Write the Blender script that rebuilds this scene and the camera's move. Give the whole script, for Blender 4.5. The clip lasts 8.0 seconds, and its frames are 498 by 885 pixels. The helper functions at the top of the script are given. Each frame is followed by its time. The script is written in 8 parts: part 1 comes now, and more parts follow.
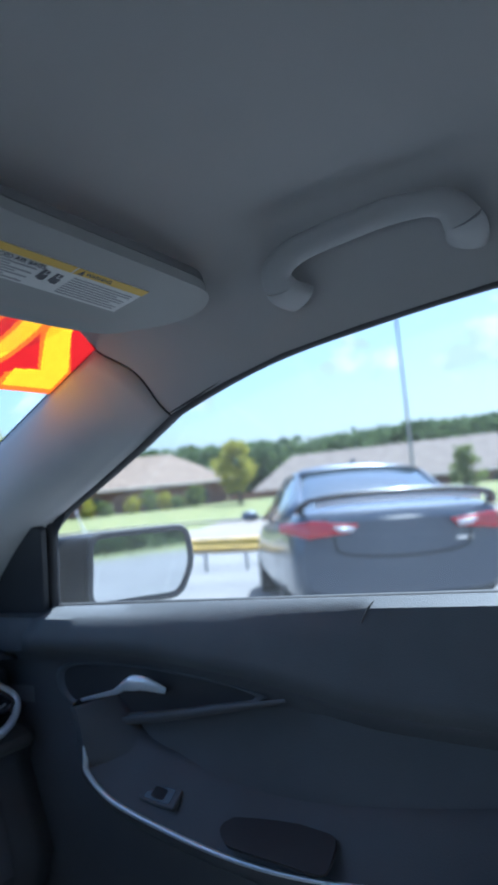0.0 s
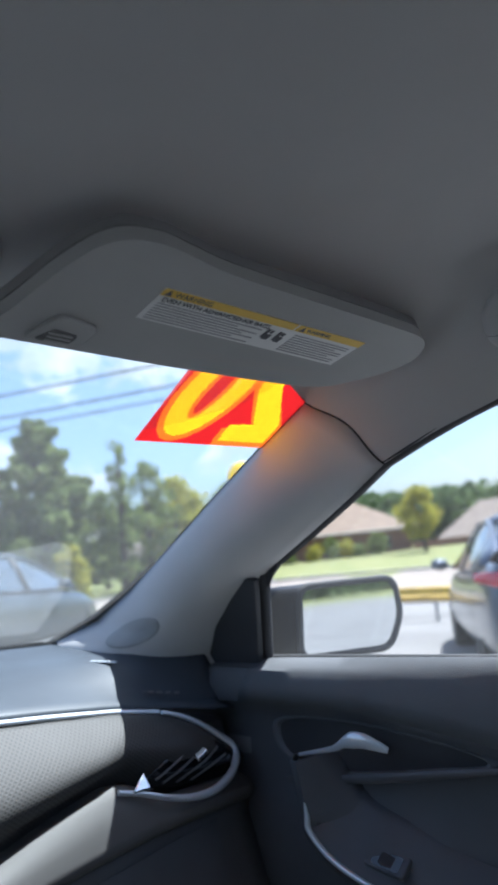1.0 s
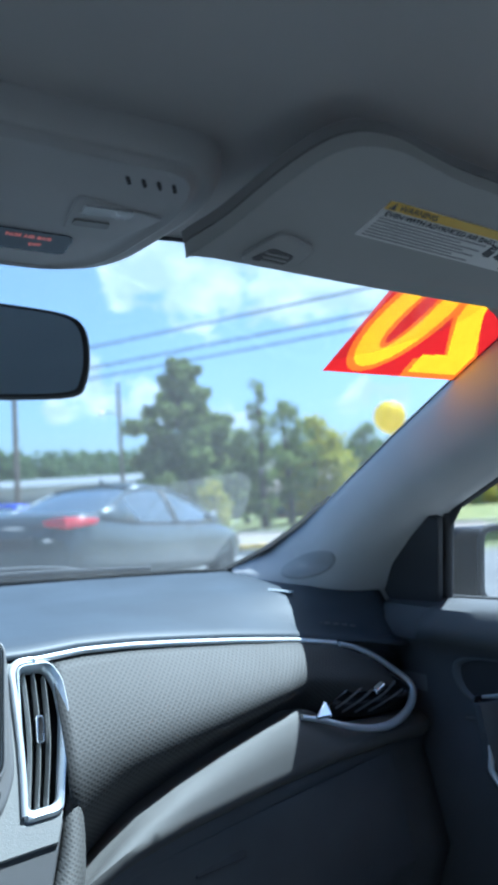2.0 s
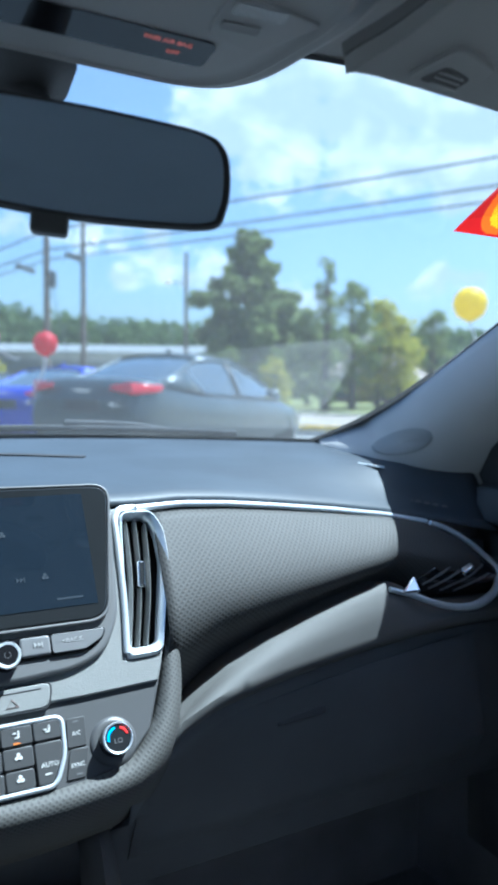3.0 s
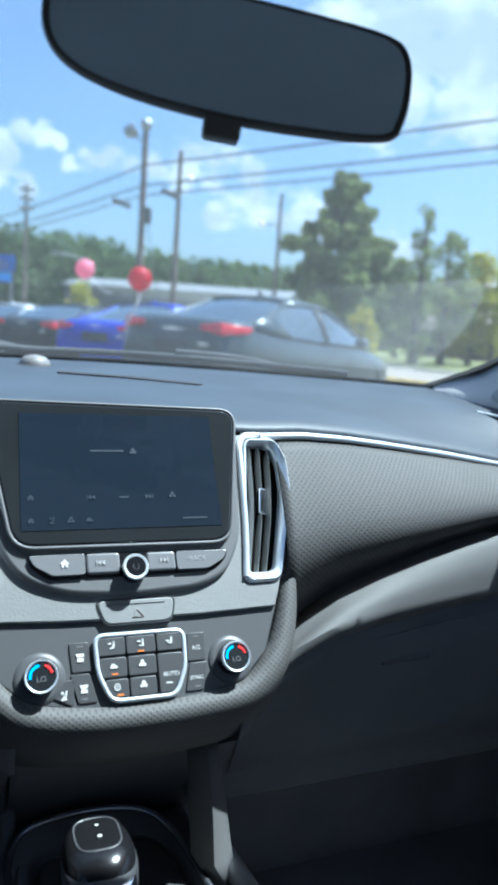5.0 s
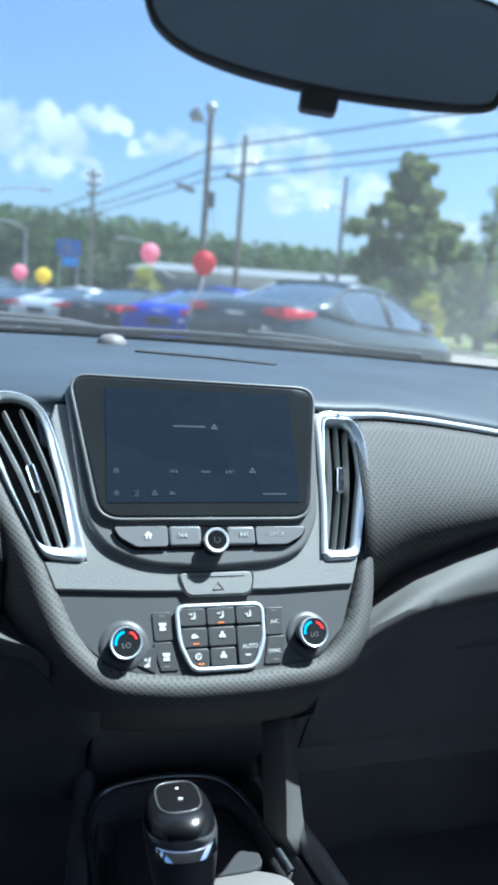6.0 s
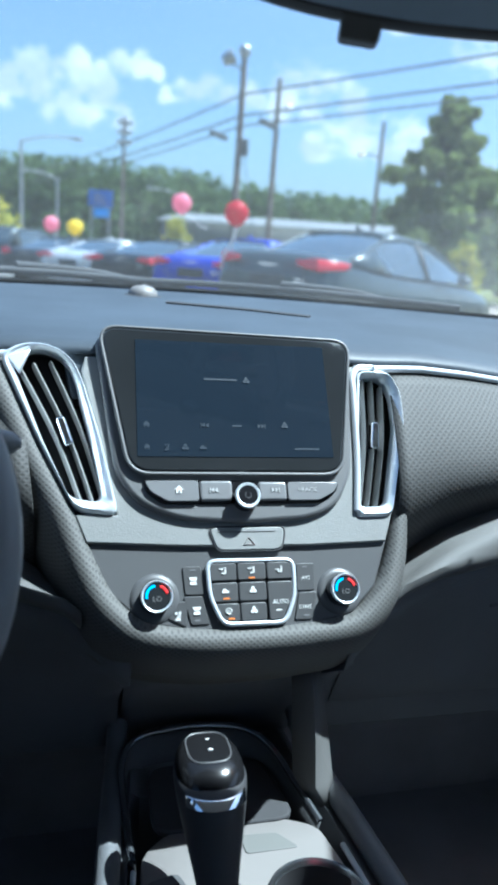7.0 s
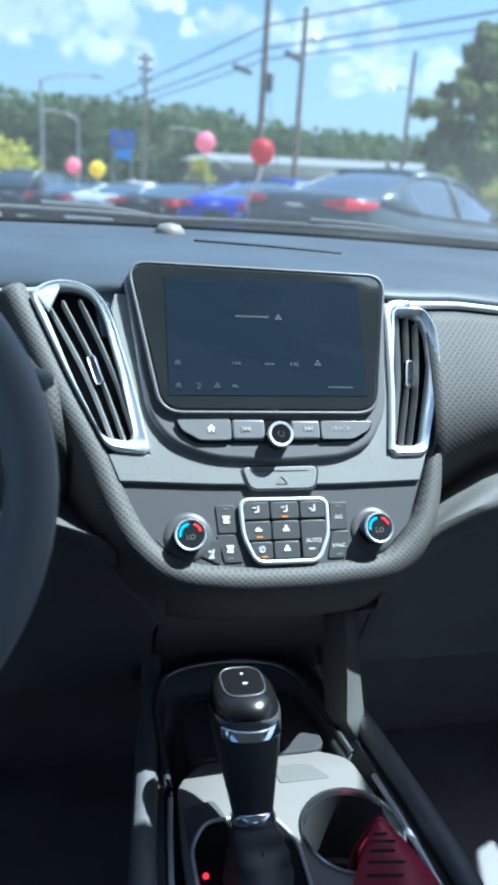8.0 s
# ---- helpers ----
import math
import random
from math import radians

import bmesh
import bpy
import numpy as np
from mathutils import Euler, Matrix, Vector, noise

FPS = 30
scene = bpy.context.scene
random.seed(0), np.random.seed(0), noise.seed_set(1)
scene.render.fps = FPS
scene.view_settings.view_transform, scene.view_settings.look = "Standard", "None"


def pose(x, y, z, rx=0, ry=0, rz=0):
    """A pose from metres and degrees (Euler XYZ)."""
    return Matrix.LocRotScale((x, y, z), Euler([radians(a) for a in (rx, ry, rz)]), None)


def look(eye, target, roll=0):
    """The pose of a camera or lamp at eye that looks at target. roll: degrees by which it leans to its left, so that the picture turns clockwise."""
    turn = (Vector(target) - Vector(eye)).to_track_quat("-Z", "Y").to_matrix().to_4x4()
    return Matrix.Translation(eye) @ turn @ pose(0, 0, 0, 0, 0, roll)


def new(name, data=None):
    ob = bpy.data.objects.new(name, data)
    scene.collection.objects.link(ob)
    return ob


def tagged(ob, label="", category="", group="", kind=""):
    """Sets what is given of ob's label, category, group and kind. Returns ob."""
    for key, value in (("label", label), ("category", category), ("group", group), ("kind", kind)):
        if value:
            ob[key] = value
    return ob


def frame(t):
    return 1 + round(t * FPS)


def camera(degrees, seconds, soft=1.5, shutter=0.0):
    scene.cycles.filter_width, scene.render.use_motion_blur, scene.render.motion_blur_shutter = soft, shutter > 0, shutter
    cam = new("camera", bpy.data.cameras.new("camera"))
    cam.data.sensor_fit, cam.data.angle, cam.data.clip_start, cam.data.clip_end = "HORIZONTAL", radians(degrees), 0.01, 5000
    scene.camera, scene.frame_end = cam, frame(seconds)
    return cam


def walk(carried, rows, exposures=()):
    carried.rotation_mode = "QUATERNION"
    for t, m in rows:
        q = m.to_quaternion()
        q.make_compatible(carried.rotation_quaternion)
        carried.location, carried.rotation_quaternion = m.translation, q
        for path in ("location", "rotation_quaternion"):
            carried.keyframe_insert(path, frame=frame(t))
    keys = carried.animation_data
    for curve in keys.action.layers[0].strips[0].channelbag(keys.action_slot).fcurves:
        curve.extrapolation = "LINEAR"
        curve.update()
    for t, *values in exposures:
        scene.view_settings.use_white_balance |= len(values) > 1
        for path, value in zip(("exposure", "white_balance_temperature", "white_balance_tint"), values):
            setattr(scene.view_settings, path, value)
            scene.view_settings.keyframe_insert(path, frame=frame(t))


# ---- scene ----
cam = camera(38.0, 8.0, soft=3.4)
# a small real aperture focused on the cabin: far things are soft
cam.data.dof.use_dof, cam.data.dof.focus_distance, cam.data.dof.aperture_fstop = True, 0.72, 8.0
EXPOSURES = [(0.0, 1.54, 4760, 2), (0.5, 1.38, 5190, 8), (1.0, 1.54, 5360, 6.5), (1.5, 1.52, 5040, 2.5), (2.0, 1.50, 4740, -2), (4.5, 1.38, 5020, -1.5), (8.0, 1.49, 4960, -2.5)]
PATH = [
    (0, (-0.016, -0.781, 1.103), (1.678, 0.277, 1.231), -5.7),
    (0.5, (-0.023, -0.771, 1.104), (1.516, 0.477, 1.372), -6.4),
    (1, (-0.039, -0.748, 1.111), (1.342, 0.666, 1.419), -6.2),
    (1.5, (-0.054, -0.729, 1.116), (1.175, 0.826, 1.384), -5.4),
    (2, (-0.073, -0.692, 1.109), (1.01, 0.98, 1.285), -3.8),
    (3.5, (-0.114, -0.62, 1.086), (0.789, 1.144, 0.814), 2.4),
    (4, (-0.124, -0.617, 1.083), (0.755, 1.152, 0.782), 3.5),
    (4.5, (-0.125, -0.611, 1.083), (0.698, 1.185, 0.773), 3.8),
    (5, (-0.142, -0.605, 1.073), (0.593, 1.23, 0.766), 4.2),
    (6.5, (-0.163, -0.602, 1.064), (0.368, 1.281, 0.65), 4.4),
    (7, (-0.159, -0.591, 1.062), (0.341, 1.283, 0.573), 4.4),
    (7.5, (-0.160, -0.585, 1.057), (0.312, 1.273, 0.491), 4.2),
    (8, (-0.163, -0.584, 1.053), (0.268, 1.262, 0.417), 3.7),
]
walk(cam, [(t, look(eye, target, roll)) for t, eye, target, roll in PATH], EXPOSURES)

# ---------------------------------------------------------------- light
SUN = Vector((0.455, -0.032, 0.885)).normalized()
world = bpy.data.worlds.new("sky")
scene.world = world
world.use_nodes = True
wn, wl = world.node_tree.nodes, world.node_tree.links
sky = wn.new("ShaderNodeTexSky")
sky.sky_type, sky.sun_disc = "NISHITA", False
sky.sun_elevation = math.asin(SUN.z)
sky.sun_rotation = math.atan2(SUN.x, SUN.y)
sky.air_density, sky.dust_density, sky.ozone_density = 1.0, 2.6, 1.9
# cumulus clouds
tc = wn.new("ShaderNodeTexCoord")
sep = wn.new("ShaderNodeSeparateXYZ")
wl.new(tc.outputs["Generated"], sep.inputs[0])


def wmath(op, a, b=None, clamp=False):
    n = wn.new("ShaderNodeMath")
    n.operation, n.use_clamp = op, clamp
    for i, v in enumerate((a, b)):
        if v is None:
            continue
        if isinstance(v, (int, float)):
            n.inputs[i].default_value = v
        else:
            wl.new(v, n.inputs[i])
    return n.outputs[0]


comb = wn.new("ShaderNodeCombineXYZ")
wl.new(sep.outputs[0], comb.inputs[0])
wl.new(sep.outputs[1], comb.inputs[1])
wl.new(wmath("MULTIPLY", sep.outputs[2], 1.5), comb.inputs[2])


def wnoise(scale, detail, rough, shift):
    mp = wn.new("ShaderNodeMapping")
    mp.inputs["Location"].default_value = shift
    wl.new(comb.outputs[0], mp.inputs[0])
    n = wn.new("ShaderNodeTexNoise")
    n.inputs["Scale"].default_value, n.inputs["Detail"].default_value, n.inputs["Roughness"].default_value = scale, detail, rough
    wl.new(mp.outputs[0], n.inputs["Vector"])
    return n.outputs[0]


def wrange(v, a, b, c=0.0, d=1.0):
    n = wn.new("ShaderNodeMapRange")
    for i, q in enumerate((a, b, c, d)):
        n.inputs[i + 1].default_value = q
    wl.new(v, n.inputs[0])
    return n.outputs[0]


# cumulus heaps by bearing, height and half-width in degrees
heaps = None
clouds = [(37, 20, 7), (30, 19.5, 6), (44, 17.5, 5), (25, 19, 4), (48, 22, 7), (24, 8.8, 3.0), (20.5, 9.0, 2.4), (10, 11.6, 1.6), (8.3, 11.3, 1.3), (5.2, 12.6, 1.2), (3.6, 12.6, 1.2), (0.5, 11.4, 2.2), (-2.2, 11.6, 1.8), (2.2, 9.6, 1.8), (0.5, 9.2, 1.6), (-8, 11, 3.2), (15.5, 12.2, 2.4), (18, 12.0, 2.6), (52, 8.0, 2.6), (43, 8.2, 2.2), (78, 9.4, 3.4), (67, 9.2, 2.2), (31, 7.2, 2.2), (-20, 14, 5), (100, 16, 7), (150, 20, 9), (200, 14, 7), (250, 22, 10), (300, 16, 8)]
for az, el, r in list(clouds):
    if r < 3.5:
        clouds += [(az - 0.95 * r, el - 0.28 * r, 0.66 * r), (az + 0.9 * r, el - 0.22 * r, 0.72 * r)]
for az, el, r in clouds:
    dn = wn.new("ShaderNodeVectorMath")
    dn.operation = "DOT_PRODUCT"
    dn.inputs[1].default_value = (math.sin(radians(az)) * math.cos(radians(el)), math.cos(radians(az)) * math.cos(radians(el)), math.sin(radians(el)))
    wl.new(tc.outputs["Generated"], dn.inputs[0])
    g = wrange(dn.outputs["Value"], math.cos(radians(r * 1.25)), math.cos(radians(r * 0.2)))
    if r > 4.5:
        g = wmath("MULTIPLY", g, 1.18)
    if r < 3.5:
        g = wmath("MULTIPLY", g, 0.84)
    heaps = g if heaps is None else wmath("MAXIMUM", heaps, g)
puff = wnoise(21.0, 8.0, 0.56, (0.3, 0.2, 0.0))
dens = wmath("ADD", wmath("MULTIPLY", heaps, 0.62), wmath("MULTIPLY", puff, 1.3))
amount = wrange(dens, 0.97, 1.15)
shade = wrange(wmath("SUBTRACT", wnoise(15.0, 6.0, 0.5, (0.36, 0.2, 0.25)), wmath("MULTIPLY", heaps, 0.10)), 0.36, 0.56)
cloudc = wn.new("ShaderNodeMix")
cloudc.data_type = "RGBA"
wl.new(shade, cloudc.inputs[0])
cloudc.inputs[6].default_value, cloudc.inputs[7].default_value = (3.9, 4.2, 4.6, 1), (6.0, 6.0, 5.9, 1)
mixc = wn.new("ShaderNodeMix")
mixc.data_type = "RGBA"
wl.new(wmath("MULTIPLY", amount, 0.93), mixc.inputs[0])
wl.new(sky.outputs[0], mixc.inputs[6])
wl.new(cloudc.outputs[2], mixc.inputs[7])
bg = wn["Background"]
wl.new(mixc.outputs[2], bg.inputs[0])
bg.inputs[1].default_value = 0.082

sun = new("sun", bpy.data.lights.new("sun", "SUN"))
sun.data.energy, sun.data.angle, sun.data.color = 5.0, radians(0.55), (1.0, 0.94, 0.84)
sun.matrix_world = look(SUN * 50, (0, 0, 0))


# ---------------------------------------------------------------- materials
def mat(name, col, rough=0.5, metal=0.0, grain=0.0, grain_scale=400.0, vary=0.15, vary_scale=6.0, col2=None, coat=0.0, emit=None, spec=0.5, vor=False):
    """A Principled surface with colour variation at a large and a small scale and a fine bump."""
    m = bpy.data.materials.new(name)
    m.use_nodes = True
    nt = m.node_tree
    n, l = nt.nodes, nt.links
    b = n["Principled BSDF"]
    b.inputs["Roughness"].default_value, b.inputs["Metallic"].default_value = rough, metal
    b.inputs["Specular IOR Level"].default_value = spec
    b.inputs["Coat Weight"].default_value = coat
    b.inputs["Coat Roughness"].default_value = 0.04
    co = n.new("ShaderNodeTexCoord")
    big = n.new("ShaderNodeTexNoise")
    big.inputs["Scale"].default_value, big.inputs["Detail"].default_value = vary_scale, 5
    l.new(co.outputs["Object"], big.inputs["Vector"])
    mx = n.new("ShaderNodeMix")
    mx.data_type = "RGBA"
    c2 = col2 or tuple(max(0.0, c * (1 - vary)) for c in col)
    mx.inputs[6].default_value, mx.inputs[7].default_value = (*col, 1), (*c2, 1)
    mr = n.new("ShaderNodeMapRange")
    mr.inputs[1].default_value, mr.inputs[2].default_value = 0.35, 0.65
    l.new(big.outputs[0], mr.inputs[0])
    l.new(mr.outputs[0], mx.inputs[0])
    l.new(mx.outputs[2], b.inputs["Base Color"])
    rr = n.new("ShaderNodeMapRange")
    rr.inputs[3].default_value, rr.inputs[4].default_value = max(0.0, rough - 0.05), min(1.0, rough + 0.06)
    l.new(big.outputs[0], rr.inputs[0])
    l.new(rr.outputs[0], b.inputs["Roughness"])
    if grain:
        fine = n.new("ShaderNodeTexVoronoi" if vor else "ShaderNodeTexNoise")
        fine.inputs["Scale"].default_value = grain_scale
        l.new(co.outputs["Object"], fine.inputs["Vector"])
        bp = n.new("ShaderNodeBump")
        bp.inputs["Strength"].default_value, bp.inputs["Distance"].default_value = grain, 0.6 / grain_scale
        l.new(fine.outputs[0], bp.inputs["Height"])
        l.new(bp.outputs[0], b.inputs["Normal"])
    if emit:
        b.inputs["Emission Color"].default_value, b.inputs["Emission Strength"].default_value = (*emit[:3], 1), emit[3]
    return m


def glass_mat(name, tint, gloss=0.06, rough=0.0, dust=0.02):
    """Thin glass: a tinted clear pane with a mirror reflection that grows at grazing angles."""
    m = bpy.data.materials.new(name)
    m.use_nodes = True
    n, l = m.node_tree.nodes, m.node_tree.links
    n.remove(n["Principled BSDF"])
    tr, gl, mx, fr = (n.new("ShaderNode" + k) for k in ("BsdfTransparent", "BsdfGlossy", "MixShader", "LayerWeight"))
    tr.inputs[0].default_value = (*tint, 1)
    gl.inputs["Roughness"].default_value = rough
    pw, mu = n.new("ShaderNodeMath"), n.new("ShaderNodeMath")
    pw.operation, pw.inputs[1].default_value = "POWER", 4.0
    mu.operation, mu.inputs[1].default_value, mu.inputs[2].default_value = "MULTIPLY_ADD", 0.35, gloss
    l.new(fr.outputs["Facing"], pw.inputs[0])
    l.new(pw.outputs[0], mu.inputs[0])
    l.new(mu.outputs[0], mx.inputs[0])
    l.new(tr.outputs[0], mx.inputs[1])
    l.new(gl.outputs[0], mx.inputs[2])
    # a thin film of dust that catches the light
    df, tl, both, out = (n.new("ShaderNode" + k) for k in ("BsdfDiffuse", "BsdfTranslucent", "AddShader", "MixShader"))
    df.inputs[0].default_value = tl.inputs[0].default_value = (0.45, 0.45, 0.45, 1)
    l.new(df.outputs[0], both.inputs[0])
    l.new(tl.outputs[0], both.inputs[1])
    co, nz, rg = (n.new("ShaderNode" + k) for k in ("TexCoord", "TexNoise", "MapRange"))
    nz.inputs["Scale"].default_value, nz.inputs["Detail"].default_value = 7, 6
    rg.inputs[3].default_value, rg.inputs[4].default_value = dust * 0.6, dust * 1.4
    l.new(co.outputs["Object"], nz.inputs[0])
    l.new(nz.outputs[0], rg.inputs[0])
    l.new(rg.outputs[0], out.inputs[0])
    l.new(mx.outputs[0], out.inputs[1])
    l.new(both.outputs[0], out.inputs[2])
    l.new(out.outputs[0], n["Material Output"].inputs[0])
    return m


def haze_mat(name):
    """A thin milky film: mostly clear, a little scattered light, uneven."""
    m = bpy.data.materials.new(name)
    m.use_nodes = True
    n, l = m.node_tree.nodes, m.node_tree.links
    n.remove(n["Principled BSDF"])
    tr, df, tl, both, mx, co, nz, rg = (n.new("ShaderNode" + k) for k in ("BsdfTransparent", "BsdfDiffuse", "BsdfTranslucent", "AddShader", "MixShader", "TexCoord", "TexNoise", "MapRange"))
    df.inputs[0].default_value = tl.inputs[0].default_value = (0.45, 0.45, 0.44, 1)
    nz.inputs["Scale"].default_value, nz.inputs["Detail"].default_value = 14, 5
    rg.inputs[3].default_value, rg.inputs[4].default_value = 0.025, 0.10
    # thins out towards the middle of the glass
    sx, rx, ml = n.new("ShaderNodeSeparateXYZ"), n.new("ShaderNodeMapRange"), n.new("ShaderNodeMath")
    rx.inputs[1].default_value, rx.inputs[2].default_value = 0.28, 0.47
    ml.operation = "MULTIPLY"
    l.new(co.outputs["Object"], sx.inputs[0])
    l.new(sx.outputs[0], rx.inputs[0])
    l.new(rg.outputs[0], ml.inputs[0])
    l.new(rx.outputs[0], ml.inputs[1])
    l.new(co.outputs["Object"], nz.inputs[0])
    l.new(nz.outputs[0], rg.inputs[0])
    l.new(ml.outputs[0], mx.inputs[0])
    l.new(df.outputs[0], both.inputs[0])
    l.new(tl.outputs[0], both.inputs[1])
    l.new(tr.outputs[0], mx.inputs[1])
    l.new(both.outputs[0], mx.inputs[2])
    l.new(mx.outputs[0], n["Material Output"].inputs[0])
    return m


def weave_mat(name, col, rough, scale, depth, col2):
    """Woven or embossed sheet: a diagonal lattice of small pillows."""
    m = mat(name, col, rough, vary=0.1)
    n, l = m.node_tree.nodes, m.node_tree.links
    b = n["Principled BSDF"]
    co = n.new("ShaderNodeTexCoord")
    h = []
    for ang in (52, -52):
        mp = n.new("ShaderNodeMapping")
        mp.inputs["Rotation"].default_value = (0, radians(ang), 0)
        l.new(co.outputs["Object"], mp.inputs[0])
        wv = n.new("ShaderNodeTexWave")
        wv.wave_type, wv.bands_direction = "BANDS", "X"
        wv.inputs["Scale"].default_value = scale
        wv.inputs["Distortion"].default_value = 0.0
        l.new(mp.outputs[0], wv.inputs[0])
        h.append(wv.outputs[1])
    mul = n.new("ShaderNodeMath")
    mul.operation = "MULTIPLY"
    l.new(h[0], mul.inputs[0])
    l.new(h[1], mul.inputs[1])
    bp = n.new("ShaderNodeBump")
    bp.invert = True
    bp.inputs["Strength"].default_value, bp.inputs["Distance"].default_value = 0.8, depth
    l.new(mul.outputs[0], bp.inputs["Height"])
    l.new(bp.outputs[0], b.inputs["Normal"])
    mx = n.new("ShaderNodeMix")
    mx.data_type = "RGBA"
    mx.inputs[6].default_value, mx.inputs[7].default_value = (*col, 1), (*col2, 1)
    sharp = n.new("ShaderNodeMapRange")
    sharp.inputs[1].default_value, sharp.inputs[2].default_value = 0.08, 0.62
    l.new(mul.outputs[0], sharp.inputs[0])
    # worn and dusty patches soften the lattice here and there
    nz, wear = n.new("ShaderNodeTexNoise"), n.new("ShaderNodeMapRange")
    nz.inputs["Scale"].default_value, nz.inputs["Detail"].default_value = 9.0, 4.0
    wear.inputs[1].default_value, wear.inputs[2].default_value, wear.inputs[3].default_value, wear.inputs[4].default_value = 0.35, 0.65, 0.75, 1.0
    l.new(co.outputs["Object"], nz.inputs["Vector"])
    l.new(nz.outputs[0], wear.inputs[0])
    fade = n.new("ShaderNodeMath")
    fade.operation = "MULTIPLY"
    l.new(sharp.outputs[0], fade.inputs[0])
    l.new(wear.outputs[0], fade.inputs[1])
    l.new(fade.outputs[0], mx.inputs[0])
    l.new(mx.outputs[2], b.inputs["Base Color"])
    return m


def flat(name, col, rough=0.5, **k):
    return mat(name, col, rough, vary=0.06, vary_scale=30, **k)


M_LINER = mat("headliner_cloth", (0.45, 0.445, 0.44), 0.95, grain=0.5, grain_scale=900, vary=0.1, vary_scale=3, spec=0.1)
M_TRIM = mat("pillar_plastic", (0.55, 0.54, 0.53), 0.75, grain=0.3, grain_scale=1200, vary=0.08, spec=0.25)
M_OVERHEAD = mat("overhead_plastic", (0.42, 0.42, 0.42), 0.6, grain=0.3, grain_scale=1200, vary=0.08, spec=0.3)
M_VISOR = mat("visor_vinyl", (0.41, 0.41, 0.40), 0.8, grain=0.4, grain_scale=1000, vary=0.08, spec=0.2)
M_DASHTOP = mat("dash_top_vinyl", (0.050, 0.061, 0.075), 0.5, grain=0.15, grain_scale=700, vary=0.25, vor=True, spec=0.36)
M_DASH = mat("black_plastic", (0.078, 0.080, 0.084), 0.5, grain=0.35, grain_scale=700, vary=0.2, vor=True)
M_WING = mat("grey_soft_trim", (0.100, 0.099, 0.096), 0.72, grain=0.3, grain_scale=900, vary=0.1)
M_WEAVE = weave_mat("embossed_fabric", (0.045, 0.0438, 0.0412), 0.66, 72.0, 0.00026, (0.024, 0.0235, 0.0225))
M_RIMWEAVE = weave_mat("embossed_rim_fabric", (0.090, 0.088, 0.083), 0.68, 92.0, 0.00021, (0.052, 0.051, 0.048))
M_DARKCHROME = mat("dark_chrome", (0.30, 0.32, 0.35), 0.24, metal=0.9, vary=0.05)
M_SILVER = mat("satin_grey_panel", (0.225, 0.227, 0.220), 0.42, grain=0.4, grain_scale=800, vary=0.10, vary_scale=14)
M_PANEL = mat("graphite_panel", (0.085, 0.085, 0.088), 0.38, grain=0.1, grain_scale=900, vary=0.08)
M_BUTTON = mat("button_plastic", (0.175, 0.175, 0.178), 0.24, vary=0.06)
M_LOWDASH = mat("lower_dash_plastic", (0.11, 0.115, 0.125), 0.6, grain=0.35, grain_scale=700, vary=0.2, vor=True)
M_LOWPANEL = mat("lower_graphite_panel", (0.082, 0.082, 0.084), 0.40, grain=0.1, grain_scale=900, vary=0.08)
M_POD = mat("display_pod_grey", (0.135, 0.135, 0.136), 0.36, grain=0.1, grain_scale=900, vary=0.06)
M_KEY = mat("dark_key_plastic", (0.056, 0.056, 0.057), 0.42, vary=0.06)
M_CHROME = mat("satin_chrome", (0.78, 0.82, 0.86), 0.30, metal=0.55, vary=0.05)
M_RING = mat("knob_ring_chrome", (0.62, 0.65, 0.68), 0.22, metal=0.95, vary=0.05)
M_DOOR = mat("door_plastic", (0.125, 0.13, 0.138), 0.55, grain=0.35, grain_scale=700, vary=0.2, vor=True)
M_DOORLOW = mat("door_black_plastic", (0.09, 0.095, 0.103), 0.55, grain=0.35, grain_scale=700, vary=0.2, vor=True)
M_LENS = mat("ribbed_lamp_lens", (0.42, 0.43, 0.44), 0.18, grain=0.8, grain_scale=350, vary=0.2)
M_BRIGHT = mat("bright_chrome", (0.85, 0.86, 0.88), 0.06, metal=1.0, vary=0.03)
M_GLOSS = mat("piano_black", (0.012, 0.012, 0.014), 0.12, vary=0.1, coat=0.5)
M_SCREEN = mat("screen_glass", (0.022, 0.024, 0.026), 0.06, vary=0.25, spec=0.6)
M_SEAT = mat("grey_seat_cloth", (0.21, 0.205, 0.195), 0.9, grain=0.5, grain_scale=500, vary=0.15)
M_INKBAR = flat("label_grey_ink", (0.34, 0.34, 0.35), 0.6)
M_SCREENON = flat("screen_area", (0.010, 0.014, 0.020), 0.05, spec=1.0, emit=(0.10, 0.16, 0.24, 0.035))
M_ICON = flat("icon_white", (0.66, 0.66, 0.64), 0.5)
M_ICONB = flat("icon_grey", (0.34, 0.34, 0.335), 0.5)
M_ICONDIM = flat("icon_dim", (0.016, 0.022, 0.03), 0.35, emit=(0.4, 0.55, 0.75, 0.018))
M_ORANGE = flat("icon_orange", (0.75, 0.22, 0.03), 0.5)
M_BLUEARC = flat("icon_blue", (0.02, 0.35, 0.75), 0.4, emit=(0.05, 0.5, 1.0, 0.22))
M_REDARC = flat("icon_red", (0.65, 0.02, 0.02), 0.4, emit=(1.0, 0.05, 0.05, 0.12))
M_LABEL = flat("label_white", (0.75, 0.75, 0.73), 0.55)
M_LABELY = flat("label_yellow", (0.75, 0.52, 0.10), 0.55)
M_INK = flat("label_ink", (0.10, 0.10, 0.11), 0.6)
M_MIRROR = mat("mirror_silver", (0.64, 0.80, 1.0), 0.01, metal=1.0, vary=0.02)
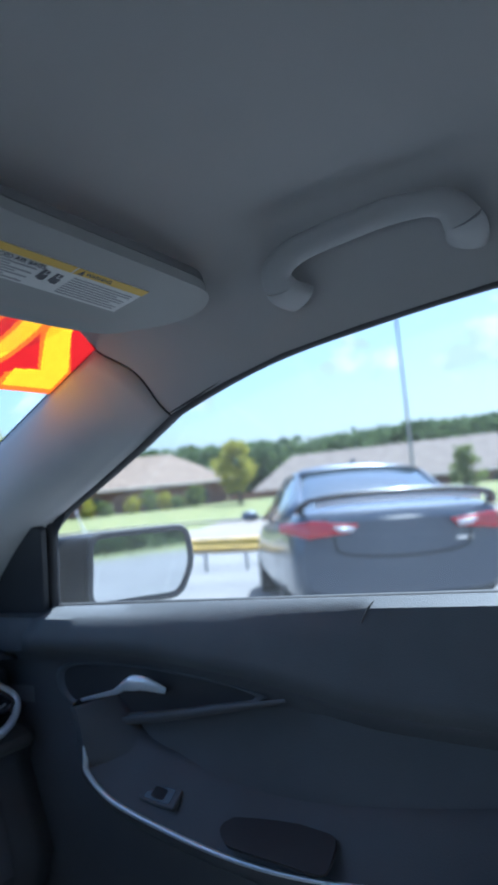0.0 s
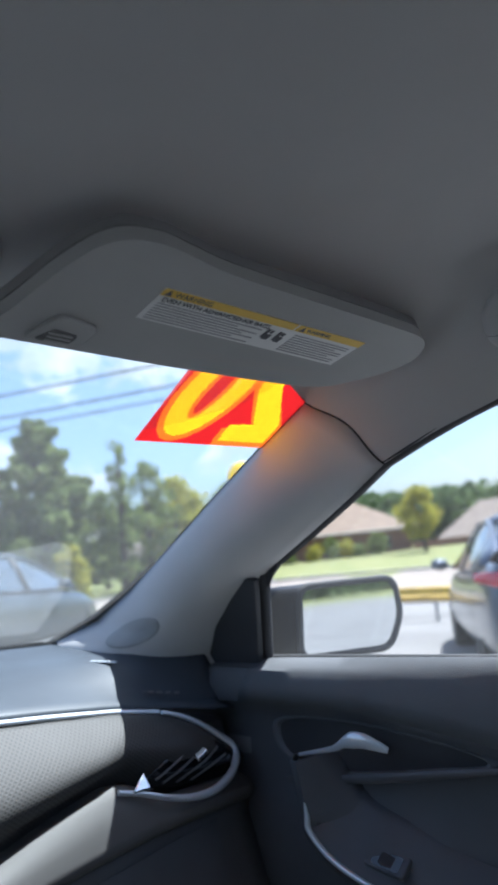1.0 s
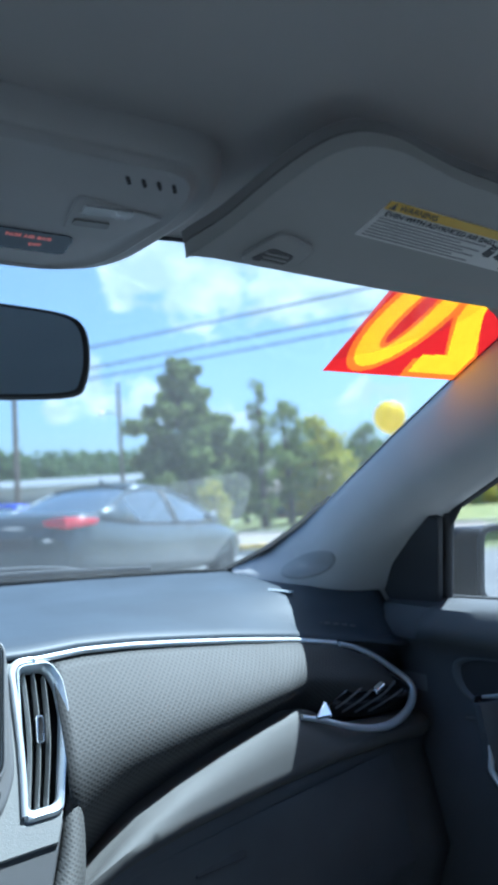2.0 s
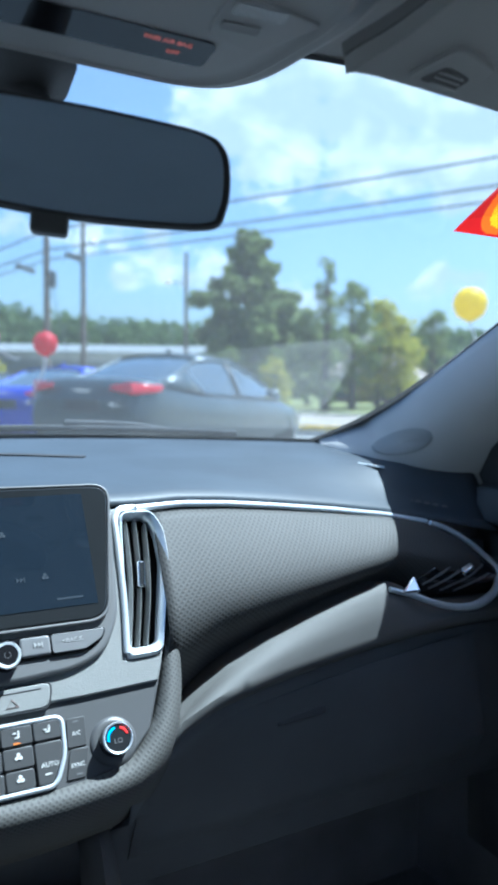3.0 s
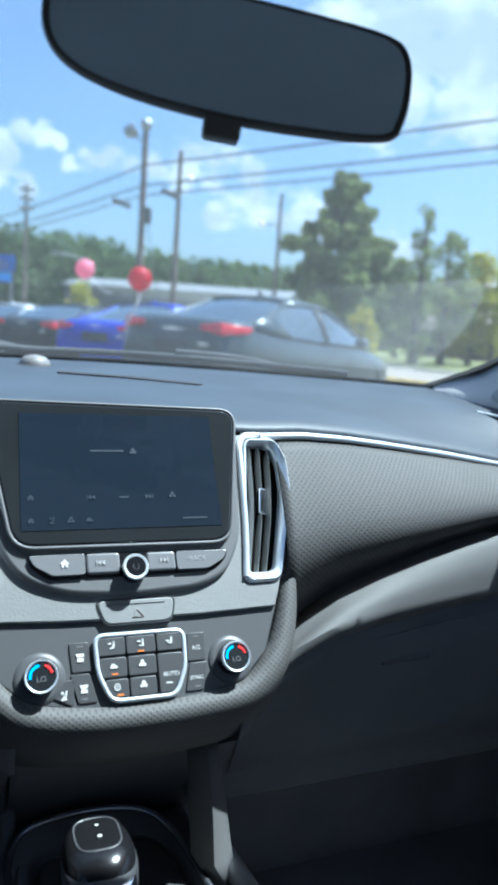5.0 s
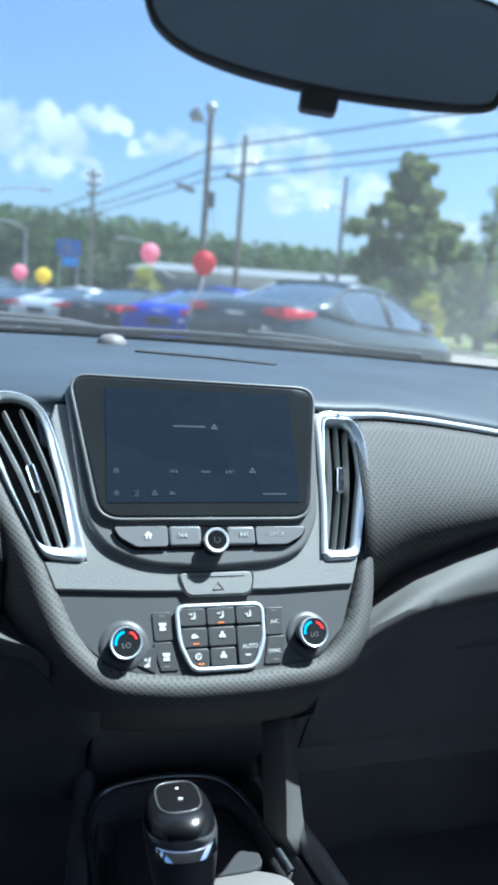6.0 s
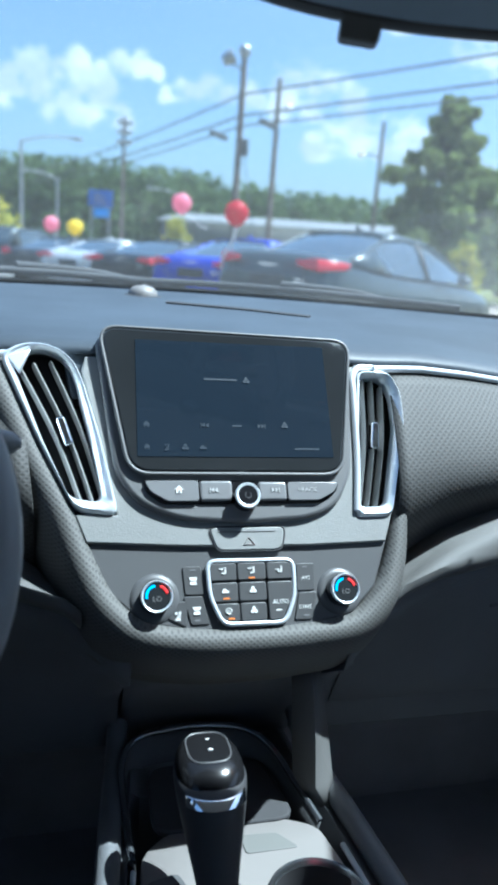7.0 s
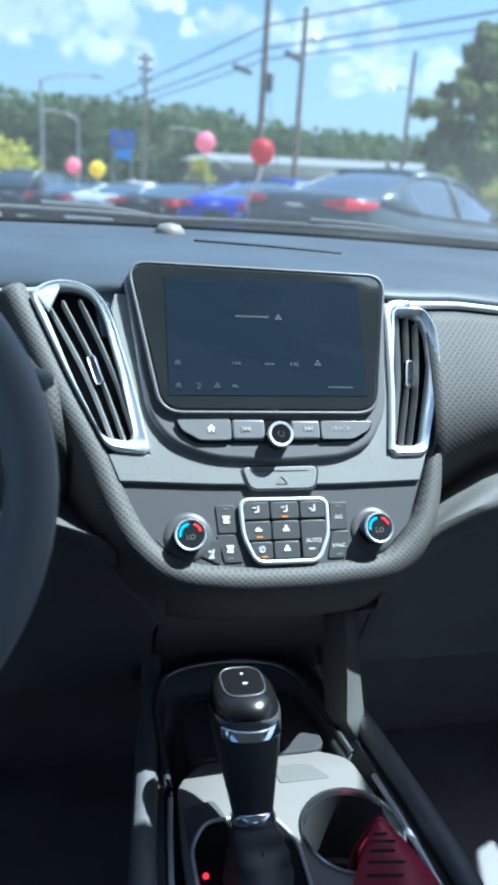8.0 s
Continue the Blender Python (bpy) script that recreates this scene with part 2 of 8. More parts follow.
M_SIDEMIRROR = mat("side_mirror_silver", (0.80, 0.83, 0.86), 0.01, metal=1.0, vary=0.02)
M_GLASS = glass_mat("windshield_glass", (0.81, 0.84, 0.855), 0.018, dust=0.055)
M_SIDEGLASS = glass_mat("side_glass", (0.885, 0.872, 0.880), 0.02, dust=0.03)
M_RED = flat("tag_red", (0.28, 0.012, 0.04), 0.5)
M_LEATHER = mat("black_leather", (0.05, 0.05, 0.053), 0.5, grain=0.2, grain_scale=1100, vary=0.2, vor=True)
M_RUBBER = mat("black_rubber", (0.042, 0.042, 0.045), 0.75, vary=0.3)
M_WHEEL = mat("wheel_leather", (0.19, 0.195, 0.205), 0.5, grain=0.25, grain_scale=1000, vary=0.15, vor=True)
M_CARPET = mat("dark_carpet", (0.24, 0.24, 0.25), 0.95, grain=0.9, grain_scale=900, vary=0.3)
M_CONSOLE = mat("console_satin", (0.185, 0.175, 0.168), 0.5, grain=0.1, grain_scale=800, vary=0.08)


def film_mat(name, col):
    """Printed vinyl on glass: lets the daylight through, coloured."""
    m = bpy.data.materials.new(name)
    m.use_nodes = True
    n, l = m.node_tree.nodes, m.node_tree.links
    b = n["Principled BSDF"]
    b.inputs["Base Color"].default_value, b.inputs["Roughness"].default_value = (*col, 1), 0.5
    tl, mx, ad = n.new("ShaderNodeBsdfTranslucent"), n.new("ShaderNodeMixShader"), n.new("ShaderNodeTexNoise")
    ad.inputs["Scale"].default_value = 9
    hs = n.new("ShaderNodeHueSaturation")
    hs.inputs["Color"].default_value = (*col, 1)
    mr = n.new("ShaderNodeMapRange")
    mr.inputs[3].default_value, mr.inputs[4].default_value = 0.85, 1.1
    l.new(ad.outputs[0], mr.inputs[0])
    l.new(mr.outputs[0], hs.inputs["Value"])
    l.new(hs.outputs[0], tl.inputs[0])
    mx.inputs[0].default_value = 0.62
    l.new(b.outputs[0], mx.inputs[1])
    l.new(tl.outputs[0], mx.inputs[2])
    l.new(mx.outputs[0], n["Material Output"].inputs[0])
    return m


M_FILMRED, M_FILMYEL, M_FILMORA = film_mat("film_red", (0.34, 0.007, 0.008)), film_mat("film_yellow", (0.76, 0.30, 0.0)), film_mat("film_orange", (0.54, 0.085, 0.005))


# ---------------------------------------------------------------- mesh helpers
def part(name, bm, material, parent=None, label="", smooth=True, bevel=0.0, solid=0.0, segs=2):
    me = bpy.data.meshes.new(name)
    bmesh.ops.recalc_face_normals(bm, faces=bm.faces[:])
    bm.to_mesh(me)
    bm.free()
    for p in me.polygons:
        p.use_smooth = smooth
    me.materials.append(material)
    ob = new(name, me)
    if parent:
        ob.parent = parent
    if solid:
        s = ob.modifiers.new("solid", "SOLIDIFY")
        s.thickness, s.offset = solid, 0
    if bevel:
        bv = ob.modifiers.new("bevel", "BEVEL")
        bv.width, bv.segments, bv.limit_method, bv.angle_limit = bevel, segs, "ANGLE", radians(35)
    if smooth:
        try:
            me.set_sharp_from_angle(angle=radians(40 if bevel or solid else 63))
        except AttributeError:
            pass
    if label:
        tagged(ob, label)
    return ob


def thing(name, label, category, kind="", group="", at=(0, 0, 0)):
    e = new(name)
    e.empty_display_size = 0.05
    e.location = at
    return tagged(e, label, category, group, kind)


def loft(rows, close_u=False, close_v=False, bm=None):
    """A grid of faces through rows of points."""
    bm = bm or bmesh.new()
    vs = [[bm.verts.new(p) for p in r] for r in rows]
    nr, nc = len(vs), len(vs[0])
    for i in range(nr if close_v else nr - 1):
        for j in range(nc if close_u else nc - 1):
            a, b, c, d = vs[i][j], vs[i][(j + 1) % nc], vs[(i + 1) % nr][(j + 1) % nc], vs[(i + 1) % nr][j]
            if len({a, b, c, d}) == 4:
                bm.faces.new((a, b, c, d))
    return bm


def cap(bm, pts):
    bm.faces.new([bm.verts.new(p) for p in pts])


def smooth_path(pts, n=8, closed=False):
    """A Catmull-Rom curve through points."""
    pts = [Vector(p) for p in pts]
    m, out = len(pts), []
    for i in range(m if closed else m - 1):
        if closed:
            p = [pts[(i + k) % m] for k in (-1, 0, 1, 2)]
        else:
            p = [pts[max(0, i - 1)], pts[i], pts[i + 1], pts[min(m - 1, i + 2)]]
        for k in range(n):
            t = k / n
            out.append(0.5 * (2 * p[1] + (p[2] - p[0]) * t + (2 * p[0] - 5 * p[1] + 4 * p[2] - p[3]) * t * t + (3 * p[1] - p[0] - 3 * p[2] + p[3]) * t ** 3))
    if not closed:
        out.append(pts[-1])
    return out


def tube(pts, r, seg=8, closed=False, bm=None, flat_axis=None, squash=1.0):
    """A pipe along points; r is a radius or one radius a point."""
    bm = bm or bmesh.new()
    pts = [Vector(p) for p in pts]
    n = len(pts)
    rad = r if isinstance(r, (list, tuple)) else [r] * n
    up = Vector(flat_axis) if flat_axis else None
    rings, last = [], None
    for i, p in enumerate(pts):
        a = pts[(i - 1) % n] if (closed or i) else p
        b = pts[(i + 1) % n] if (closed or i < n - 1) else p
        d = (b - a).normalized()
        ref = up or last or (Vector((0, 0, 1)) if abs(d.z) < 0.9 else Vector((1, 0, 0)))
        s = (ref - d * ref.dot(d)).normalized()
        last = s
        t = d.cross(s)
        rings.append([p + (s * math.cos(q) * squash + t * math.sin(q)) * rad[i] for q in (2 * math.pi * k / seg for k in range(seg))])
    loft(rings, close_u=True, close_v=closed, bm=bm)
    if not closed:
        cap(bm, rings[0])
        cap(bm, rings[-1][::-1])
    return bm


def prism(outline, w0, w1, frame_m=None, bm=None):
    """An extruded outline of (u, v) points between heights w0 and w1, set in a frame."""
    bm = bm or bmesh.new()
    f = frame_m or Matrix()
    lo = [bm.verts.new(f @ Vector((u, v, w0))) for u, v in outline]
    hi = [bm.verts.new(f @ Vector((u, v, w1))) for u, v in outline]
    bm.faces.new(lo[::-1])
    bm.faces.new(hi)
    k = len(lo)
    for i in range(k):
        bm.faces.new((lo[i], lo[(i + 1) % k], hi[(i + 1) % k], hi[i]))
    return bm


def rrect(x0, y0, x1, y1, r, n=5):
    """A rounded rectangle outline, counter-clockwise."""
    out = []
    for cx, cy, a in ((x1 - r, y1 - r, 0), (x0 + r, y1 - r, 90), (x0 + r, y0 + r, 180), (x1 - r, y0 + r, 270)):
        for k in range(n + 1):
            q = radians(a + 90 * k / n)
            out.append((cx + r * math.cos(q), cy + r * math.sin(q)))
    return out


def rpoly(pts, r, n=4):
    """A polygon with rounded corners."""
    pts = [Vector(p) for p in pts]
    out, m = [], len(pts)
    for i, p in enumerate(pts):
        a, b = pts[i - 1] - p, pts[(i + 1) % m] - p
        ra = min(r, a.length * 0.45, b.length * 0.45)
        s, e = p + a.normalized() * ra, p + b.normalized() * ra
        for k in range(n + 1):
            t = k / n
            q = s * (1 - t) ** 2 + p * 2 * t * (1 - t) + e * t * t
            out.append((q.x, q.y))
    return out


def box(x0, y0, z0, x1, y1, z1, bm=None, m=None):
    return prism([(x0, y0), (x1, y0), (x1, y1), (x0, y1)], z0, z1, m, bm)


def disc(r, n=24, c=(0, 0)):
    return [(c[0] + r * math.cos(2 * math.pi * k / n), c[1] + r * math.sin(2 * math.pi * k / n)) for k in range(n)]


def lathe(profile, n=24, frame_m=None, bm=None, ends=True):
    """A turned shape: profile of (radius, height)."""
    f = frame_m or Matrix()
    rows = [[f @ Vector((r * math.cos(2 * math.pi * k / n), r * math.sin(2 * math.pi * k / n), h)) for k in range(n)] for r, h in profile]
    bm = loft(rows, close_u=True, bm=bm)
    if ends and profile[0][0] > 1e-5:
        cap(bm, rows[0][::-1])
    if ends and profile[-1][0] > 1e-5:
        cap(bm, rows[-1])
    return bm


def lerp(a, b, t):
    return a + (b - a) * t


def interp(x, xs, ys):
    return float(np.interp(x, xs, ys))


# ================================================================ the car that the camera sits in
# ---------------------------------------------------------------- roof, headliner, shell
LINER_Y = [-0.09, -0.16, -0.24, -0.34, -0.45, -0.60, -0.85, -1.2, -1.6, -2.0]
LINER_Z = [1.345, 1.360, 1.372, 1.382, 1.390, 1.396, 1.398, 1.390, 1.36, 1.30]
EDGE_Y = [0.0, -0.10, -0.187, -0.237, -0.335, -0.414, -0.508, -0.642, -0.9, -1.3, -1.7, -2.0]
EDGE_Z = [1.262, 1.245, 1.225, 1.203, 1.227, 1.244, 1.255, 1.266, 1.275, 1.262, 1.21, 1.14]
EDGE_X = [0.650, 0.652, 0.660, 0.668, 0.662, 0.657, 0.653, 0.650, 0.65, 0.65, 0.64, 0.62]


def liner_point(s, y, lift=0.0):
    """A point of the headliner: s from -1 (driver's rail) to 1 (passenger's rail)."""
    bowed = 0.095 * (1 - s * s) ** 2 * max(0.0, min(1.0, (y + 0.5) / 0.295))
    zc, ze, xe = interp(-y - bowed, [-v for v in LINER_Y], LINER_Z), interp(-min(y, -0.25), [-v for v in EDGE_Y], EDGE_Z), interp(-min(y, -0.25), [-v for v in EDGE_Y], EDGE_X)
    a = abs(s)
    fall = 0.16 * a ** 2 + 0.84 * a ** 13
    return Vector((s * xe, y + bowed, lerp(zc, ze, fall) + lift))


def pillar_lines(t):
    """Inner edge at the windshield and outer edge at the side window of the front pillar, from its top (0) to its foot (1)."""
    g = [(0.652, -0.150, 1.296), (0.647, -0.063, 1.249), (0.641, 0.034, 1.195), (0.637, 0.16, 1.124), (0.633, 0.25, 1.073), (0.618, 0.33, 1.030), (0.578, 0.392, 1.003)]
    w = [(0.664, -0.250, 1.200), (0.672, -0.190, 1.170), (0.685, -0.10, 1.130), (0.700, 0.0, 1.088), (0.712, 0.06, 1.050), (0.722, 0.115, 1.010), (0.726, 0.16, 0.965)]
    k = [i / 6 for i in range(7)]
    return [Vector([interp(t, k, [p[c] for p in some]) for c in range(3)]) for some in (g, w)]


def pillar_point(t, s):
    """The skin of the pillar trim: s from the windshield (0) to the side window (1)."""
    g, w = pillar_lines(t)
    bulge = math.sin(math.pi * min(1, s * 1.05)) ** 0.8
    p = g.lerp(w, s) + Vector((-0.030, -0.018, -0.006)) * bulge * lerp(0.8, 1.5, t) * min(1.0, 0.16 + t / 0.25)
    if t < 0.15:
        p += Vector((0.004, -0.028, 0.018)) * math.sin(math.pi * s) * math.sin(2 * math.pi * s * 0.5 + 0.2) * 0.35 * (1 - t / 0.15)
    return p


def liner_front(a):
    """Front edge of the headliner: along the windshield, then down the top of the pillar trim."""
    if a > 0.88:
        return pillar_point(0.0, (a - 0.88) / 0.12)
    p = liner_point(a, -0.205)
    k = max(0.0, (a - 0.70) / 0.18)
    k = k * k * (3 - 2 * k)
    return p.lerp(pillar_point(0.0, 0.0), k)


def build_roof():
    cols = [math.sin(math.pi * (k / 40 - 0.5)) for k in range(41)]
    cols = sorted({round(c, 4) for c in cols} | {s * round(0.88 + 0.012 * k, 4) for k in range(11) for s in (1, -1)})
    ys = [-0.37, -0.414, -0.46, -0.508, -0.57, -0.642, -0.75, -0.9, -1.1, -1.3, -1.5, -1.7, -2.0]
    rows = []
    for j in range(11):
        tau = j / 10
        row = []
        for s in cols:
            a = abs(s)
            f = liner_front(a)
            f.x = math.copysign(f.x, s) if a else 0.0
            bowed = 0.095 * (1 - a * a) ** 2
            y0 = f.y - bowed
            base = liner_point(s, y0)
            p = liner_point(s, lerp(y0, -0.345, tau)) + (f - base) * (1 - tau) ** 2
            row.append(p)
        rows.append(row)
    rows += [[liner_point(s, y) for s in cols] for y in ys]
    ob = part("ceiling", loft(rows), M_LINER)
    tagged(ob, "grey woven cloth headliner of the car roof", "headliner", kind="structure")
    shell = []
    for row in rows:
        out = [p + Vector((0, 0, 0.045)) for p in row]
        for k in (0, -1):
            out[k].x *= 1.06
        shell.append(out)
    sh = part("roof_shell", loft(shell[1:]), mat("roof_paint", (0.52, 0.53, 0.54), 0.25, coat=0.6), solid=0.004)
    tagged(sh, "painted outer roof of the car", "roof", kind="structure")


build_roof()

# side rails over the doors and the rear body that closes the cabin
M_BODY = mat("body_paint", (0.52, 0.53, 0.54), 0.25, coat=0.6)


def build_side(sign, name):
    """Rubber seal round the door opening, from the foot of the pillar back along the roof rail."""
    edge = [pillar_lines(t)[1] for t in (0.62, 0.5, 0.4, 0.3, 0.2, 0.12, 0.06, 0.0)]
    edge += [Vector((interp(-y, [-v for v in EDGE_Y], EDGE_X), y, interp(-y, [-v for v in EDGE_Y], EDGE_Z))) for y in (-0.335, -0.414, -0.508, -0.642, -0.9, -1.3, -1.7, -2.0)]
    rows = [[Vector((sign * (p.x + dx), p.y, p.z + dz)) for dx, dz in ((-0.001, 0.003), (0.003, -0.003), (0.014, -0.003), (0.035, 0.01), (0.045, 0.035), (0.038, 0.06))] for p in smooth_path(edge, 3)]
    ob = part(name, loft(rows), M_RUBBER)
    tagged(ob, "black rubber door seal along the roof rail", "door seal", kind="structure")


build_side(1, "trim_rail_right")
build_side(-1, "trim_rail_left")


def build_pillar(sign, name):
    rows = []
    for i in range(25):
        rows.append([Vector((sign * p.x, p.y, p.z)) for p in [pillar_point(i / 24, j / 12) for j in range(13)]])
    # foot that spreads over the end of the dashboard
    for k, (dz, dx) in enumerate(((-0.018, -0.004), (-0.04, -0.012), (-0.07, -0.016))):
        rows.append([Vector((p.x + sign * dx, p.y, p.z + dz)) for p in rows[24]])
    ob = part(name, loft(rows), M_TRIM, solid=0.003)
    tagged(ob, "smooth grey plastic trim on the front pillar", "pillar trim", kind="structure")
    # black outer part of the pillar seen past the trim
    rows = []
    for i in range(25):
        g, w = pillar_lines(i / 24)
        e = min(1.0, i / 8)
        rows.append([Vector((sign * (p.x + dx), p.y + dy, p.z + dz)) for p, dx, dy, dz in ((w, -0.001, 0.0, 0.002), (w, 0.009, -0.004 * e, -0.003), (w, 0.045, 0.012, 0.006), (g, 0.05, 0.03, 0.012), (g, 0.012, 0.006, 0.010), (g, -0.002, 0.001, 0.002))])
    # black printed border of the glass that runs down to the foot
    border = []
    for k in range(13):
        y = lerp(0.19, 0.44, k / 12)
        xi = interp(y, [0.19, 0.25, 0.31, 0.37, 0.44], [0.637, 0.627, 0.611, 0.588, 0.560])
        z = interp(y, [0.034, 0.16, 0.25, 0.33, 0.392, 0.45], [1.195, 1.124, 1.073, 1.030, 1.003, 0.982]) + 0.010
        border.append([Vector((sign * xi, y, z)), Vector((sign * (xi + 0.03), y, z)), Vector((sign * 0.70, y, z - 0.004))])
    tagged(part(name + "_border", loft(border), M_RUBBER), "black printed border at the side of the windshield", "windshield border", kind="structure")
    ob = part(name + "_outer", loft(rows), M_RUBBER)
    tagged(ob, "black outer windshield pillar with rubber seal", "pillar", kind="structure")


def build_corner(sign, name):
    """The blind corner between pillar foot, door and wing mirror."""
    rows = []
    for i in range(13):
        g, w = pillar_lines(lerp(0.46, 1.0, i / 12))
        rows.append([Vector((sign * (w.x + 0.004), w.y, w.z)), Vector((sign * 0.728, max(w.y, 0.055), lerp(w.z, 0.955, 0.5))), Vector((sign * 0.737, max(w.y, 0.055), 0.950))])
    tagged(part(name, loft(rows), M_RUBBER, solid=0.01), "black corner panel between pillar and door", "corner panel", kind="structure")


build_corner(1, "trim_corner_right")
build_corner(-1, "trim_corner_left")
build_pillar(1, "trim_pillar_right")
build_pillar(-1, "trim_pillar_left")

# speaker grille let into the foot of the pillar trim
rings = []
for k in (1.0, 0.97, 0.85, 0.6, 0.3, 0.02):
    ring = [pillar_point(0.850 + 0.095 * k * math.cos(a), 0.40 + 0.16 * k * math.sin(a)) + Vector((-0.72, -0.62, 0.30)) * (0.0015 if k == 1.0 else 0.0034) for a in [2 * math.pi * q / 40 for q in range(40)]]
    rings.append(ring)
tagged(part("trim_speaker_grille", loft(rings, close_u=True), mat("grille_cloth", (0.40, 0.40, 0.40), 0.9, grain=0.9, grain_scale=700, vary=0.1, vor=True)), "dark oval speaker grille in the pillar trim", "speaker grille", kind="structure")
# seam between pillar trim and headliner
for s in (1, -1):
    seam = tube([Vector((s * (p.x - 0.001), p.y - 0.001, p.z)) for p in [pillar_point(0.0, k / 16) for k in range(17)]], 0.0013, 6)
    tagged(part("trim_seam", seam, M_RUBBER), "dark seam between pillar trim and headliner", "seam", kind="structure")


# ---------------------------------------------------------------- windshield
def glass_point(x, t):
    """A point of the windshield: t from 0 at the foot to 1 at the roof."""
    f = 1 - (x / 0.66) ** 2
    y0, z0 = 0.33 + 0.40 * f, 0.985
    y1, z1 = -0.214 + 0.095 * max(0.0, f) ** 2, 1.335 + 0.022 * f
    return Vector((x, lerp(y0, y1, t), lerp(z0, z1, t) + 0.018 * math.sin(math.pi * t)))


ws = part("window_windshield", loft([[glass_point(-0.69 + 1.38 * k / 24, t / 10) for k in range(25)] for t in range(11)]), M_GLASS)
ws.visible_shadow = False
tagged(ws, "clear raked windshield of the car", "windshield", kind="structure")
# black printed band along the head of the glass, broader towards the corners
rows = []
for k in range(41):
    x = -0.69 + 1.38 * k / 40
    lo = interp(abs(x), [0.0, 0.27, 0.37, 0.69], [0.994, 0.994, 0.985, 0.968])
    rows.append([glass_point(x, lerp(lo, 1.0, j / 3)) + Vector((0, 0.001, -0.003)) for j in range(4)])
tagged(part("trim_header_band", loft(rows), M_RUBBER), "black printed band at the head of the windshield", "windshield border", kind="structure")
# black printed border along the foot of the glass, with the wiper cowl in front of it
tagged(part("trim_cowl", loft([[glass_point(-0.69 + 1.38 * k / 24, t) + Vector((0, 0.004, 0.002)) for k in range(25)] for t in (-0.06, 0.0, 0.045)]), M_RUBBER), "black border at the foot of the windshield", "windshield border", kind="structure")
hood = loft([[Vector((x, 0.72 - 0.75 * x * x * 0.8 + d, 0.955 - 0.10 * d - 0.02 * abs(x) - 0.12 * d * d)) for x in [-0.8 + 1.6 * k / 20 for k in range(21)]] for d in (0.0, 0.2, 0.5, 0.8, 1.1)])
tagged(part("hood", hood, M_BODY, solid=0.004), "painted front hood of the car", "hood", kind="structure")


# old washed-out haze on the glass, with a clear curved edge
rows = []
for k in range(25):
    x = lerp(0.27, 0.540, k / 24)
    top = interp(x, [0.20, 0.338, 0.44, 0.488, 0.508, 0.525, 0.536, 0.540], [0.37, 0.392, 0.43, 0.446, 0.41, 0.35, 0.28, 0.23])
    rows.append([glass_point(x, lerp(0.10, top, j / 8)) + Vector((0, -0.002, -0.003)) for j in range(9)])
smear = part("window_smear", loft(rows), haze_mat("glass_haze"))
smear.visible_shadow = False
tagged(smear, "faint hazy smear with a curved edge on the windshield", "smear", kind="structure")


def wiper(name, a, b):
    w = thing(name, "black wiper blade lying at the foot of the windshield", "wiper")
    pts = [glass_point(lerp(a[0], b[0], k / 8), lerp(a[1], b[1], k / 8)) + Vector((0, 0.012, 0.012 + 0.004 * math.sin(math.pi * k / 8))) for k in range(9)]
    part("blade", tube(pts, 0.006, 6), M_RUBBER, w)
    arm = [Vector((pts[4].x, pts[4].y, pts[4].z)) + Vector((0.0, 0.004, 0.008)), pts[6] + Vector((0, 0.02, 0.004)), Vector((b[0] - 0.02, pts[8].y + 0.04, pts[8].z - 0.02))]
    part("arm", tube(smooth_path(arm, 5), 0.007, 6), M_RUBBER, w)


wiper("wiper_blade", (-0.52, 0.05), (0.05, 0.03))
wiper("wiper_blade", (-0.05, 0.035), (0.48, 0.03))


# ---------------------------------------------------------------- advertising film at the top of the windshield
def film_point(u, v):
    """u from the outer edge by the pillar (0) towards the centre (1); v up the glass."""
    x = 0.665 - 0.187 * u - 0.0
    base = Vector((0.643, -0.070, 1.252)).lerp(Vector((0.478, -0.016, 1.267)), u)
    return base + Vector((0.005, -0.15, 0.082)) * v


def inside(p, poly):
    x, y = p
    hit = False
    for (x0, y0), (x1, y1) in zip(poly, poly[1:] + poly[:1]):
        if (y0 > y) != (y1 > y) and x < (x1 - x0) * (y - y0) / (y1 - y0) + x0:
            hit = not hit
    return hit


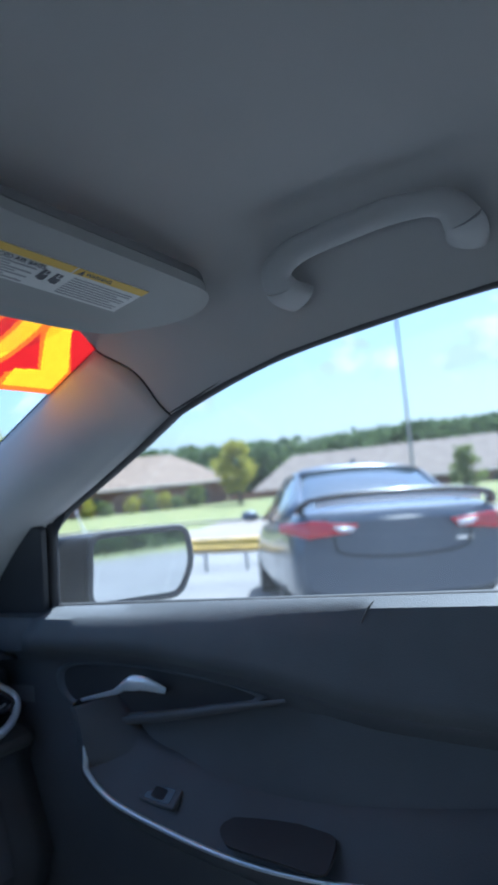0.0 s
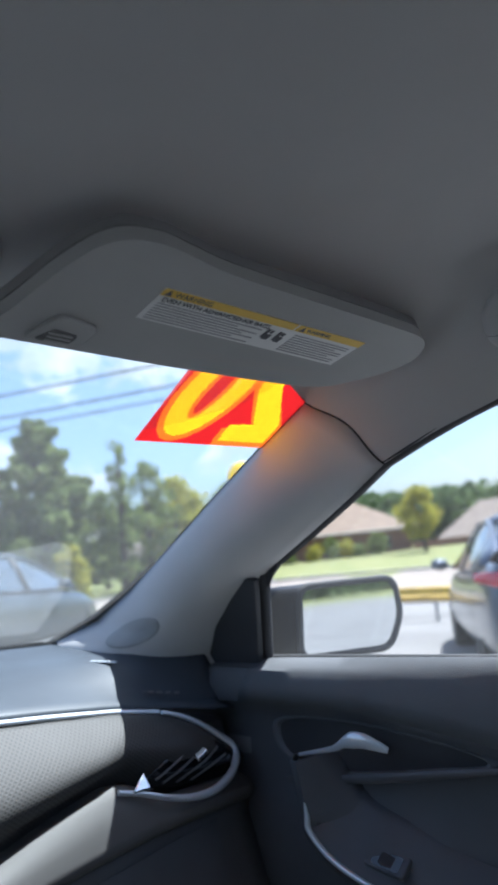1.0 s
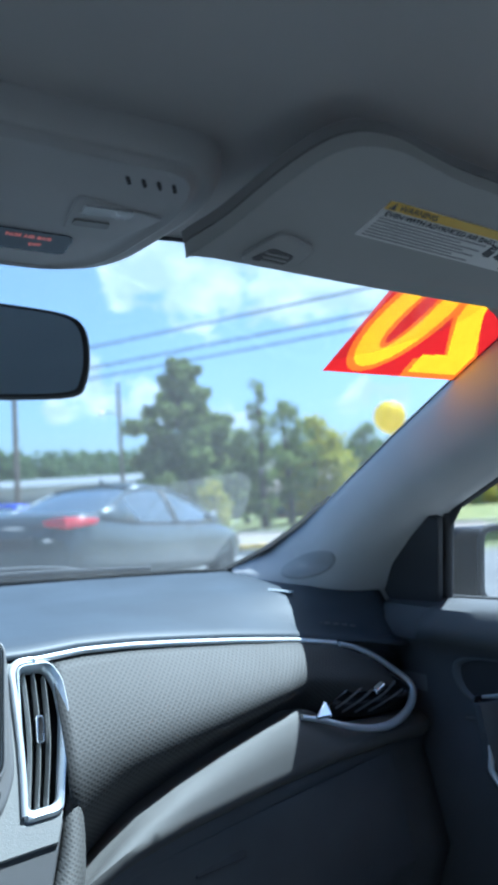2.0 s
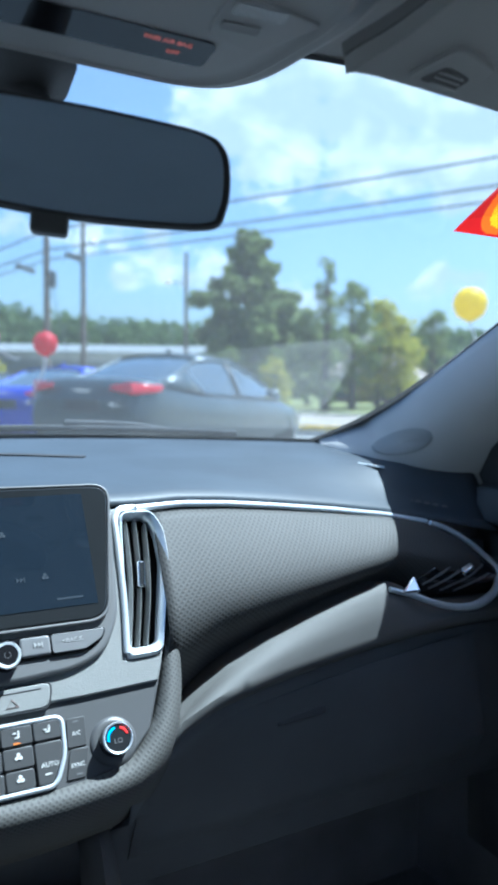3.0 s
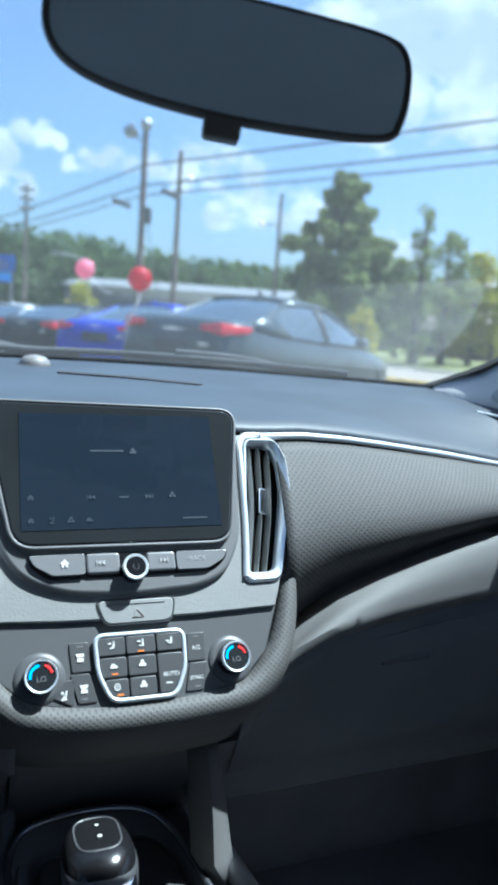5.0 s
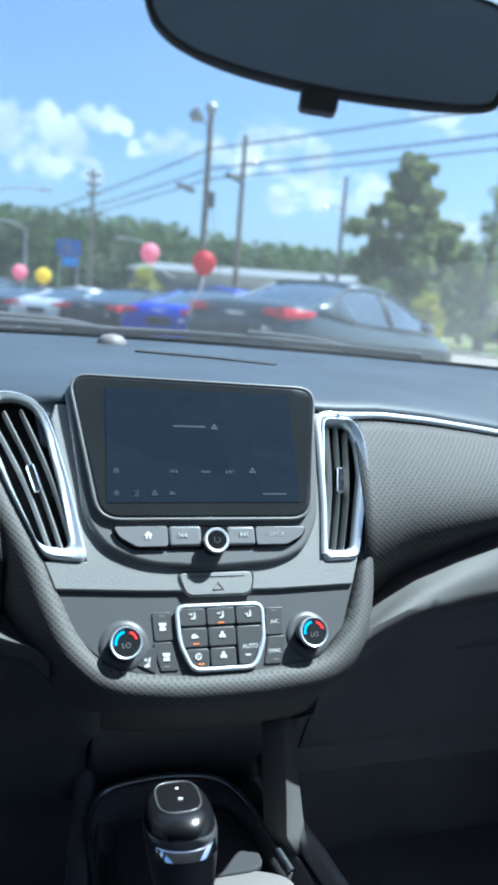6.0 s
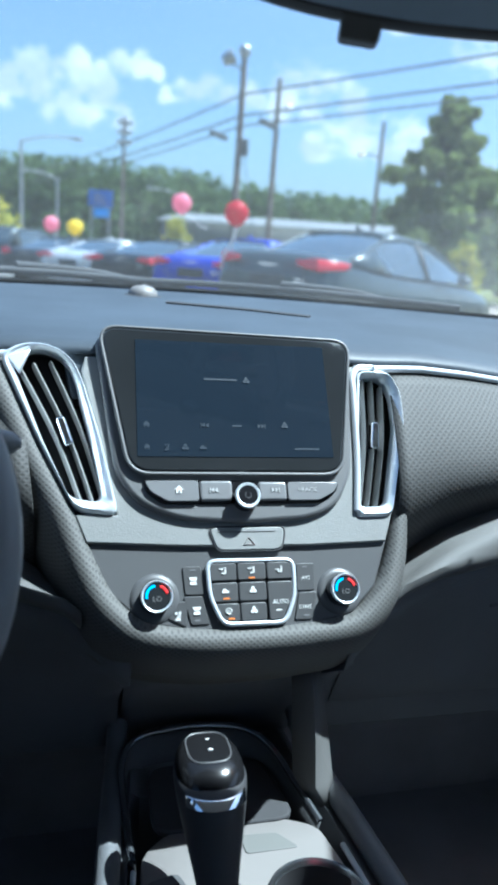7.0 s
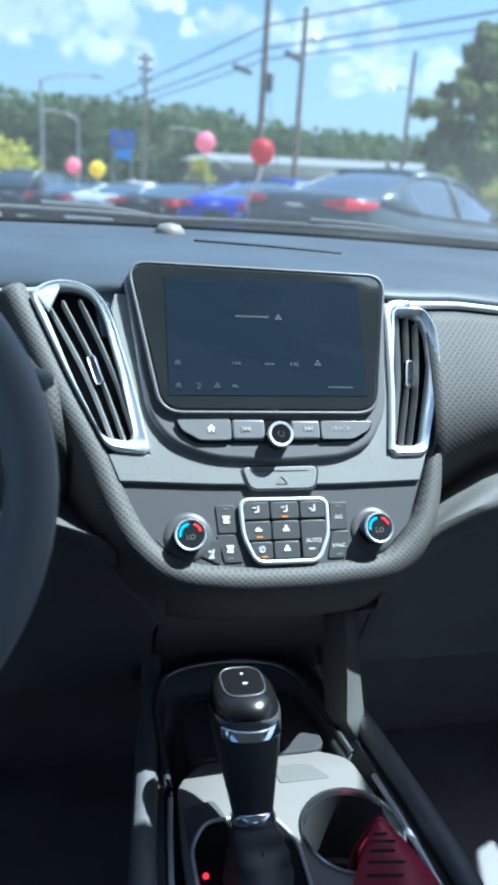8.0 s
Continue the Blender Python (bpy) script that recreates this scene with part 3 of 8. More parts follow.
def build_film():
    f = thing("windshield_sticker", "red sticker with large yellow numerals 20 on the glass", "sticker")

    def ell(a, b, n=40, slant=0.10):
        return [(0.70 + a * math.cos(2 * math.pi * k / n) - slant * b * math.sin(2 * math.pi * k / n), 0.62 + b * math.sin(2 * math.pi * k / n)) for k in range(n)]

    two = [(0.40, 0.06), (0.03, 0.06), (0.02, 0.24), (0.20, 0.26), (0.02, 0.62), (-0.02, 0.85), (0.06, 1.04), (0.20, 1.10), (0.36, 1.04), (0.42, 0.80), (0.28, 0.78), (0.22, 0.90), (0.14, 0.84), (0.18, 0.66), (0.40, 0.28)]
    two = [(0.42 - u, v) for u, v in two]
    two_out = [(0.21 + (u - 0.21) * 1.20, 0.58 + (v - 0.58) * 1.11) for u, v in two]
    zero, hole, zero_out, hole_in = ell(0.22, 0.54), ell(0.085, 0.34), ell(0.262, 0.60), ell(0.050, 0.29)
    nu, nv = 170, 90
    cells = {"sheet": bmesh.new(), "numeral_shadow": bmesh.new(), "numeral_two": bmesh.new(), "numeral_zero": bmesh.new()}
    for i in range(nu):
        for j in range(nv):
            u0, u1, v0, v1 = -0.22 + 1.22 * i / nu, -0.22 + 1.22 * (i + 1) / nu, j / nv, (j + 1) / nv
            c = ((u0 + u1) / 2, (v0 + v1) / 2)
            if inside(c, two):
                key = "numeral_two"
            elif inside(c, zero) and not inside(c, hole):
                key = "numeral_zero"
            elif inside(c, two_out) or (inside(c, zero_out) and not inside(c, hole_in)):
                key = "numeral_shadow"
            else:
                key = "sheet"
            cap(cells[key], [film_point(u0, v0), film_point(u1, v0), film_point(u1, v1), film_point(u0, v1)])
    for key, material, lab in (("sheet", M_FILMRED, "red translucent vinyl sheet"), ("numeral_shadow", M_FILMORA, "orange numeral outline"), ("numeral_two", M_FILMYEL, "yellow numeral"), ("numeral_zero", M_FILMYEL, "yellow numeral")):
        part(key, cells[key], material, f, lab, smooth=False)


build_film()

# ---------------------------------------------------------------- centre stack frame
SU, SV, SW = Vector((1, 0, 0)), Vector((0, 0.5508, 0.8346)), Vector((0, -0.8346, 0.5508))
SO = Vector((0, 0.019, 0.86))
STK = Matrix(((SU.x, SV.x, SW.x, SO.x), (SU.y, SV.y, SW.y, SO.y), (SU.z, SV.z, SW.z, SO.z), (0, 0, 0, 1)))


SCR = STK @ Matrix.Translation((0, 0.085, 0.0145)) @ pose(0, 0, 0, 0.5, 0, 0) @ Matrix.Translation((0, -0.085, -0.0135))


def stk(u, v, w=0.0):
    return STK @ Vector((u, v, w))


# ---------------------------------------------------------------- dashboard
CHX = [0.10, 0.146, 0.20, 0.26, 0.325, 0.413, 0.51, 0.594, 0.64, 0.682, 0.72]
CHY = [0.080, 0.088, 0.098, 0.106, 0.114, 0.123, 0.131, 0.136, 0.131, 0.120, 0.110]
CHZ = [0.965, 0.963, 0.963, 0.958, 0.950, 0.938, 0.923, 0.905, 0.883, 0.851, 0.825]
LOX = [0.10, 0.133, 0.162, 0.205, 0.285, 0.375, 0.441, 0.50, 0.56, 0.63, 0.72]
LOY = [-0.05, -0.029, -0.012, 0.002, 0.027, 0.052, 0.068, 0.073, 0.073, 0.082, 0.09]
LOZ = [0.735, 0.764, 0.780, 0.791, 0.809, 0.828, 0.842, 0.830, 0.812, 0.806, 0.80]
WBX = [0.10, 0.154, 0.204, 0.28, 0.364, 0.415, 0.521, 0.62, 0.72]
WBY = [-0.05, -0.019, -0.003, 0.016, 0.032, 0.042, 0.059, 0.073, 0.085]
WBZ = [0.735, 0.776, 0.788, 0.793, 0.796, 0.797, 0.797, 0.792, 0.786]


CRX = [0.14, 0.164, 0.208, 0.276, 0.366, 0.448, 0.52]
CRY = [-0.006, 0.003, 0.017, 0.028, 0.045, 0.061, 0.074]
CRZ = [0.842, 0.849, 0.857, 0.864, 0.870, 0.877, 0.880]
UNX = [0.14, 0.164, 0.188, 0.226, 0.278, 0.344, 0.408, 0.452, 0.52]
UNZ = [0.742, 0.757, 0.772, 0.791, 0.806, 0.820, 0.831, 0.8372, 0.842]


def fascia_section(x, sign):
    """A section of the fascia from its chrome line down to its lower edge."""
    xt = x + (0.014 if sign > 0 else 0.023) * (1 - min(1.0, (x - 0.14) / 0.20)) if x < 0.34 else x
    a = Vector((xt, interp(xt, CHX, CHY), interp(xt, CHX, CHZ)))
    yc = interp(x, CRX, CRY)
    c = Vector((x, yc, interp(x, CRX, CRZ)))
    b = Vector((x, yc + 0.034, interp(x, UNX, UNZ) + 0.010))
    near = smooth_path([a, a.lerp(c, 0.5) + Vector((0, -0.007, 0.002)), a.lerp(c, 0.86) + Vector((0, -0.006, 0)), c.lerp(b, 0.22) + Vector((0, -0.003, 0)), b.lerp(c, 0.30) + Vector((0, 0.0, 0)), b, b + Vector((0, 0.010, -0.004))], 3)
    # beyond the end vent the panel stays upright
    a2 = Vector((x, interp(x, CHX, CHY), interp(x, CHX, CHZ)))
    b2 = Vector((x, interp(x, LOX, LOY), interp(x, LOX, LOZ)))
    n = len(near)
    end = []
    for k in range(n):
        t = k / (n - 1)
        tuck = max(0.0, t - 0.42) / 0.58
        belly = math.sin(math.pi * min(1.0, t / 0.98) ** 0.72) ** 0.9 * 0.036 * min(1.0, (a2.z - b2.z) / 0.12)
        end.append(a2.lerp(b2, t) + Vector((0, -belly + 0.040 * tuck ** 1.3, -0.018 * tuck ** 1.6)))
    w = max(0.0, min(1.0, (x - 0.45) / 0.07))
    w = w * w * (3 - 2 * w)
    return [p.lerp(q, w) for p, q in zip(near, end)]


def far_edge(x):
    return 0.655 - 0.78 * x * x


def build_dashboard():
    d = thing("dashboard", "dark grey dashboard with embossed fabric fascia and chrome lines", "dashboard")
    # top pad
    rows = []
    for side in range(-36, 37):
        x, sign = 0.71 * abs(side) / 36, math.copysign(1, side)
        cx = max(x, 0.10)
        yc, zc = interp(cx, CHX, CHY), interp(cx, CHX, CHZ)
        zc = max(zc, 0.905 - 0.2 * max(0, x - 0.60))
        mid = max(0.0, min(1.0, (x - 0.03) / 0.112))
        mid = mid * mid * (3 - 2 * mid)
        yc, zc = lerp(0.090, yc, mid), lerp(0.966, zc, mid)
        fy = far_edge(x)
        crown = 0.986 - 0.05 * x * x
        row = [(sign * x, yc + 0.000, zc + 0.004), (sign * x, yc + 0.006, zc + 0.010), (sign * x, yc + 0.02, zc + 0.015)]
        for k in range(1, 9):
            t = k / 8
            y = lerp(yc + 0.02, fy, t)
            z = lerp(zc + 0.015, lerp(crown, 0.999, t), min(1.0, t * 3.2) ** 0.7)
            row.append((sign * x, y, z))
        row.append((sign * x, fy + 0.03, 0.96))
        rows.append(row)
    part("top_pad", loft(rows), M_DASHTOP, d, "dark vinyl top pad", solid=0.002)
    for sign in (1, -1):
        xs = [0.142 + (0.70 - 0.142) * k / 40 for k in range(41)]
        # embossed fascia: a nearly flat face, a rounded crease and an undercut below it
        rows = []
        for i in range(41):
            x = lerp(0.150, 0.70, i / 40) if sign > 0 else lerp(0.182, 0.70, i / 40)
            rows.append([Vector((sign * p.x, p.y, p.z)) for p in fascia_section(x, sign)])
        part("fascia", loft(rows), M_WEAVE, d, "embossed dark grey fabric fascia panel", solid=0.002)
        # smooth wing below the fascia that faces the sun
        rows = []
        for x in xs:
            low, yc, zu = fascia_section(x, 1)[-1], interp(x, CRX, CRY), interp(x, UNX, UNZ)
            b = Vector((x, interp(x, WBX, WBY) - 0.004, interp(x, WBX, WBZ)))
            near = [low + Vector((0, 0, 0.002)), Vector((x, yc + 0.016, zu + 0.0105)), Vector((x, yc + 0.002, zu + 0.0085)), b + (Vector((x, yc, zu + 0.008)) - b) * 0.5 + Vector((0, -0.003, 0.003)), b]
            a = Vector((x, interp(x, LOX, LOY) + 0.060, interp(x, LOX, LOZ) - 0.012))
            far = [a.lerp(b, k / 4) + Vector((0, -0.007, 0.011)) * math.sin(math.pi * k / 4) for k in range(5)]
            w = max(0.0, min(1.0, (x - 0.47) / 0.07))
            row = [Vector((sign * p.x, p.y, p.z)) for p in smooth_path([p.lerp(q, w) for p, q in zip(near, far)], 3)]
            row += [Vector((sign * x, b.y - 0.001, b.z - 0.006)), Vector((sign * x, b.y + 0.003, b.z - 0.013)), Vector((sign * x, b.y + 0.012, b.z - 0.020))]
            rows.append(row)
        part("lower_wing", loft(rows), M_WING, d, "smooth grey soft-touch wing", solid=0.002)
        # lower dash with the glove box
        rows = []
        for x in [0.10 + 0.61 * k / 20 for k in range(21)]:
            y, z = interp(x, WBX, WBY), interp(x, WBX, WBZ)
            rows.append([(sign * x, y + 0.012, z - 0.012), (sign * x, y + 0.020, z - 0.04), (sign * x, y * 0.5 + 0.048, min(0.70, z - 0.075)), (sign * x, 0.068, 0.62), (sign * x, 0.10, 0.54), (sign * x, 0.25, 0.50)])
        part("lower_panel", loft(rows), M_LOWDASH, d, "black plastic lower panel", solid=0.002)
        # chrome line that follows the top of the fascia
        pts = [(sign * x, interp(x, CHX, CHY) - 0.003, interp(x, CHX, CHZ) + 0.001) for x in [lerp(0.145 if sign > 0 else 0.205, 0.585, k / 30) for k in range(31)]]
        part("chrome_line", tube(pts, 0.0038, 8), M_CHROME, d, "satin chrome strip")
        end_vent(d, sign)
        # block added to stop sun leaking between the dash end and the door
        part("end_leak_block", box(min(sign * 0.63, sign * 0.742), 0.158, 0.79, max(sign * 0.63, sign * 0.742), 0.365, 0.868), M_LOWDASH, d, "black block added in the dashboard end against a sun leak", bevel=0.004)
    # glove box lid with its pull
    lid = []
    for x in [0.135 + 0.505 * k / 16 for k in range(17)]:
        y = interp(x, WBX, WBY)
        lid.append([(x, y * 0.95 + 0.020, 0.748 + 0.02 * (x - 0.17)), (x, y * 0.78 + 0.0275, 0.730), (x, y * 0.5 + 0.0435, 0.70), (x, 0.064, 0.62), (x, 0.080, 0.585)])
    gl = part("glove_box_lid", loft(lid), M_LOWDASH, d, "black plastic glove box lid", solid=0.0014, bevel=0.0006)
    part("pull", prism(rrect(-0.035, -0.005, 0.035, 0.005, 0.003), -0.004, 0.001, pose(0.335, 0.0505, 0.715, 72, 0, 4)), M_DASH, gl, "recessed black pull", bevel=0.002)
    # demister slots and sunlight sensor on the top pad
    part("demister_slot", tube([(0.165, 0.355, 0.9925), (0.08, 0.400, 0.9945), (-0.02, 0.432, 0.9955)], 0.009, 6, flat_axis=(0, 0, 1), squash=0.3), M_RUBBER, d, "black demister slot")
    part("demister_slot", tube([(0.50, 0.33, 0.985), (0.54, 0.27, 0.982), (0.575, 0.215, 0.976)], 0.005, 6, flat_axis=(0, 0, 1), squash=0.3), M_CHROME, d, "bright demister slot edge")
    for k in range(5):
        part("airbag_lettering", box(-0.004, -0.003, 0, 0.004, 0.003, 0.0006, m=pose(0.585 + 0.011 * k, 0.168 - 0.006 * k, 0.9335 - 0.0022 * k, 25, 4, -25)), M_PANEL, d)
    ls = part("light_sensor", lathe([(0.034, -0.002), (0.033, 0.003), (0.026, 0.005), (0.022, 0.005)], 24, pose(-0.042, 0.545, 0.993)), M_RUBBER, d, "black sensor base")
    part("sensor_dome", lathe([(0.023, 0.004), (0.022, 0.010), (0.015, 0.017), (0.0, 0.020)], 20, pose(-0.042, 0.545, 0.993)), M_CONSOLE, ls, "domed light sensor")
    return d


def end_vent(d, sign):
    """The vent at the outer end of the dash inside its chrome loop."""
    loop = [(0.585, 0.136, 0.908), (0.615, 0.135, 0.897), (0.645, 0.130, 0.880), (0.672, 0.122, 0.858), (0.690, 0.112, 0.838), (0.676, 0.096, 0.820), (0.650, 0.086, 0.808), (0.615, 0.078, 0.803), (0.575, 0.072, 0.808), (0.535, 0.068, 0.820), (0.50, 0.070, 0.834), (0.465, 0.072, 0.845)]
    pts = [Vector((sign * x, y - 0.012, z)) for x, y, z in smooth_path(loop, 5)]
    n = len(pts)
    part("vent_chrome", tube(pts, [lerp(0.0035, 0.006, math.sin(math.pi * k / (n - 1)) ** 2) for k in range(n)], 8), M_CHROME, d, "satin chrome vent surround")
    # dark opening that lies in the end of the fascia, with thin slats across it
    zs = [0.812, 0.825, 0.840, 0.855, 0.870, 0.885]
    near, outer = [0.106, 0.094, 0.085, 0.080, 0.080, 0.089], [0.102, 0.094, 0.089, 0.099, 0.118, 0.140]

    def face(x, z, lift):
        return Vector((sign * x, lerp(interp(z, zs, near), interp(z, zs, outer), (x - 0.54) / 0.11) - lift, z))

    rows = []
    for k in range(19):
        x = lerp(0.507, 0.672, k / 18)
        lo, hi = interp(x, [0.507, 0.54, 0.575, 0.615, 0.65, 0.672], [0.838, 0.823, 0.812, 0.808, 0.812, 0.822]), interp(x, [0.507, 0.56, 0.60, 0.63, 0.655, 0.672], [0.841, 0.862, 0.877, 0.873, 0.859, 0.838])
        rows.append([face(x, lerp(lo, hi, j / 8), 0.0045) for j in range(9)])
    part("vent_cavity", loft(rows), M_GLOSS, d, "dark vent opening", solid=0.001)
    for x0, x1, z0, z1 in ((0.550, 0.640, 0.829, 0.862), (0.575, 0.652, 0.823, 0.850), (0.602, 0.660, 0.818, 0.838), (0.535, 0.618, 0.838, 0.868)):
        part("vent_slat", tube([face(lerp(x0, x1, k / 8), lerp(z0, z1, k / 8), 0.006) for k in range(9)], 0.0016, 6), M_POD, d, "thin grey vent slat")
    part("vent_tab", box(-0.010, -0.005, -0.004, 0.010, 0.005, 0.004, m=pose(sign * 0.612, 0.079, 0.850, 20, -22 * sign, 0)), M_BRIGHT, d, "bright vent tab", bevel=0.002)
    part("vent_wheel", prism([(-0.016, -0.008), (0.012, -0.010), (0.010, 0.012)], -0.002, 0.003, pose(sign * 0.497, 0.060, 0.846, 58, 0, 0)), M_BRIGHT, d, "bright pointed vent tip", bevel=0.002)


dash = build_dashboard()


# ---------------------------------------------------------------- centre stack
def bar(u0, v0, u1, v1, w0, w1, r=0.0, n=2, m=STK):
    return prism(rrect(u0, v0, u1, v1, r, n) if r else [(u0, v0), (u1, v0), (u1, v1), (u0, v1)], w0, w1, m)


def icon(name, parent, u, v, w, size, material, kind, F=None):
    """A small printed symbol lying on a key."""
    bm = bmesh.new()
    s, h, F = size, 0.0006, F or STK
    if kind == "home":
        prism([(u - s, v), (u, v + s), (u + s, v)], w, w + h, F, bm)
        prism([(u - s * 0.65, v - s * 0.8), (u - s * 0.2, v - s * 0.8), (u - s * 0.2, v - s * 0.2), (u + s * 0.2, v - s * 0.2), (u + s * 0.2, v - s * 0.8), (u + s * 0.65, v - s * 0.8), (u + s * 0.65, v), (u - s * 0.65, v)], w, w + h, F, bm)
    elif kind in ("prev", "next"):
        g = 1 if kind == "next" else -1
        for o in (-0.9, 0.1):
            prism([(u + g * o * s, v - s * 0.7), (u + g * (o + 0.9) * s, v), (u + g * o * s, v + s * 0.7)], w, w + h, F, bm)
        prism([(u + g * s * 1.05, v - s * 0.7), (u + g * s * 1.3, v - s * 0.7), (u + g * s * 1.3, v + s * 0.7), (u + g * s * 1.05, v + s * 0.7)], w, w + h, F, bm)
    elif kind == "fan":
        for q in range(3):
            a = radians(90 + 120 * q)
            prism(disc(s * 0.46, 12, (u + s * 0.56 * math.cos(a), v + s * 0.56 * math.sin(a))), w, w + h, F, bm)
    elif kind == "seat":
        prism([(u + s * 0.2, v + s), (u + s * 0.6, v + s), (u + s * 0.3, v - s * 0.2), (u - s * 0.8, v - s * 0.6), (u - s * 0.8, v - s), (u + s * 0.5, v - s * 0.9), (u + s * 0.1, v)], w, w + h, F, bm)
        prism(disc(s * 0.3, 8, (u - s * 0.5, v + s * 0.6)), w, w + h, F, bm)
    elif kind == "ring":
        tube([F @ Vector((u + s * 0.75 * math.cos(a), v + s * 0.75 * math.sin(a), w + 0.0003)) for a in [2 * math.pi * q / 20 for q in range(20)]], s * 0.17, 5, closed=True, bm=bm)
        prism(disc(s * 0.26, 8, (u, v)), w, w + h, F, bm)
    elif kind in ("face", "feet"):
        # a seated figure of plain strokes with an air arrow
        prism(disc(s * 0.24, 8, (u + s * 0.55, v + s * 0.75)), w, w + h, F, bm)
        prism([(u + s * 0.35, v + s * 0.4), (u + s * 0.8, v + s * 0.35), (u + s * 0.7, v - s * 0.8), (u + s * 0.3, v - s * 0.75)], w, w + h, F, bm)
        prism([(u + s * 0.5, v - s * 0.45), (u + s * 0.5, v - s * 0.85), (u - s * 0.5, v - s * 0.9), (u - s * 0.5, v - s * 0.6)], w, w + h, F, bm)
        y = 0.45 if kind == "face" else -0.1
        prism([(u - s * 1.1, v + s * (y - 0.12)), (u - s * 0.4, v + s * (y - 0.12)), (u - s * 0.4, v + s * (y - 0.35)), (u, v + s * y), (u - s * 0.4, v + s * (y + 0.35)), (u - s * 0.4, v + s * (y + 0.12)), (u - s * 1.1, v + s * (y + 0.12))], w, w + h, F, bm)
    elif kind == "screen":
        prism([(u - s, v + s * 0.8), (u - s * 0.7, v), (u + s * 0.7, v), (u + s, v + s * 0.8)], w, w + h, F, bm)
        prism([(u - s * 0.7, v - s * 0.2), (u + s * 0.7, v - s * 0.2), (u + s * 0.8, v - s), (u - s * 0.8, v - s)], w, w + h, F, bm)
    elif kind == "car":
        prism([(u - s, v - s * 0.5), (u + s, v - s * 0.5), (u + s, v), (u + s * 0.5, v + s * 0.1), (u + s * 0.2, v + s * 0.6), (u - s * 0.5, v + s * 0.6), (u - s * 0.8, v)], w, w + h, F, bm)
    return part(name, bm, material, parent, smooth=False)


def text(parent, words, u, v, w, size, material, frame_m=None, name="lettering", align="CENTER"):
    cu = bpy.data.curves.new(name, "FONT")
    cu.body, cu.size, cu.align_x, cu.align_y, cu.extrude = words, size, align, "CENTER", 0.0002
    cu.materials.append(material)
    ob = new(name, cu)
    deps = bpy.context.evaluated_depsgraph_get()
    me = bpy.data.meshes.new_from_object(ob.evaluated_get(deps))
    bpy.data.objects.remove(ob)
    bm = bmesh.new()
    bm.from_mesh(me)
    bm.transform((frame_m or STK) @ Matrix.Translation((u, v, w)))
    return part(name, bm, material, parent, smooth=False)


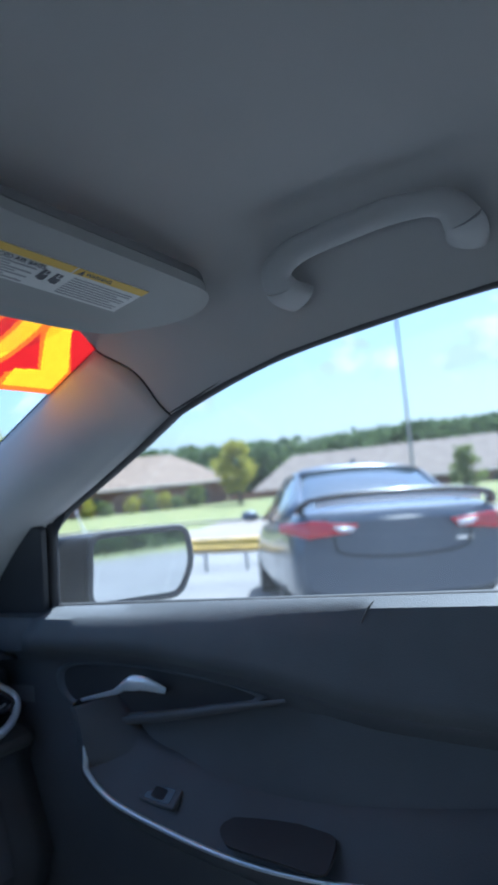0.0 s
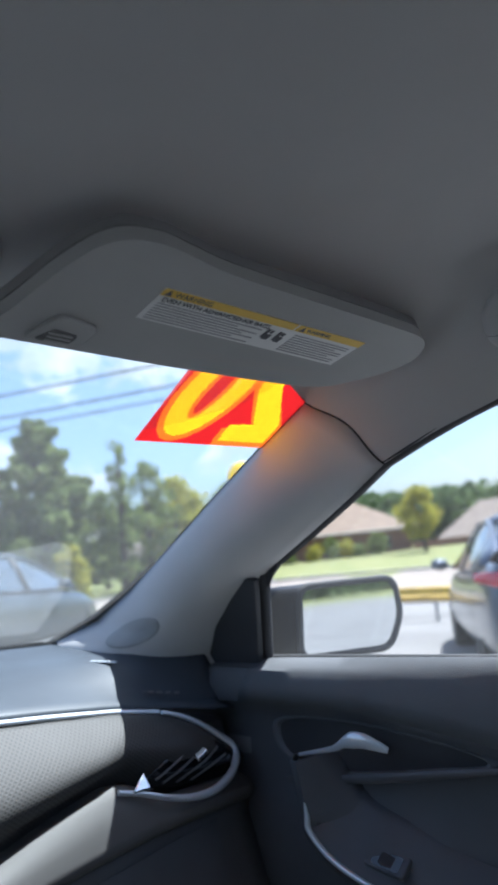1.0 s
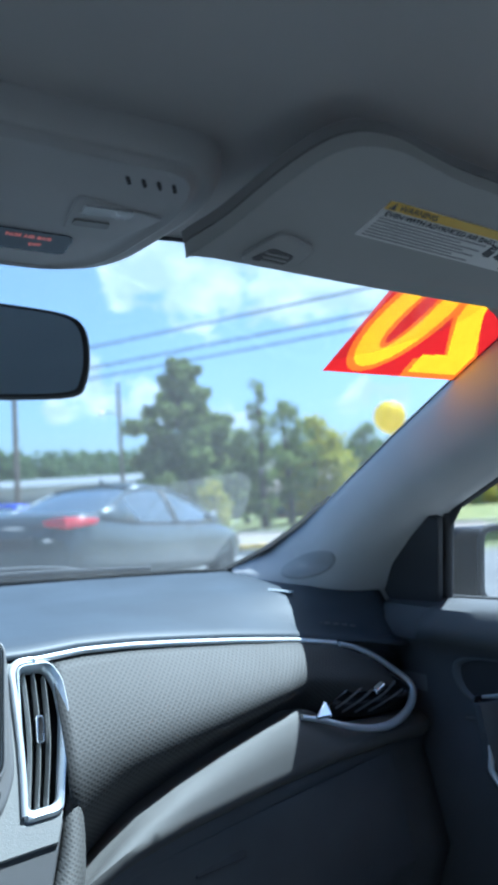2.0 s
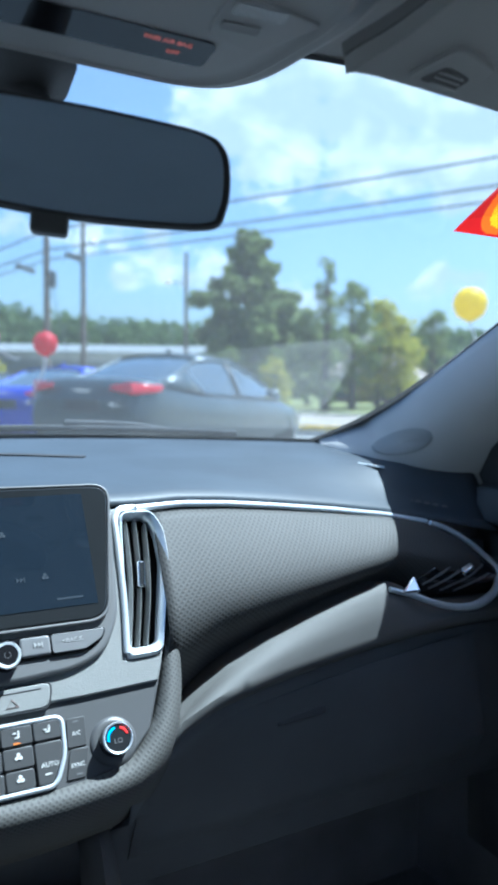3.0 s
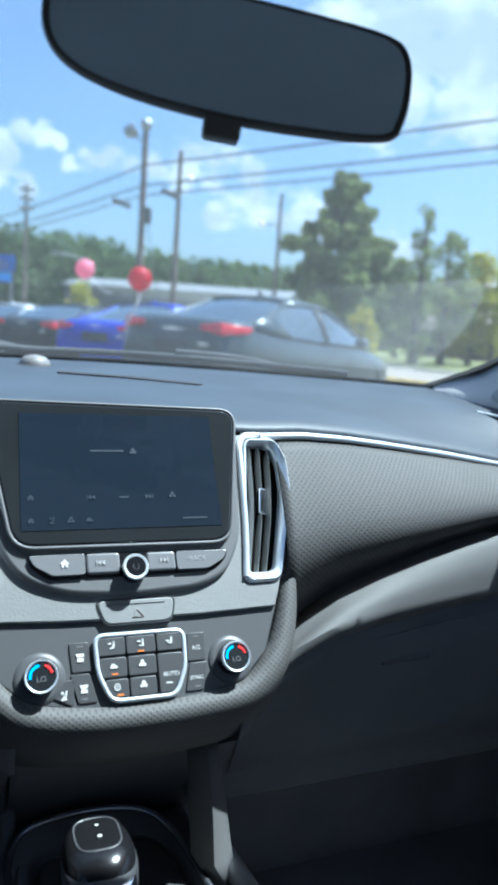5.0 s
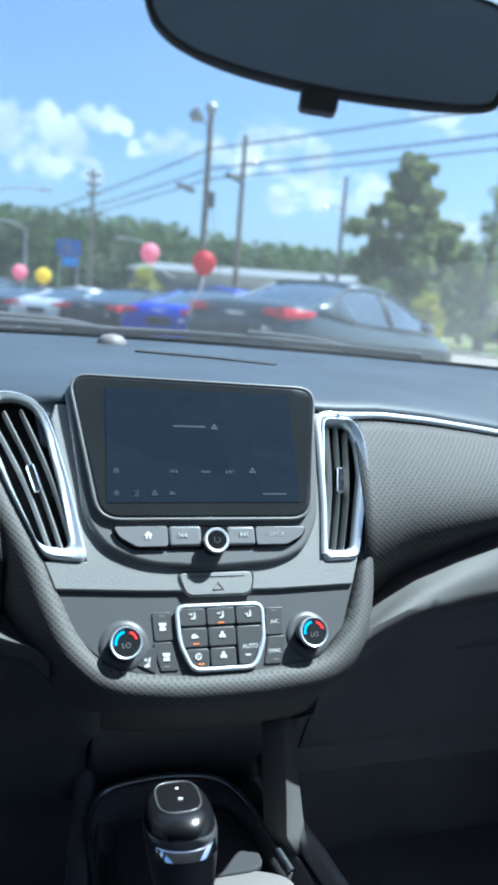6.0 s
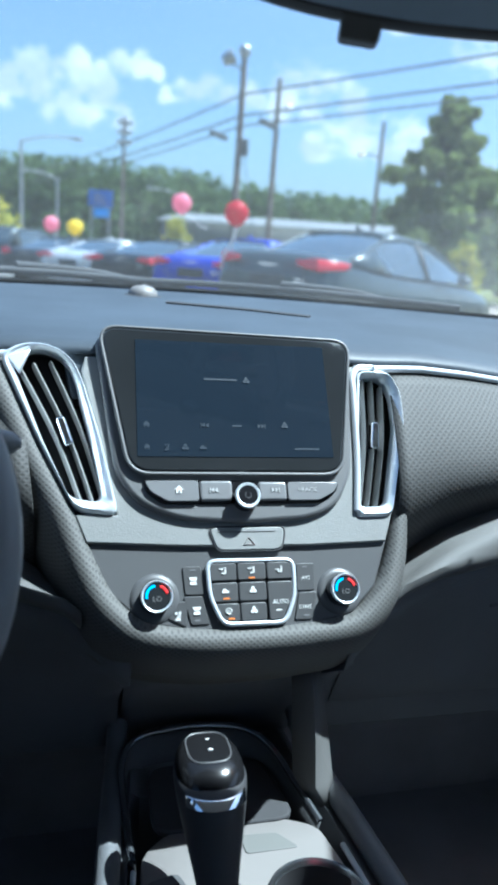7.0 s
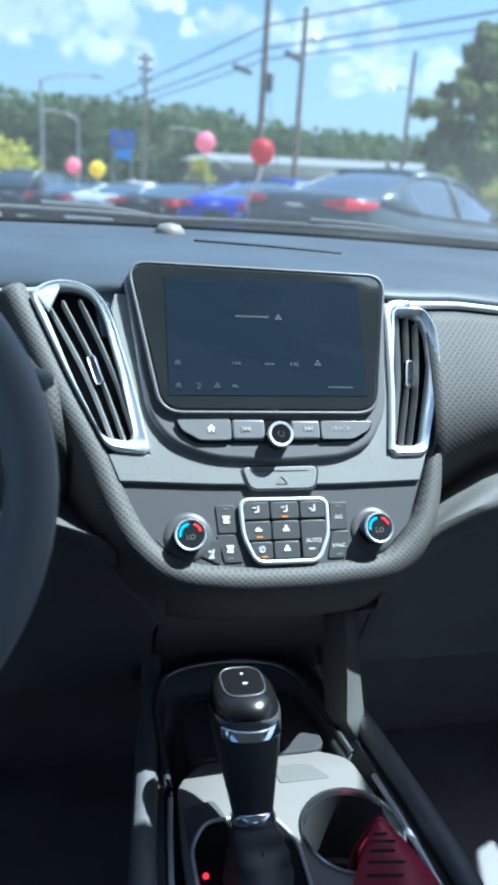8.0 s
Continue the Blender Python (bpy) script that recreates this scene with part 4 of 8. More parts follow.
def build_stack():
    c = thing("centre_stack", "centre control stack with vents, display and climate panel", "control panel")
    # back body
    body = [(-0.139, -0.050), (-0.119, -0.092), (-0.092, -0.117), (-0.05, -0.125), (0.0, -0.127), (0.05, -0.125), (0.094, -0.117), (0.120, -0.092), (0.135, -0.055), (0.144, -0.032), (0.106, -0.033), (0.113, 0.03), (0.124, 0.110), (0.120, 0.128), (-0.125, 0.128), (-0.140, 0.110), (-0.124, 0.04), (-0.110, -0.030), (-0.147, -0.026)]
    part("body", prism(body, -0.05, 0.0, STK), M_LOWPANEL, c, "graphite lower panel", bevel=0.002)
    # satin upper panel round the display, down to the seam above the climate keys
    upper = [(-0.148, -0.024), (-0.139, -0.0485), (-0.06, -0.053), (0.0, -0.0545), (0.06, -0.055), (0.134, -0.053), (0.144, -0.026), (0.128, -0.029), (0.108, -0.030), (0.114, 0.03), (0.127, 0.118), (0.135, 0.124), (-0.14, 0.124), (-0.143, 0.11), (-0.126, 0.04), (-0.1126, -0.025), (-0.13, -0.023)]
    part("upper_panel", prism(upper, 0.0, 0.004, STK), M_SILVER, c, "satin grey panel below the display", bevel=0.0015)
    part("backing", prism([(-0.152, 0.085), (0.125, 0.085), (0.128, 0.134), (-0.160, 0.134)], -0.030, -0.003, STK), M_DASHTOP, c, "dark backing behind the display", bevel=0.003)
    # pod of display and keys
    pod = rpoly([(-0.133, 0.147), (-0.115, 0.012), (-0.096, -0.016), (-0.060, -0.031), (0.0, -0.0350), (0.060, -0.0315), (0.088, -0.020), (0.106, 0.012), (0.119, 0.145)], 0.018, 5)
    part("display_surround", prism(pod, 0.0, 0.010, STK), M_POD, c, "satin grey display surround", bevel=0.004, segs=3)
    bez = rpoly([(-0.101, 0.0110), (0.093, 0.0100), (0.1150, 0.1450), (-0.1275, 0.1488)], 0.018, 6)
    scr = part("display", prism(bez, 0.000, 0.015, SCR), M_SCREEN, c, "black glossy touch screen", bevel=0.002)
    part("display_rim", tube([SCR @ Vector((u, v, 0.0135)) for u, v in rpoly([(-0.1025, 0.0095), (0.0945, 0.0085), (0.1165, 0.1465), (-0.1290, 0.1503)], 0.019, 6)], 0.0017, 6, closed=True), M_POD, c, "thin satin rim")
    part("active_area", bar(-0.0955, 0.0245, 0.0865, 0.1370, 0.0152, 0.0155, m=SCR), M_SCREENON, scr, "dim lit screen area")
    for u, k in ((-0.087, "home"), (-0.069, "seat"), (-0.053, "fan"), (-0.037, "car")):
        icon("screen_symbol", scr, u, 0.033, 0.0157, 0.0032, M_ICONDIM, k, SCR)
    for u, v, k in ((-0.034, 0.054, "prev"), (0.018, 0.054, "next"), (0.041, 0.055, "fan"), (0.007, 0.099, "fan"), (-0.087, 0.054, "home")):
        icon("screen_symbol", scr, u, v, 0.0157, 0.0034, M_ICONDIM, k, SCR)
    for u0, v0, u1 in ((-0.012, 0.0530, 0.002), (-0.036, 0.0985, 0.000), (0.046, 0.0315, 0.075)):
        part("screen_bar", bar(u0 + 0.003, v0, u1 - 0.002, v0 + 0.0018, 0.0157, 0.0160, m=SCR), M_ICONDIM, scr)
    # key strip under the display
    rim = rpoly([(-0.0925, 0.0050), (0.0915, 0.0030), (0.087, -0.0080), (0.072, -0.0180), (-0.074, -0.0180), (-0.0885, -0.0065)], 0.007, 4)
    part("key_frame", prism(rim, 0.008, 0.0112, STK), M_GLOSS, c, "black key frame", bevel=0.001)
    keys = ([(-0.0900, 0.0030), (-0.0425, 0.0030), (-0.0425, -0.0155), (-0.070, -0.0155), (-0.085, -0.0065)], [(-0.0415, 0.0030), (-0.0120, 0.0030), (-0.0120, -0.0155), (-0.0415, -0.0155)],
            [(0.0120, 0.0020), (0.0385, 0.0020), (0.0385, -0.0155), (0.0120, -0.0155)], [(0.0395, 0.0015), (0.0890, 0.0010), (0.0845, -0.0075), (0.069, -0.0155), (0.0395, -0.0155)])
    for k in keys:
        part("key", prism(rpoly(k, 0.003, 3), 0.010, 0.0145, STK), M_BUTTON, c, "grey media key", bevel=0.0035, segs=4)
    icon("key_symbol", c, -0.060, -0.0055, 0.0147, 0.0038, M_ICON, "home")
    icon("key_symbol", c, -0.0285, -0.006, 0.0147, 0.0034, M_ICONB, "prev")
    icon("key_symbol", c, 0.027, -0.006, 0.0147, 0.0034, M_ICONB, "next")
    text(c, "<BACK", 0.058, -0.006, 0.0147, 0.0060, M_ICONB)
    K = STK @ Matrix.Translation((0, -0.0125, 0)) @ Matrix.Diagonal((0.90, 0.90, 0.92, 1))
    kn = part("power_knob", lathe([(0.0135, 0.006), (0.0130, 0.020), (0.0125, 0.023), (0.0105, 0.0245)], 32, K), M_GLOSS, c, "round power and volume knob")
    part("knob_ring", lathe([(0.0127, 0.0215), (0.0128, 0.0238), (0.0120, 0.0250), (0.0098, 0.0246), (0.0096, 0.0238)], 32, K), M_CHROME, kn, "satin chrome knob ring")
    part("knob_face", lathe([(0.0097, 0.0236), (0.0097, 0.0243), (0.0, 0.0245)], 24, K), M_CHROME, kn, "silver knob face")
    part("power_mark", tube([K @ Vector((0.0030 * math.cos(a), 0.0030 * math.sin(a), 0.0245)) for a in [radians(120 + 300 * k / 12) for k in range(13)]], 0.0004, 5), M_LOWPANEL, kn)
    # hazard key
    hz = part("hazard_key", prism(rpoly([(-0.034, -0.0375), (0.0365, -0.0375), (0.032, -0.0585), (-0.0270, -0.0585)], 0.007, 3), 0.002, 0.0056, STK), M_SILVER, c, "wide grey hazard light key", bevel=0.002)
    part("hazard_ridge", tube([stk(-0.025, -0.0415, 0.0056), stk(0.027, -0.0415, 0.0056)], 0.0008, 6), M_POD, hz, "thin raised ridge")
    part("hazard_mark", tube([stk(u, v, 0.0060) for u, v in ((-0.003, -0.0535), (0.007, -0.0535), (0.002, -0.0470))], 0.0004, 5, closed=True), flat("faded_red", (0.30, 0.20, 0.19), 0.5), hz, "faded red triangle")
    part("hazard_gap", tube([stk(u, v, 0.0042) for u, v in rpoly([(-0.0348, -0.0370), (0.0373, -0.0370), (0.0326, -0.0592), (-0.0276, -0.0592)], 0.007, 3)], 0.0008, 5, closed=True), M_RUBBER, c, "dark gap round the hazard key")
    # climate keys in a chrome frame
    fr = rpoly([(-0.0365, -0.0670), (0.0415, -0.0675), (0.0405, -0.099), (0.0305, -0.1215), (-0.0250, -0.1210), (-0.0350, -0.098)], 0.008, 5)
    part("climate_frame", tube([stk(u, v, 0.004) for u, v in fr], 0.0021, 8, closed=True), M_CHROME, c, "satin chrome frame")
    part("climate_back", prism(fr, 0.0, 0.003, STK), M_GLOSS, c, "black key back")
    rows = ([(-0.0345, -0.0110, 0.0), (-0.0103, 0.0155, 0.0), (0.0162, 0.0395, 0.0)], -0.0690, -0.0845), ([(-0.0335, -0.0105, 0.0), (-0.0098, 0.0150, 0.0)], -0.0858, -0.1025), ([(-0.0300, -0.0100, 0.0), (-0.0093, 0.0140, 0.0)], -0.1035, -0.1190)
    marks = ("face", "face", "feet"), ("car", "fan"), ("ring", "fan")
    for (cells, vt, vb), names in zip(rows, marks):
        for (a, b, _), k in zip(cells, names):
            part("climate_key", prism(rpoly([(a, vb), (b, vb), (b, vt), (a, vt)], 0.002, 2), 0.001, 0.0052, STK), M_KEY, c, "dark climate key", bevel=0.001)
            icon("key_symbol", c, (a + b) / 2, (vt + vb) / 2 + 0.001, 0.0054, 0.0032, M_ICON, k)
    part("climate_key", prism(rpoly([(0.0158, -0.1190), (0.0285, -0.1190), (0.0390, -0.098), (0.0392, -0.0860), (0.0158, -0.0860)], 0.002, 2), 0.001, 0.0052, STK), M_KEY, c, "dark climate key", bevel=0.001)
    text(c, "AUTO", 0.0270, -0.1040, 0.0054, 0.0052, M_ICON)
    for u, v in ((0.002, -0.0825), (-0.0215, -0.0995), (-0.0180, -0.1165), (0.0245, -0.1110)):
        part("key_lamp", bar(u - 0.0024, v - 0.0006, u + 0.003, v + 0.0006, 0.0050, 0.0056), M_ORANGE if u < 0.02 else M_ICON, c, "small indicator bar")
    for sgn, names in ((-1, ("screen", "screen")), (1, ("A/C", "SYNC"))):
        o = 0.002
        for (vt, vb), k in zip(((-0.0705, -0.0950), (-0.0960, -0.1200)), names):
            a, b = sorted((o + sgn * 0.0435, o + sgn * 0.0600))
            sh = 0.006 * (1 if vb < -0.11 else 0.3) * -sgn
            part("side_key", prism(rpoly([(a + sh, vb), (b + sh, vb), (b, vt), (a, vt)], 0.002, 2), 0.0, 0.0014, STK), M_KEY, c, "dark side key", bevel=0.001)
            um = (a + b) / 2 + sh / 2
            if k == "screen":
                icon("key_symbol", c, um, (vt + vb) / 2, 0.0016, 0.0036, M_ICON, k)
            else:
                text(c, k, um, (vt + vb) / 2 - 0.001, 0.0016, 0.0048, M_ICON)
            part("key_lamp", bar(um - 0.0025, (vb if vb < -0.11 else vt) + (0.003 if vb < -0.11 else -0.004), um + 0.0025, (vb if vb < -0.11 else vt) + (0.0045 if vb < -0.11 else -0.0028), 0.0012, 0.0018), M_BUTTON, c)
    part("side_key", prism(rpoly([(-0.073, -0.113), (-0.056, -0.1215), (-0.054, -0.100), (-0.062, -0.100)], 0.002, 2), 0.0, 0.0014, STK), M_KEY, c, "dark seat heater key", bevel=0.001)
    icon("key_symbol", c, -0.0625, -0.112, 0.0016, 0.0038, M_ICON, "seat")
    # temperature knobs with their dished surrounds
    for sgn in (-1, 1):
        K = STK @ Matrix.Translation((sgn * 0.0830 + 0.001, -0.0965, 0)) @ Matrix.Diagonal((0.84, 0.84, 0.84, 1))
        part("knob_dish", lathe([(0.0255, -0.001), (0.0240, 0.0016), (0.0195, 0.0026), (0.0165, 0.0026), (0.0150, 0.0020)], 40, K), M_LOWPANEL, c, "dished graphite surround")
        kn = part("temperature_knob", lathe([(0.0160, 0.002), (0.0155, 0.016), (0.0150, 0.0185)], 40, K), M_GLOSS, c, "round temperature knob")
        part("knob_ring", lathe([(0.0158, 0.0165), (0.0158, 0.0192), (0.0150, 0.0208), (0.0138, 0.0204), (0.0135, 0.0188)], 40, K), M_CHROME, kn, "satin chrome knob ring")
        part("knob_face", lathe([(0.0137, 0.0187), (0.0137, 0.0194), (0.0, 0.0196)], 32, K), M_SCREEN, kn, "black glossy knob face")
        for mt, a0, a1 in ((M_BLUEARC, 190, 100), (M_REDARC, 72, 15)):
            part("scale_arc", tube([K @ Vector((0.0104 * math.cos(radians(lerp(a0, a1, k / 12))), 0.0104 * math.sin(radians(lerp(a0, a1, k / 12))), 0.0199)) for k in range(13)], 0.0012, 6, flat_axis=tuple(SW), squash=0.3), mt, kn)
        text(kn, "LO", 0, -0.0028, 0.0199, 0.0072, M_BUTTON, K)
    # vents
    vent(c, rpoly([(0.1265, 0.119), (0.160, 0.1185), (0.1695, 0.098), (0.1690, 0.062), (0.143, -0.029), (0.107, -0.0295), (0.1145, 0.03)], 0.008, 5), [(0.133, 0.112, 0.1145, -0.018), (0.1430, 0.111, 0.1225, -0.018), (0.1530, 0.106, 0.1310, -0.018)], (0.1380, 0.052))
    # the chrome line of the fascia turns down round the vent
    line = smooth_path([(0.152, 0.1245, -0.001), (0.138, 0.1255, 0.001), (0.1265, 0.1225, 0.003), (0.1205, 0.1130, 0.004), (0.1190, 0.095, 0.005), (0.1150, 0.030, 0.005), (0.1085, -0.0240, 0.005)], 5)
    part("vent_line", tube([stk(*p) for p in line], 0.0034, 8), M_CHROME, c, "satin chrome line turning round the vent")
    vent(c, rpoly([(-0.2135, 0.1215), (-0.198, 0.1330), (-0.178, 0.1350), (-0.160, 0.1285), (-0.1490, 0.1160), (-0.1420, 0.100), (-0.1260, 0.042), (-0.1115, -0.0255), (-0.1480, -0.0205), (-0.1780, 0.040)], 0.011, 5), [(-0.1970, 0.113, -0.1430, -0.012), (-0.1850, 0.117, -0.1330, -0.013), (-0.1700, 0.119, -0.1230, -0.014)], (-0.1570, 0.052))
    part("vent_corner", prism([(-0.2085, 0.1205), (-0.187, 0.1285), (-0.1965, 0.104)], 0.001, 0.007, STK), M_CHROME, c, "bright vent corner", bevel=0.0015)
    # padded embossed rim that sweeps round the foot of the stack
    rim = [(-0.229, 0.128), (-0.2120, 0.090), (-0.1865, 0.033), (-0.160, -0.020), (-0.143, -0.062), (-0.124, -0.099), (-0.096, -0.124), (-0.05, -0.1335), (0.0, -0.1355), (0.05, -0.1335), (0.098, -0.126), (0.129, -0.099), (0.146, -0.060), (0.157, -0.012), (0.172, 0.045), (0.178, 0.085)]
    pts = smooth_path([(u, v, 0) for u, v in rim], 6)
    nr = len(pts)
    # a soft lip: a rounded crest whose outer side rolls back under the dash
    lip = [(-0.0125, -0.014), (-0.0122, -0.006), (-0.0095, 0.0015), (-0.0045, 0.0055), (0.0, 0.0064), (0.0055, 0.0050), (0.0110, 0.0), (0.0160, -0.010), (0.0205, -0.024), (0.0255, -0.042), (0.032, -0.066)]
    rows = []
    for k, p in enumerate(pts):
        t = (pts[min(k + 1, nr - 1)] - pts[max(k - 1, 0)]).normalized()
        f = 1 if k < nr * 0.72 else lerp(1, 0.3, (k - nr * 0.72) / (nr * 0.28))
        drop = -0.016 * max(0.0, k / nr - 0.84) / 0.16
        rows.append([stk(p.x + t.y * o * f, p.y - t.x * o * f, -0.006 + drop + (w + 0.006) * f) for o, w in lip])
    part("padded_rim", loft(rows), M_RIMWEAVE, c, "embossed padded rim", solid=0.0015)
    # underside and the panel that falls to the console
    rows = []
    for k in range(17):
        u = lerp(-0.137, 0.137, k / 16)
        v = -0.135 + 0.10 * (abs(u) / 0.137) ** 4 * 0.4
        p = stk(u, v, -0.012)
        rows.append([p, Vector((u * 0.98, p.y + 0.02, p.z - 0.012)), Vector((u * 0.78, 0.000, 0.708)), Vector((u * 0.72, 0.034, 0.650)), Vector((u * 0.70, 0.082, 0.596)), Vector((u * 0.70, 0.10, 0.54))])
    part("under_panel", loft(rows), M_DOOR, c, "black panel under the stack", solid=0.002)
    return c


def vent(c, outline, slats, tab):
    part("vent_cavity", prism(outline, -0.028, -0.022, STK), flat("vent_black", (0.012, 0.012, 0.013), 0.8), c, "dark vent opening")
    n = len(outline)
    cx, cy = sum(p[0] for p in outline) / n, sum(p[1] for p in outline) / n
    ring = [[stk(*p, w) for p in outline] for w in (-0.026, 0.001)]
    part("vent_wall", loft(ring, close_u=True), M_DASH, c)
    # broad satin chrome frame with an inner slope
    rows = []
    for k, w in ((1.02, -0.002), (1.005, 0.006), (0.95, 0.0080), (0.82, 0.004), (0.78, -0.006)):
        inner = max(0.0, (0.95 - k) / 0.17)
        rows.append([stk(cx + (u - cx) * k * (1 if abs(k) > 0.9 else 0.97) - 0.0026 * inner, cy + (v - cy) * lerp(1, k, 0.55) + 0.0015 * inner, w) for u, v in outline])
    part("vent_frame", loft(rows, close_u=True), M_CHROME, c, "satin chrome vent frame")
    for u0, v0, u1, v1 in slats:
        mid = ((u0 + u1) / 2 + 0.004, (v0 + v1) / 2)
        part("vent_slat", tube([stk(p.x, p.y, -0.006) for p in smooth_path([(u0, v0, 0), (mid[0], mid[1], 0), (u1, v1, 0)], 6)], 0.0021, 6, flat_axis=tuple(SW), squash=3.6), M_SILVER, c, "grey vertical slat")
    part("vent_tab", prism(rrect(-0.0040, -0.014, 0.0040, 0.014, 0.003, 3), -0.006, 0.004, STK @ Matrix.Translation((tab[0], tab[1], 0)) @ pose(0, 0, 0, 0, 0, 18 if tab[0] < 0 else -8)), M_BRIGHT, c, "bright vent tab", bevel=0.002)


stack = build_stack()


# ---------------------------------------------------------------- centre console and shifter
def build_console():
    c = thing("centre_console", "black and satin centre console with cup holder", "console")
    ys = [0.13, 0.10, 0.06, 0.02, -0.03, -0.08, -0.13, -0.20, -0.30, -0.45, -0.60]
    hw = [0.085, 0.088, 0.092, 0.097, 0.103, 0.108, 0.113, 0.118, 0.120, 0.122, 0.122]
    rows = []
    for y, h in zip(ys, hw):
        z = 0.535 if y > -0.33 else 0.60
        zi = 0.45 if -0.33 < y < 0.0 else z
        rows.append([(-h - 0.018, y, 0.25), (-h - 0.012, y, z - 0.05), (-h - 0.006, y, z - 0.002), (-h + 0.006, y, z + 0.008), (-h + 0.016, y, zi), (0.0, y, zi), (h - 0.016, y, zi), (h - 0.006, y, z + 0.008), (h + 0.006, y, z - 0.002), (h + 0.012, y, z - 0.05), (h + 0.018, y, 0.25)])
    part("body", loft(rows), M_DOOR, c, "black plastic console body", solid=0.003)
    # side rails, satin topped
    for s in (-1, 1):
        pts = [(s * (h + 0.010), y, 0.548 + (0.05 if y > 0.05 else 0.0) * (y - 0.05) / 0.08) for y, h in zip(ys[:9], hw)]
        part("side_rail", tube(smooth_path(pts, 4), 0.011, 8), M_DOOR, c, "black side rail")
        pts = [(s * (h - 0.012), y, 0.546) for y, h in zip(ys[5:9], hw[5:9])]
        part("edge_strip", tube(smooth_path(pts, 4), 0.0028, 6), M_CHROME, c, "thin chrome edge strip")
    # satin plate that carries shifter gate and cup holder
    plate = rpoly([(-0.088, -0.060), (-0.060, -0.036), (-0.02, -0.032), (0.05, -0.035), (0.082, -0.050), (0.092, -0.10), (0.094, -0.30), (-0.090, -0.30), (-0.092, -0.13)], 0.012, 4)
    cx, cy, cr, nn = 0.056, -0.134, 0.0425, 96

    def edge_at(a):
        d, best = Vector((math.cos(a), math.sin(a))), 1e9
        for p, q in zip(plate, plate[1:] + plate[:1]):
            p, q = Vector(p) - Vector((cx, cy)), Vector(q) - Vector((cx, cy))
            e = q - p
            den = d.x * e.y - d.y * e.x
            if abs(den) > 1e-9:
                t, s_ = (p.x * e.y - p.y * e.x) / den, (p.x * d.y - p.y * d.x) / den
                if t > 0 and -1e-6 <= s_ <= 1 + 1e-6:
                    best = min(best, t)
        return best

    rows = []
    for k in range(nn):
        a = 2 * math.pi * k / nn
        e = edge_at(a)
        rows.append([Vector((cx + r * math.cos(a), cy + r * math.sin(a), z)) for r, z in ((cr * 0.86, 0.462), (cr * 0.98, 0.466), (cr, 0.541), (cr + 0.001, 0.543), (lerp(cr, e, 0.5), 0.543), (e - 0.002, 0.543), (e, 0.541), (e, 0.532))])
    part("top_plate", loft(rows, close_v=True), M_CONSOLE, c, "light satin console plate")
    part("cup_floor", prism(disc(cr * 0.9, 36, (cx, cy)), 0.458, 0.4625), M_RUBBER, c, "black cup well floor")
    part("cup_wall", loft([[(cx + r * math.cos(2 * math.pi * k / 40), cy + r * math.sin(2 * math.pi * k / 40), z) for k in range(40)] for r, z in ((cr * 0.97, 0.462), (cr * 0.975, 0.540))], close_u=True), M_RUBBER, c, "black cup well")
    part("small_lid", prism(rpoly([(0.004, -0.052), (0.040, -0.054), (0.056, -0.074), (0.006, -0.074)], 0.004, 3), 0.5425, 0.5440), mat("lid_grey", (0.135, 0.137, 0.13), 0.5, vary=0.1), c, "small inset lid", bevel=0.0007)
    part("side_plate", prism(rpoly([(-0.086, -0.092), (-0.058, -0.086), (-0.050, -0.108), (-0.072, -0.118), (-0.086, -0.150)], 0.006, 3), 0.5425, 0.5455), M_DASH, c, "dark plate beside the gate", bevel=0.001)
    # front storage bin with its chrome hoop
    hoop = smooth_path([(-0.096, -0.070, 0.546), (-0.099, 0.0, 0.556), (-0.097, 0.040, 0.563), (-0.083, 0.064, 0.569), (-0.055, 0.072, 0.572), (-0.01, 0.074, 0.573), (0.035, 0.066, 0.570), (0.060, 0.040, 0.563), (0.072, 0.0, 0.555), (0.085, -0.05, 0.546)], 6)
    part("bin_hoop", tube(hoop, 0.0036, 8), M_DARKCHROME, c, "dark satin hoop round the bin")
    n = len(hoop)
    part("bin_wall", loft([[p + Vector((0, 0, 0)) for p in hoop], [Vector((p.x * 0.9, p.y * 0.9 - 0.004, 0.50)) for p in hoop]]), M_DASH, c, "black bin wall", solid=0.002)
    part("bin_mat", prism(rpoly([(-0.075, -0.04), (0.065, -0.04), (0.05, 0.05), (-0.07, 0.05)], 0.02, 4), 0.539, 0.546), M_RUBBER, c, "black rubber bin mat", bevel=0.002)
    # cup holder
    C = pose(0.056, -0.134, 0.0)
    part("cup_ring", lathe([(0.0455, 0.541), (0.0458, 0.5455), (0.0440, 0.5465), (0.0425, 0.544), (0.042, 0.535)], 40, C, ends=False), M_RING, c, "satin chrome cup holder ring")
    return c


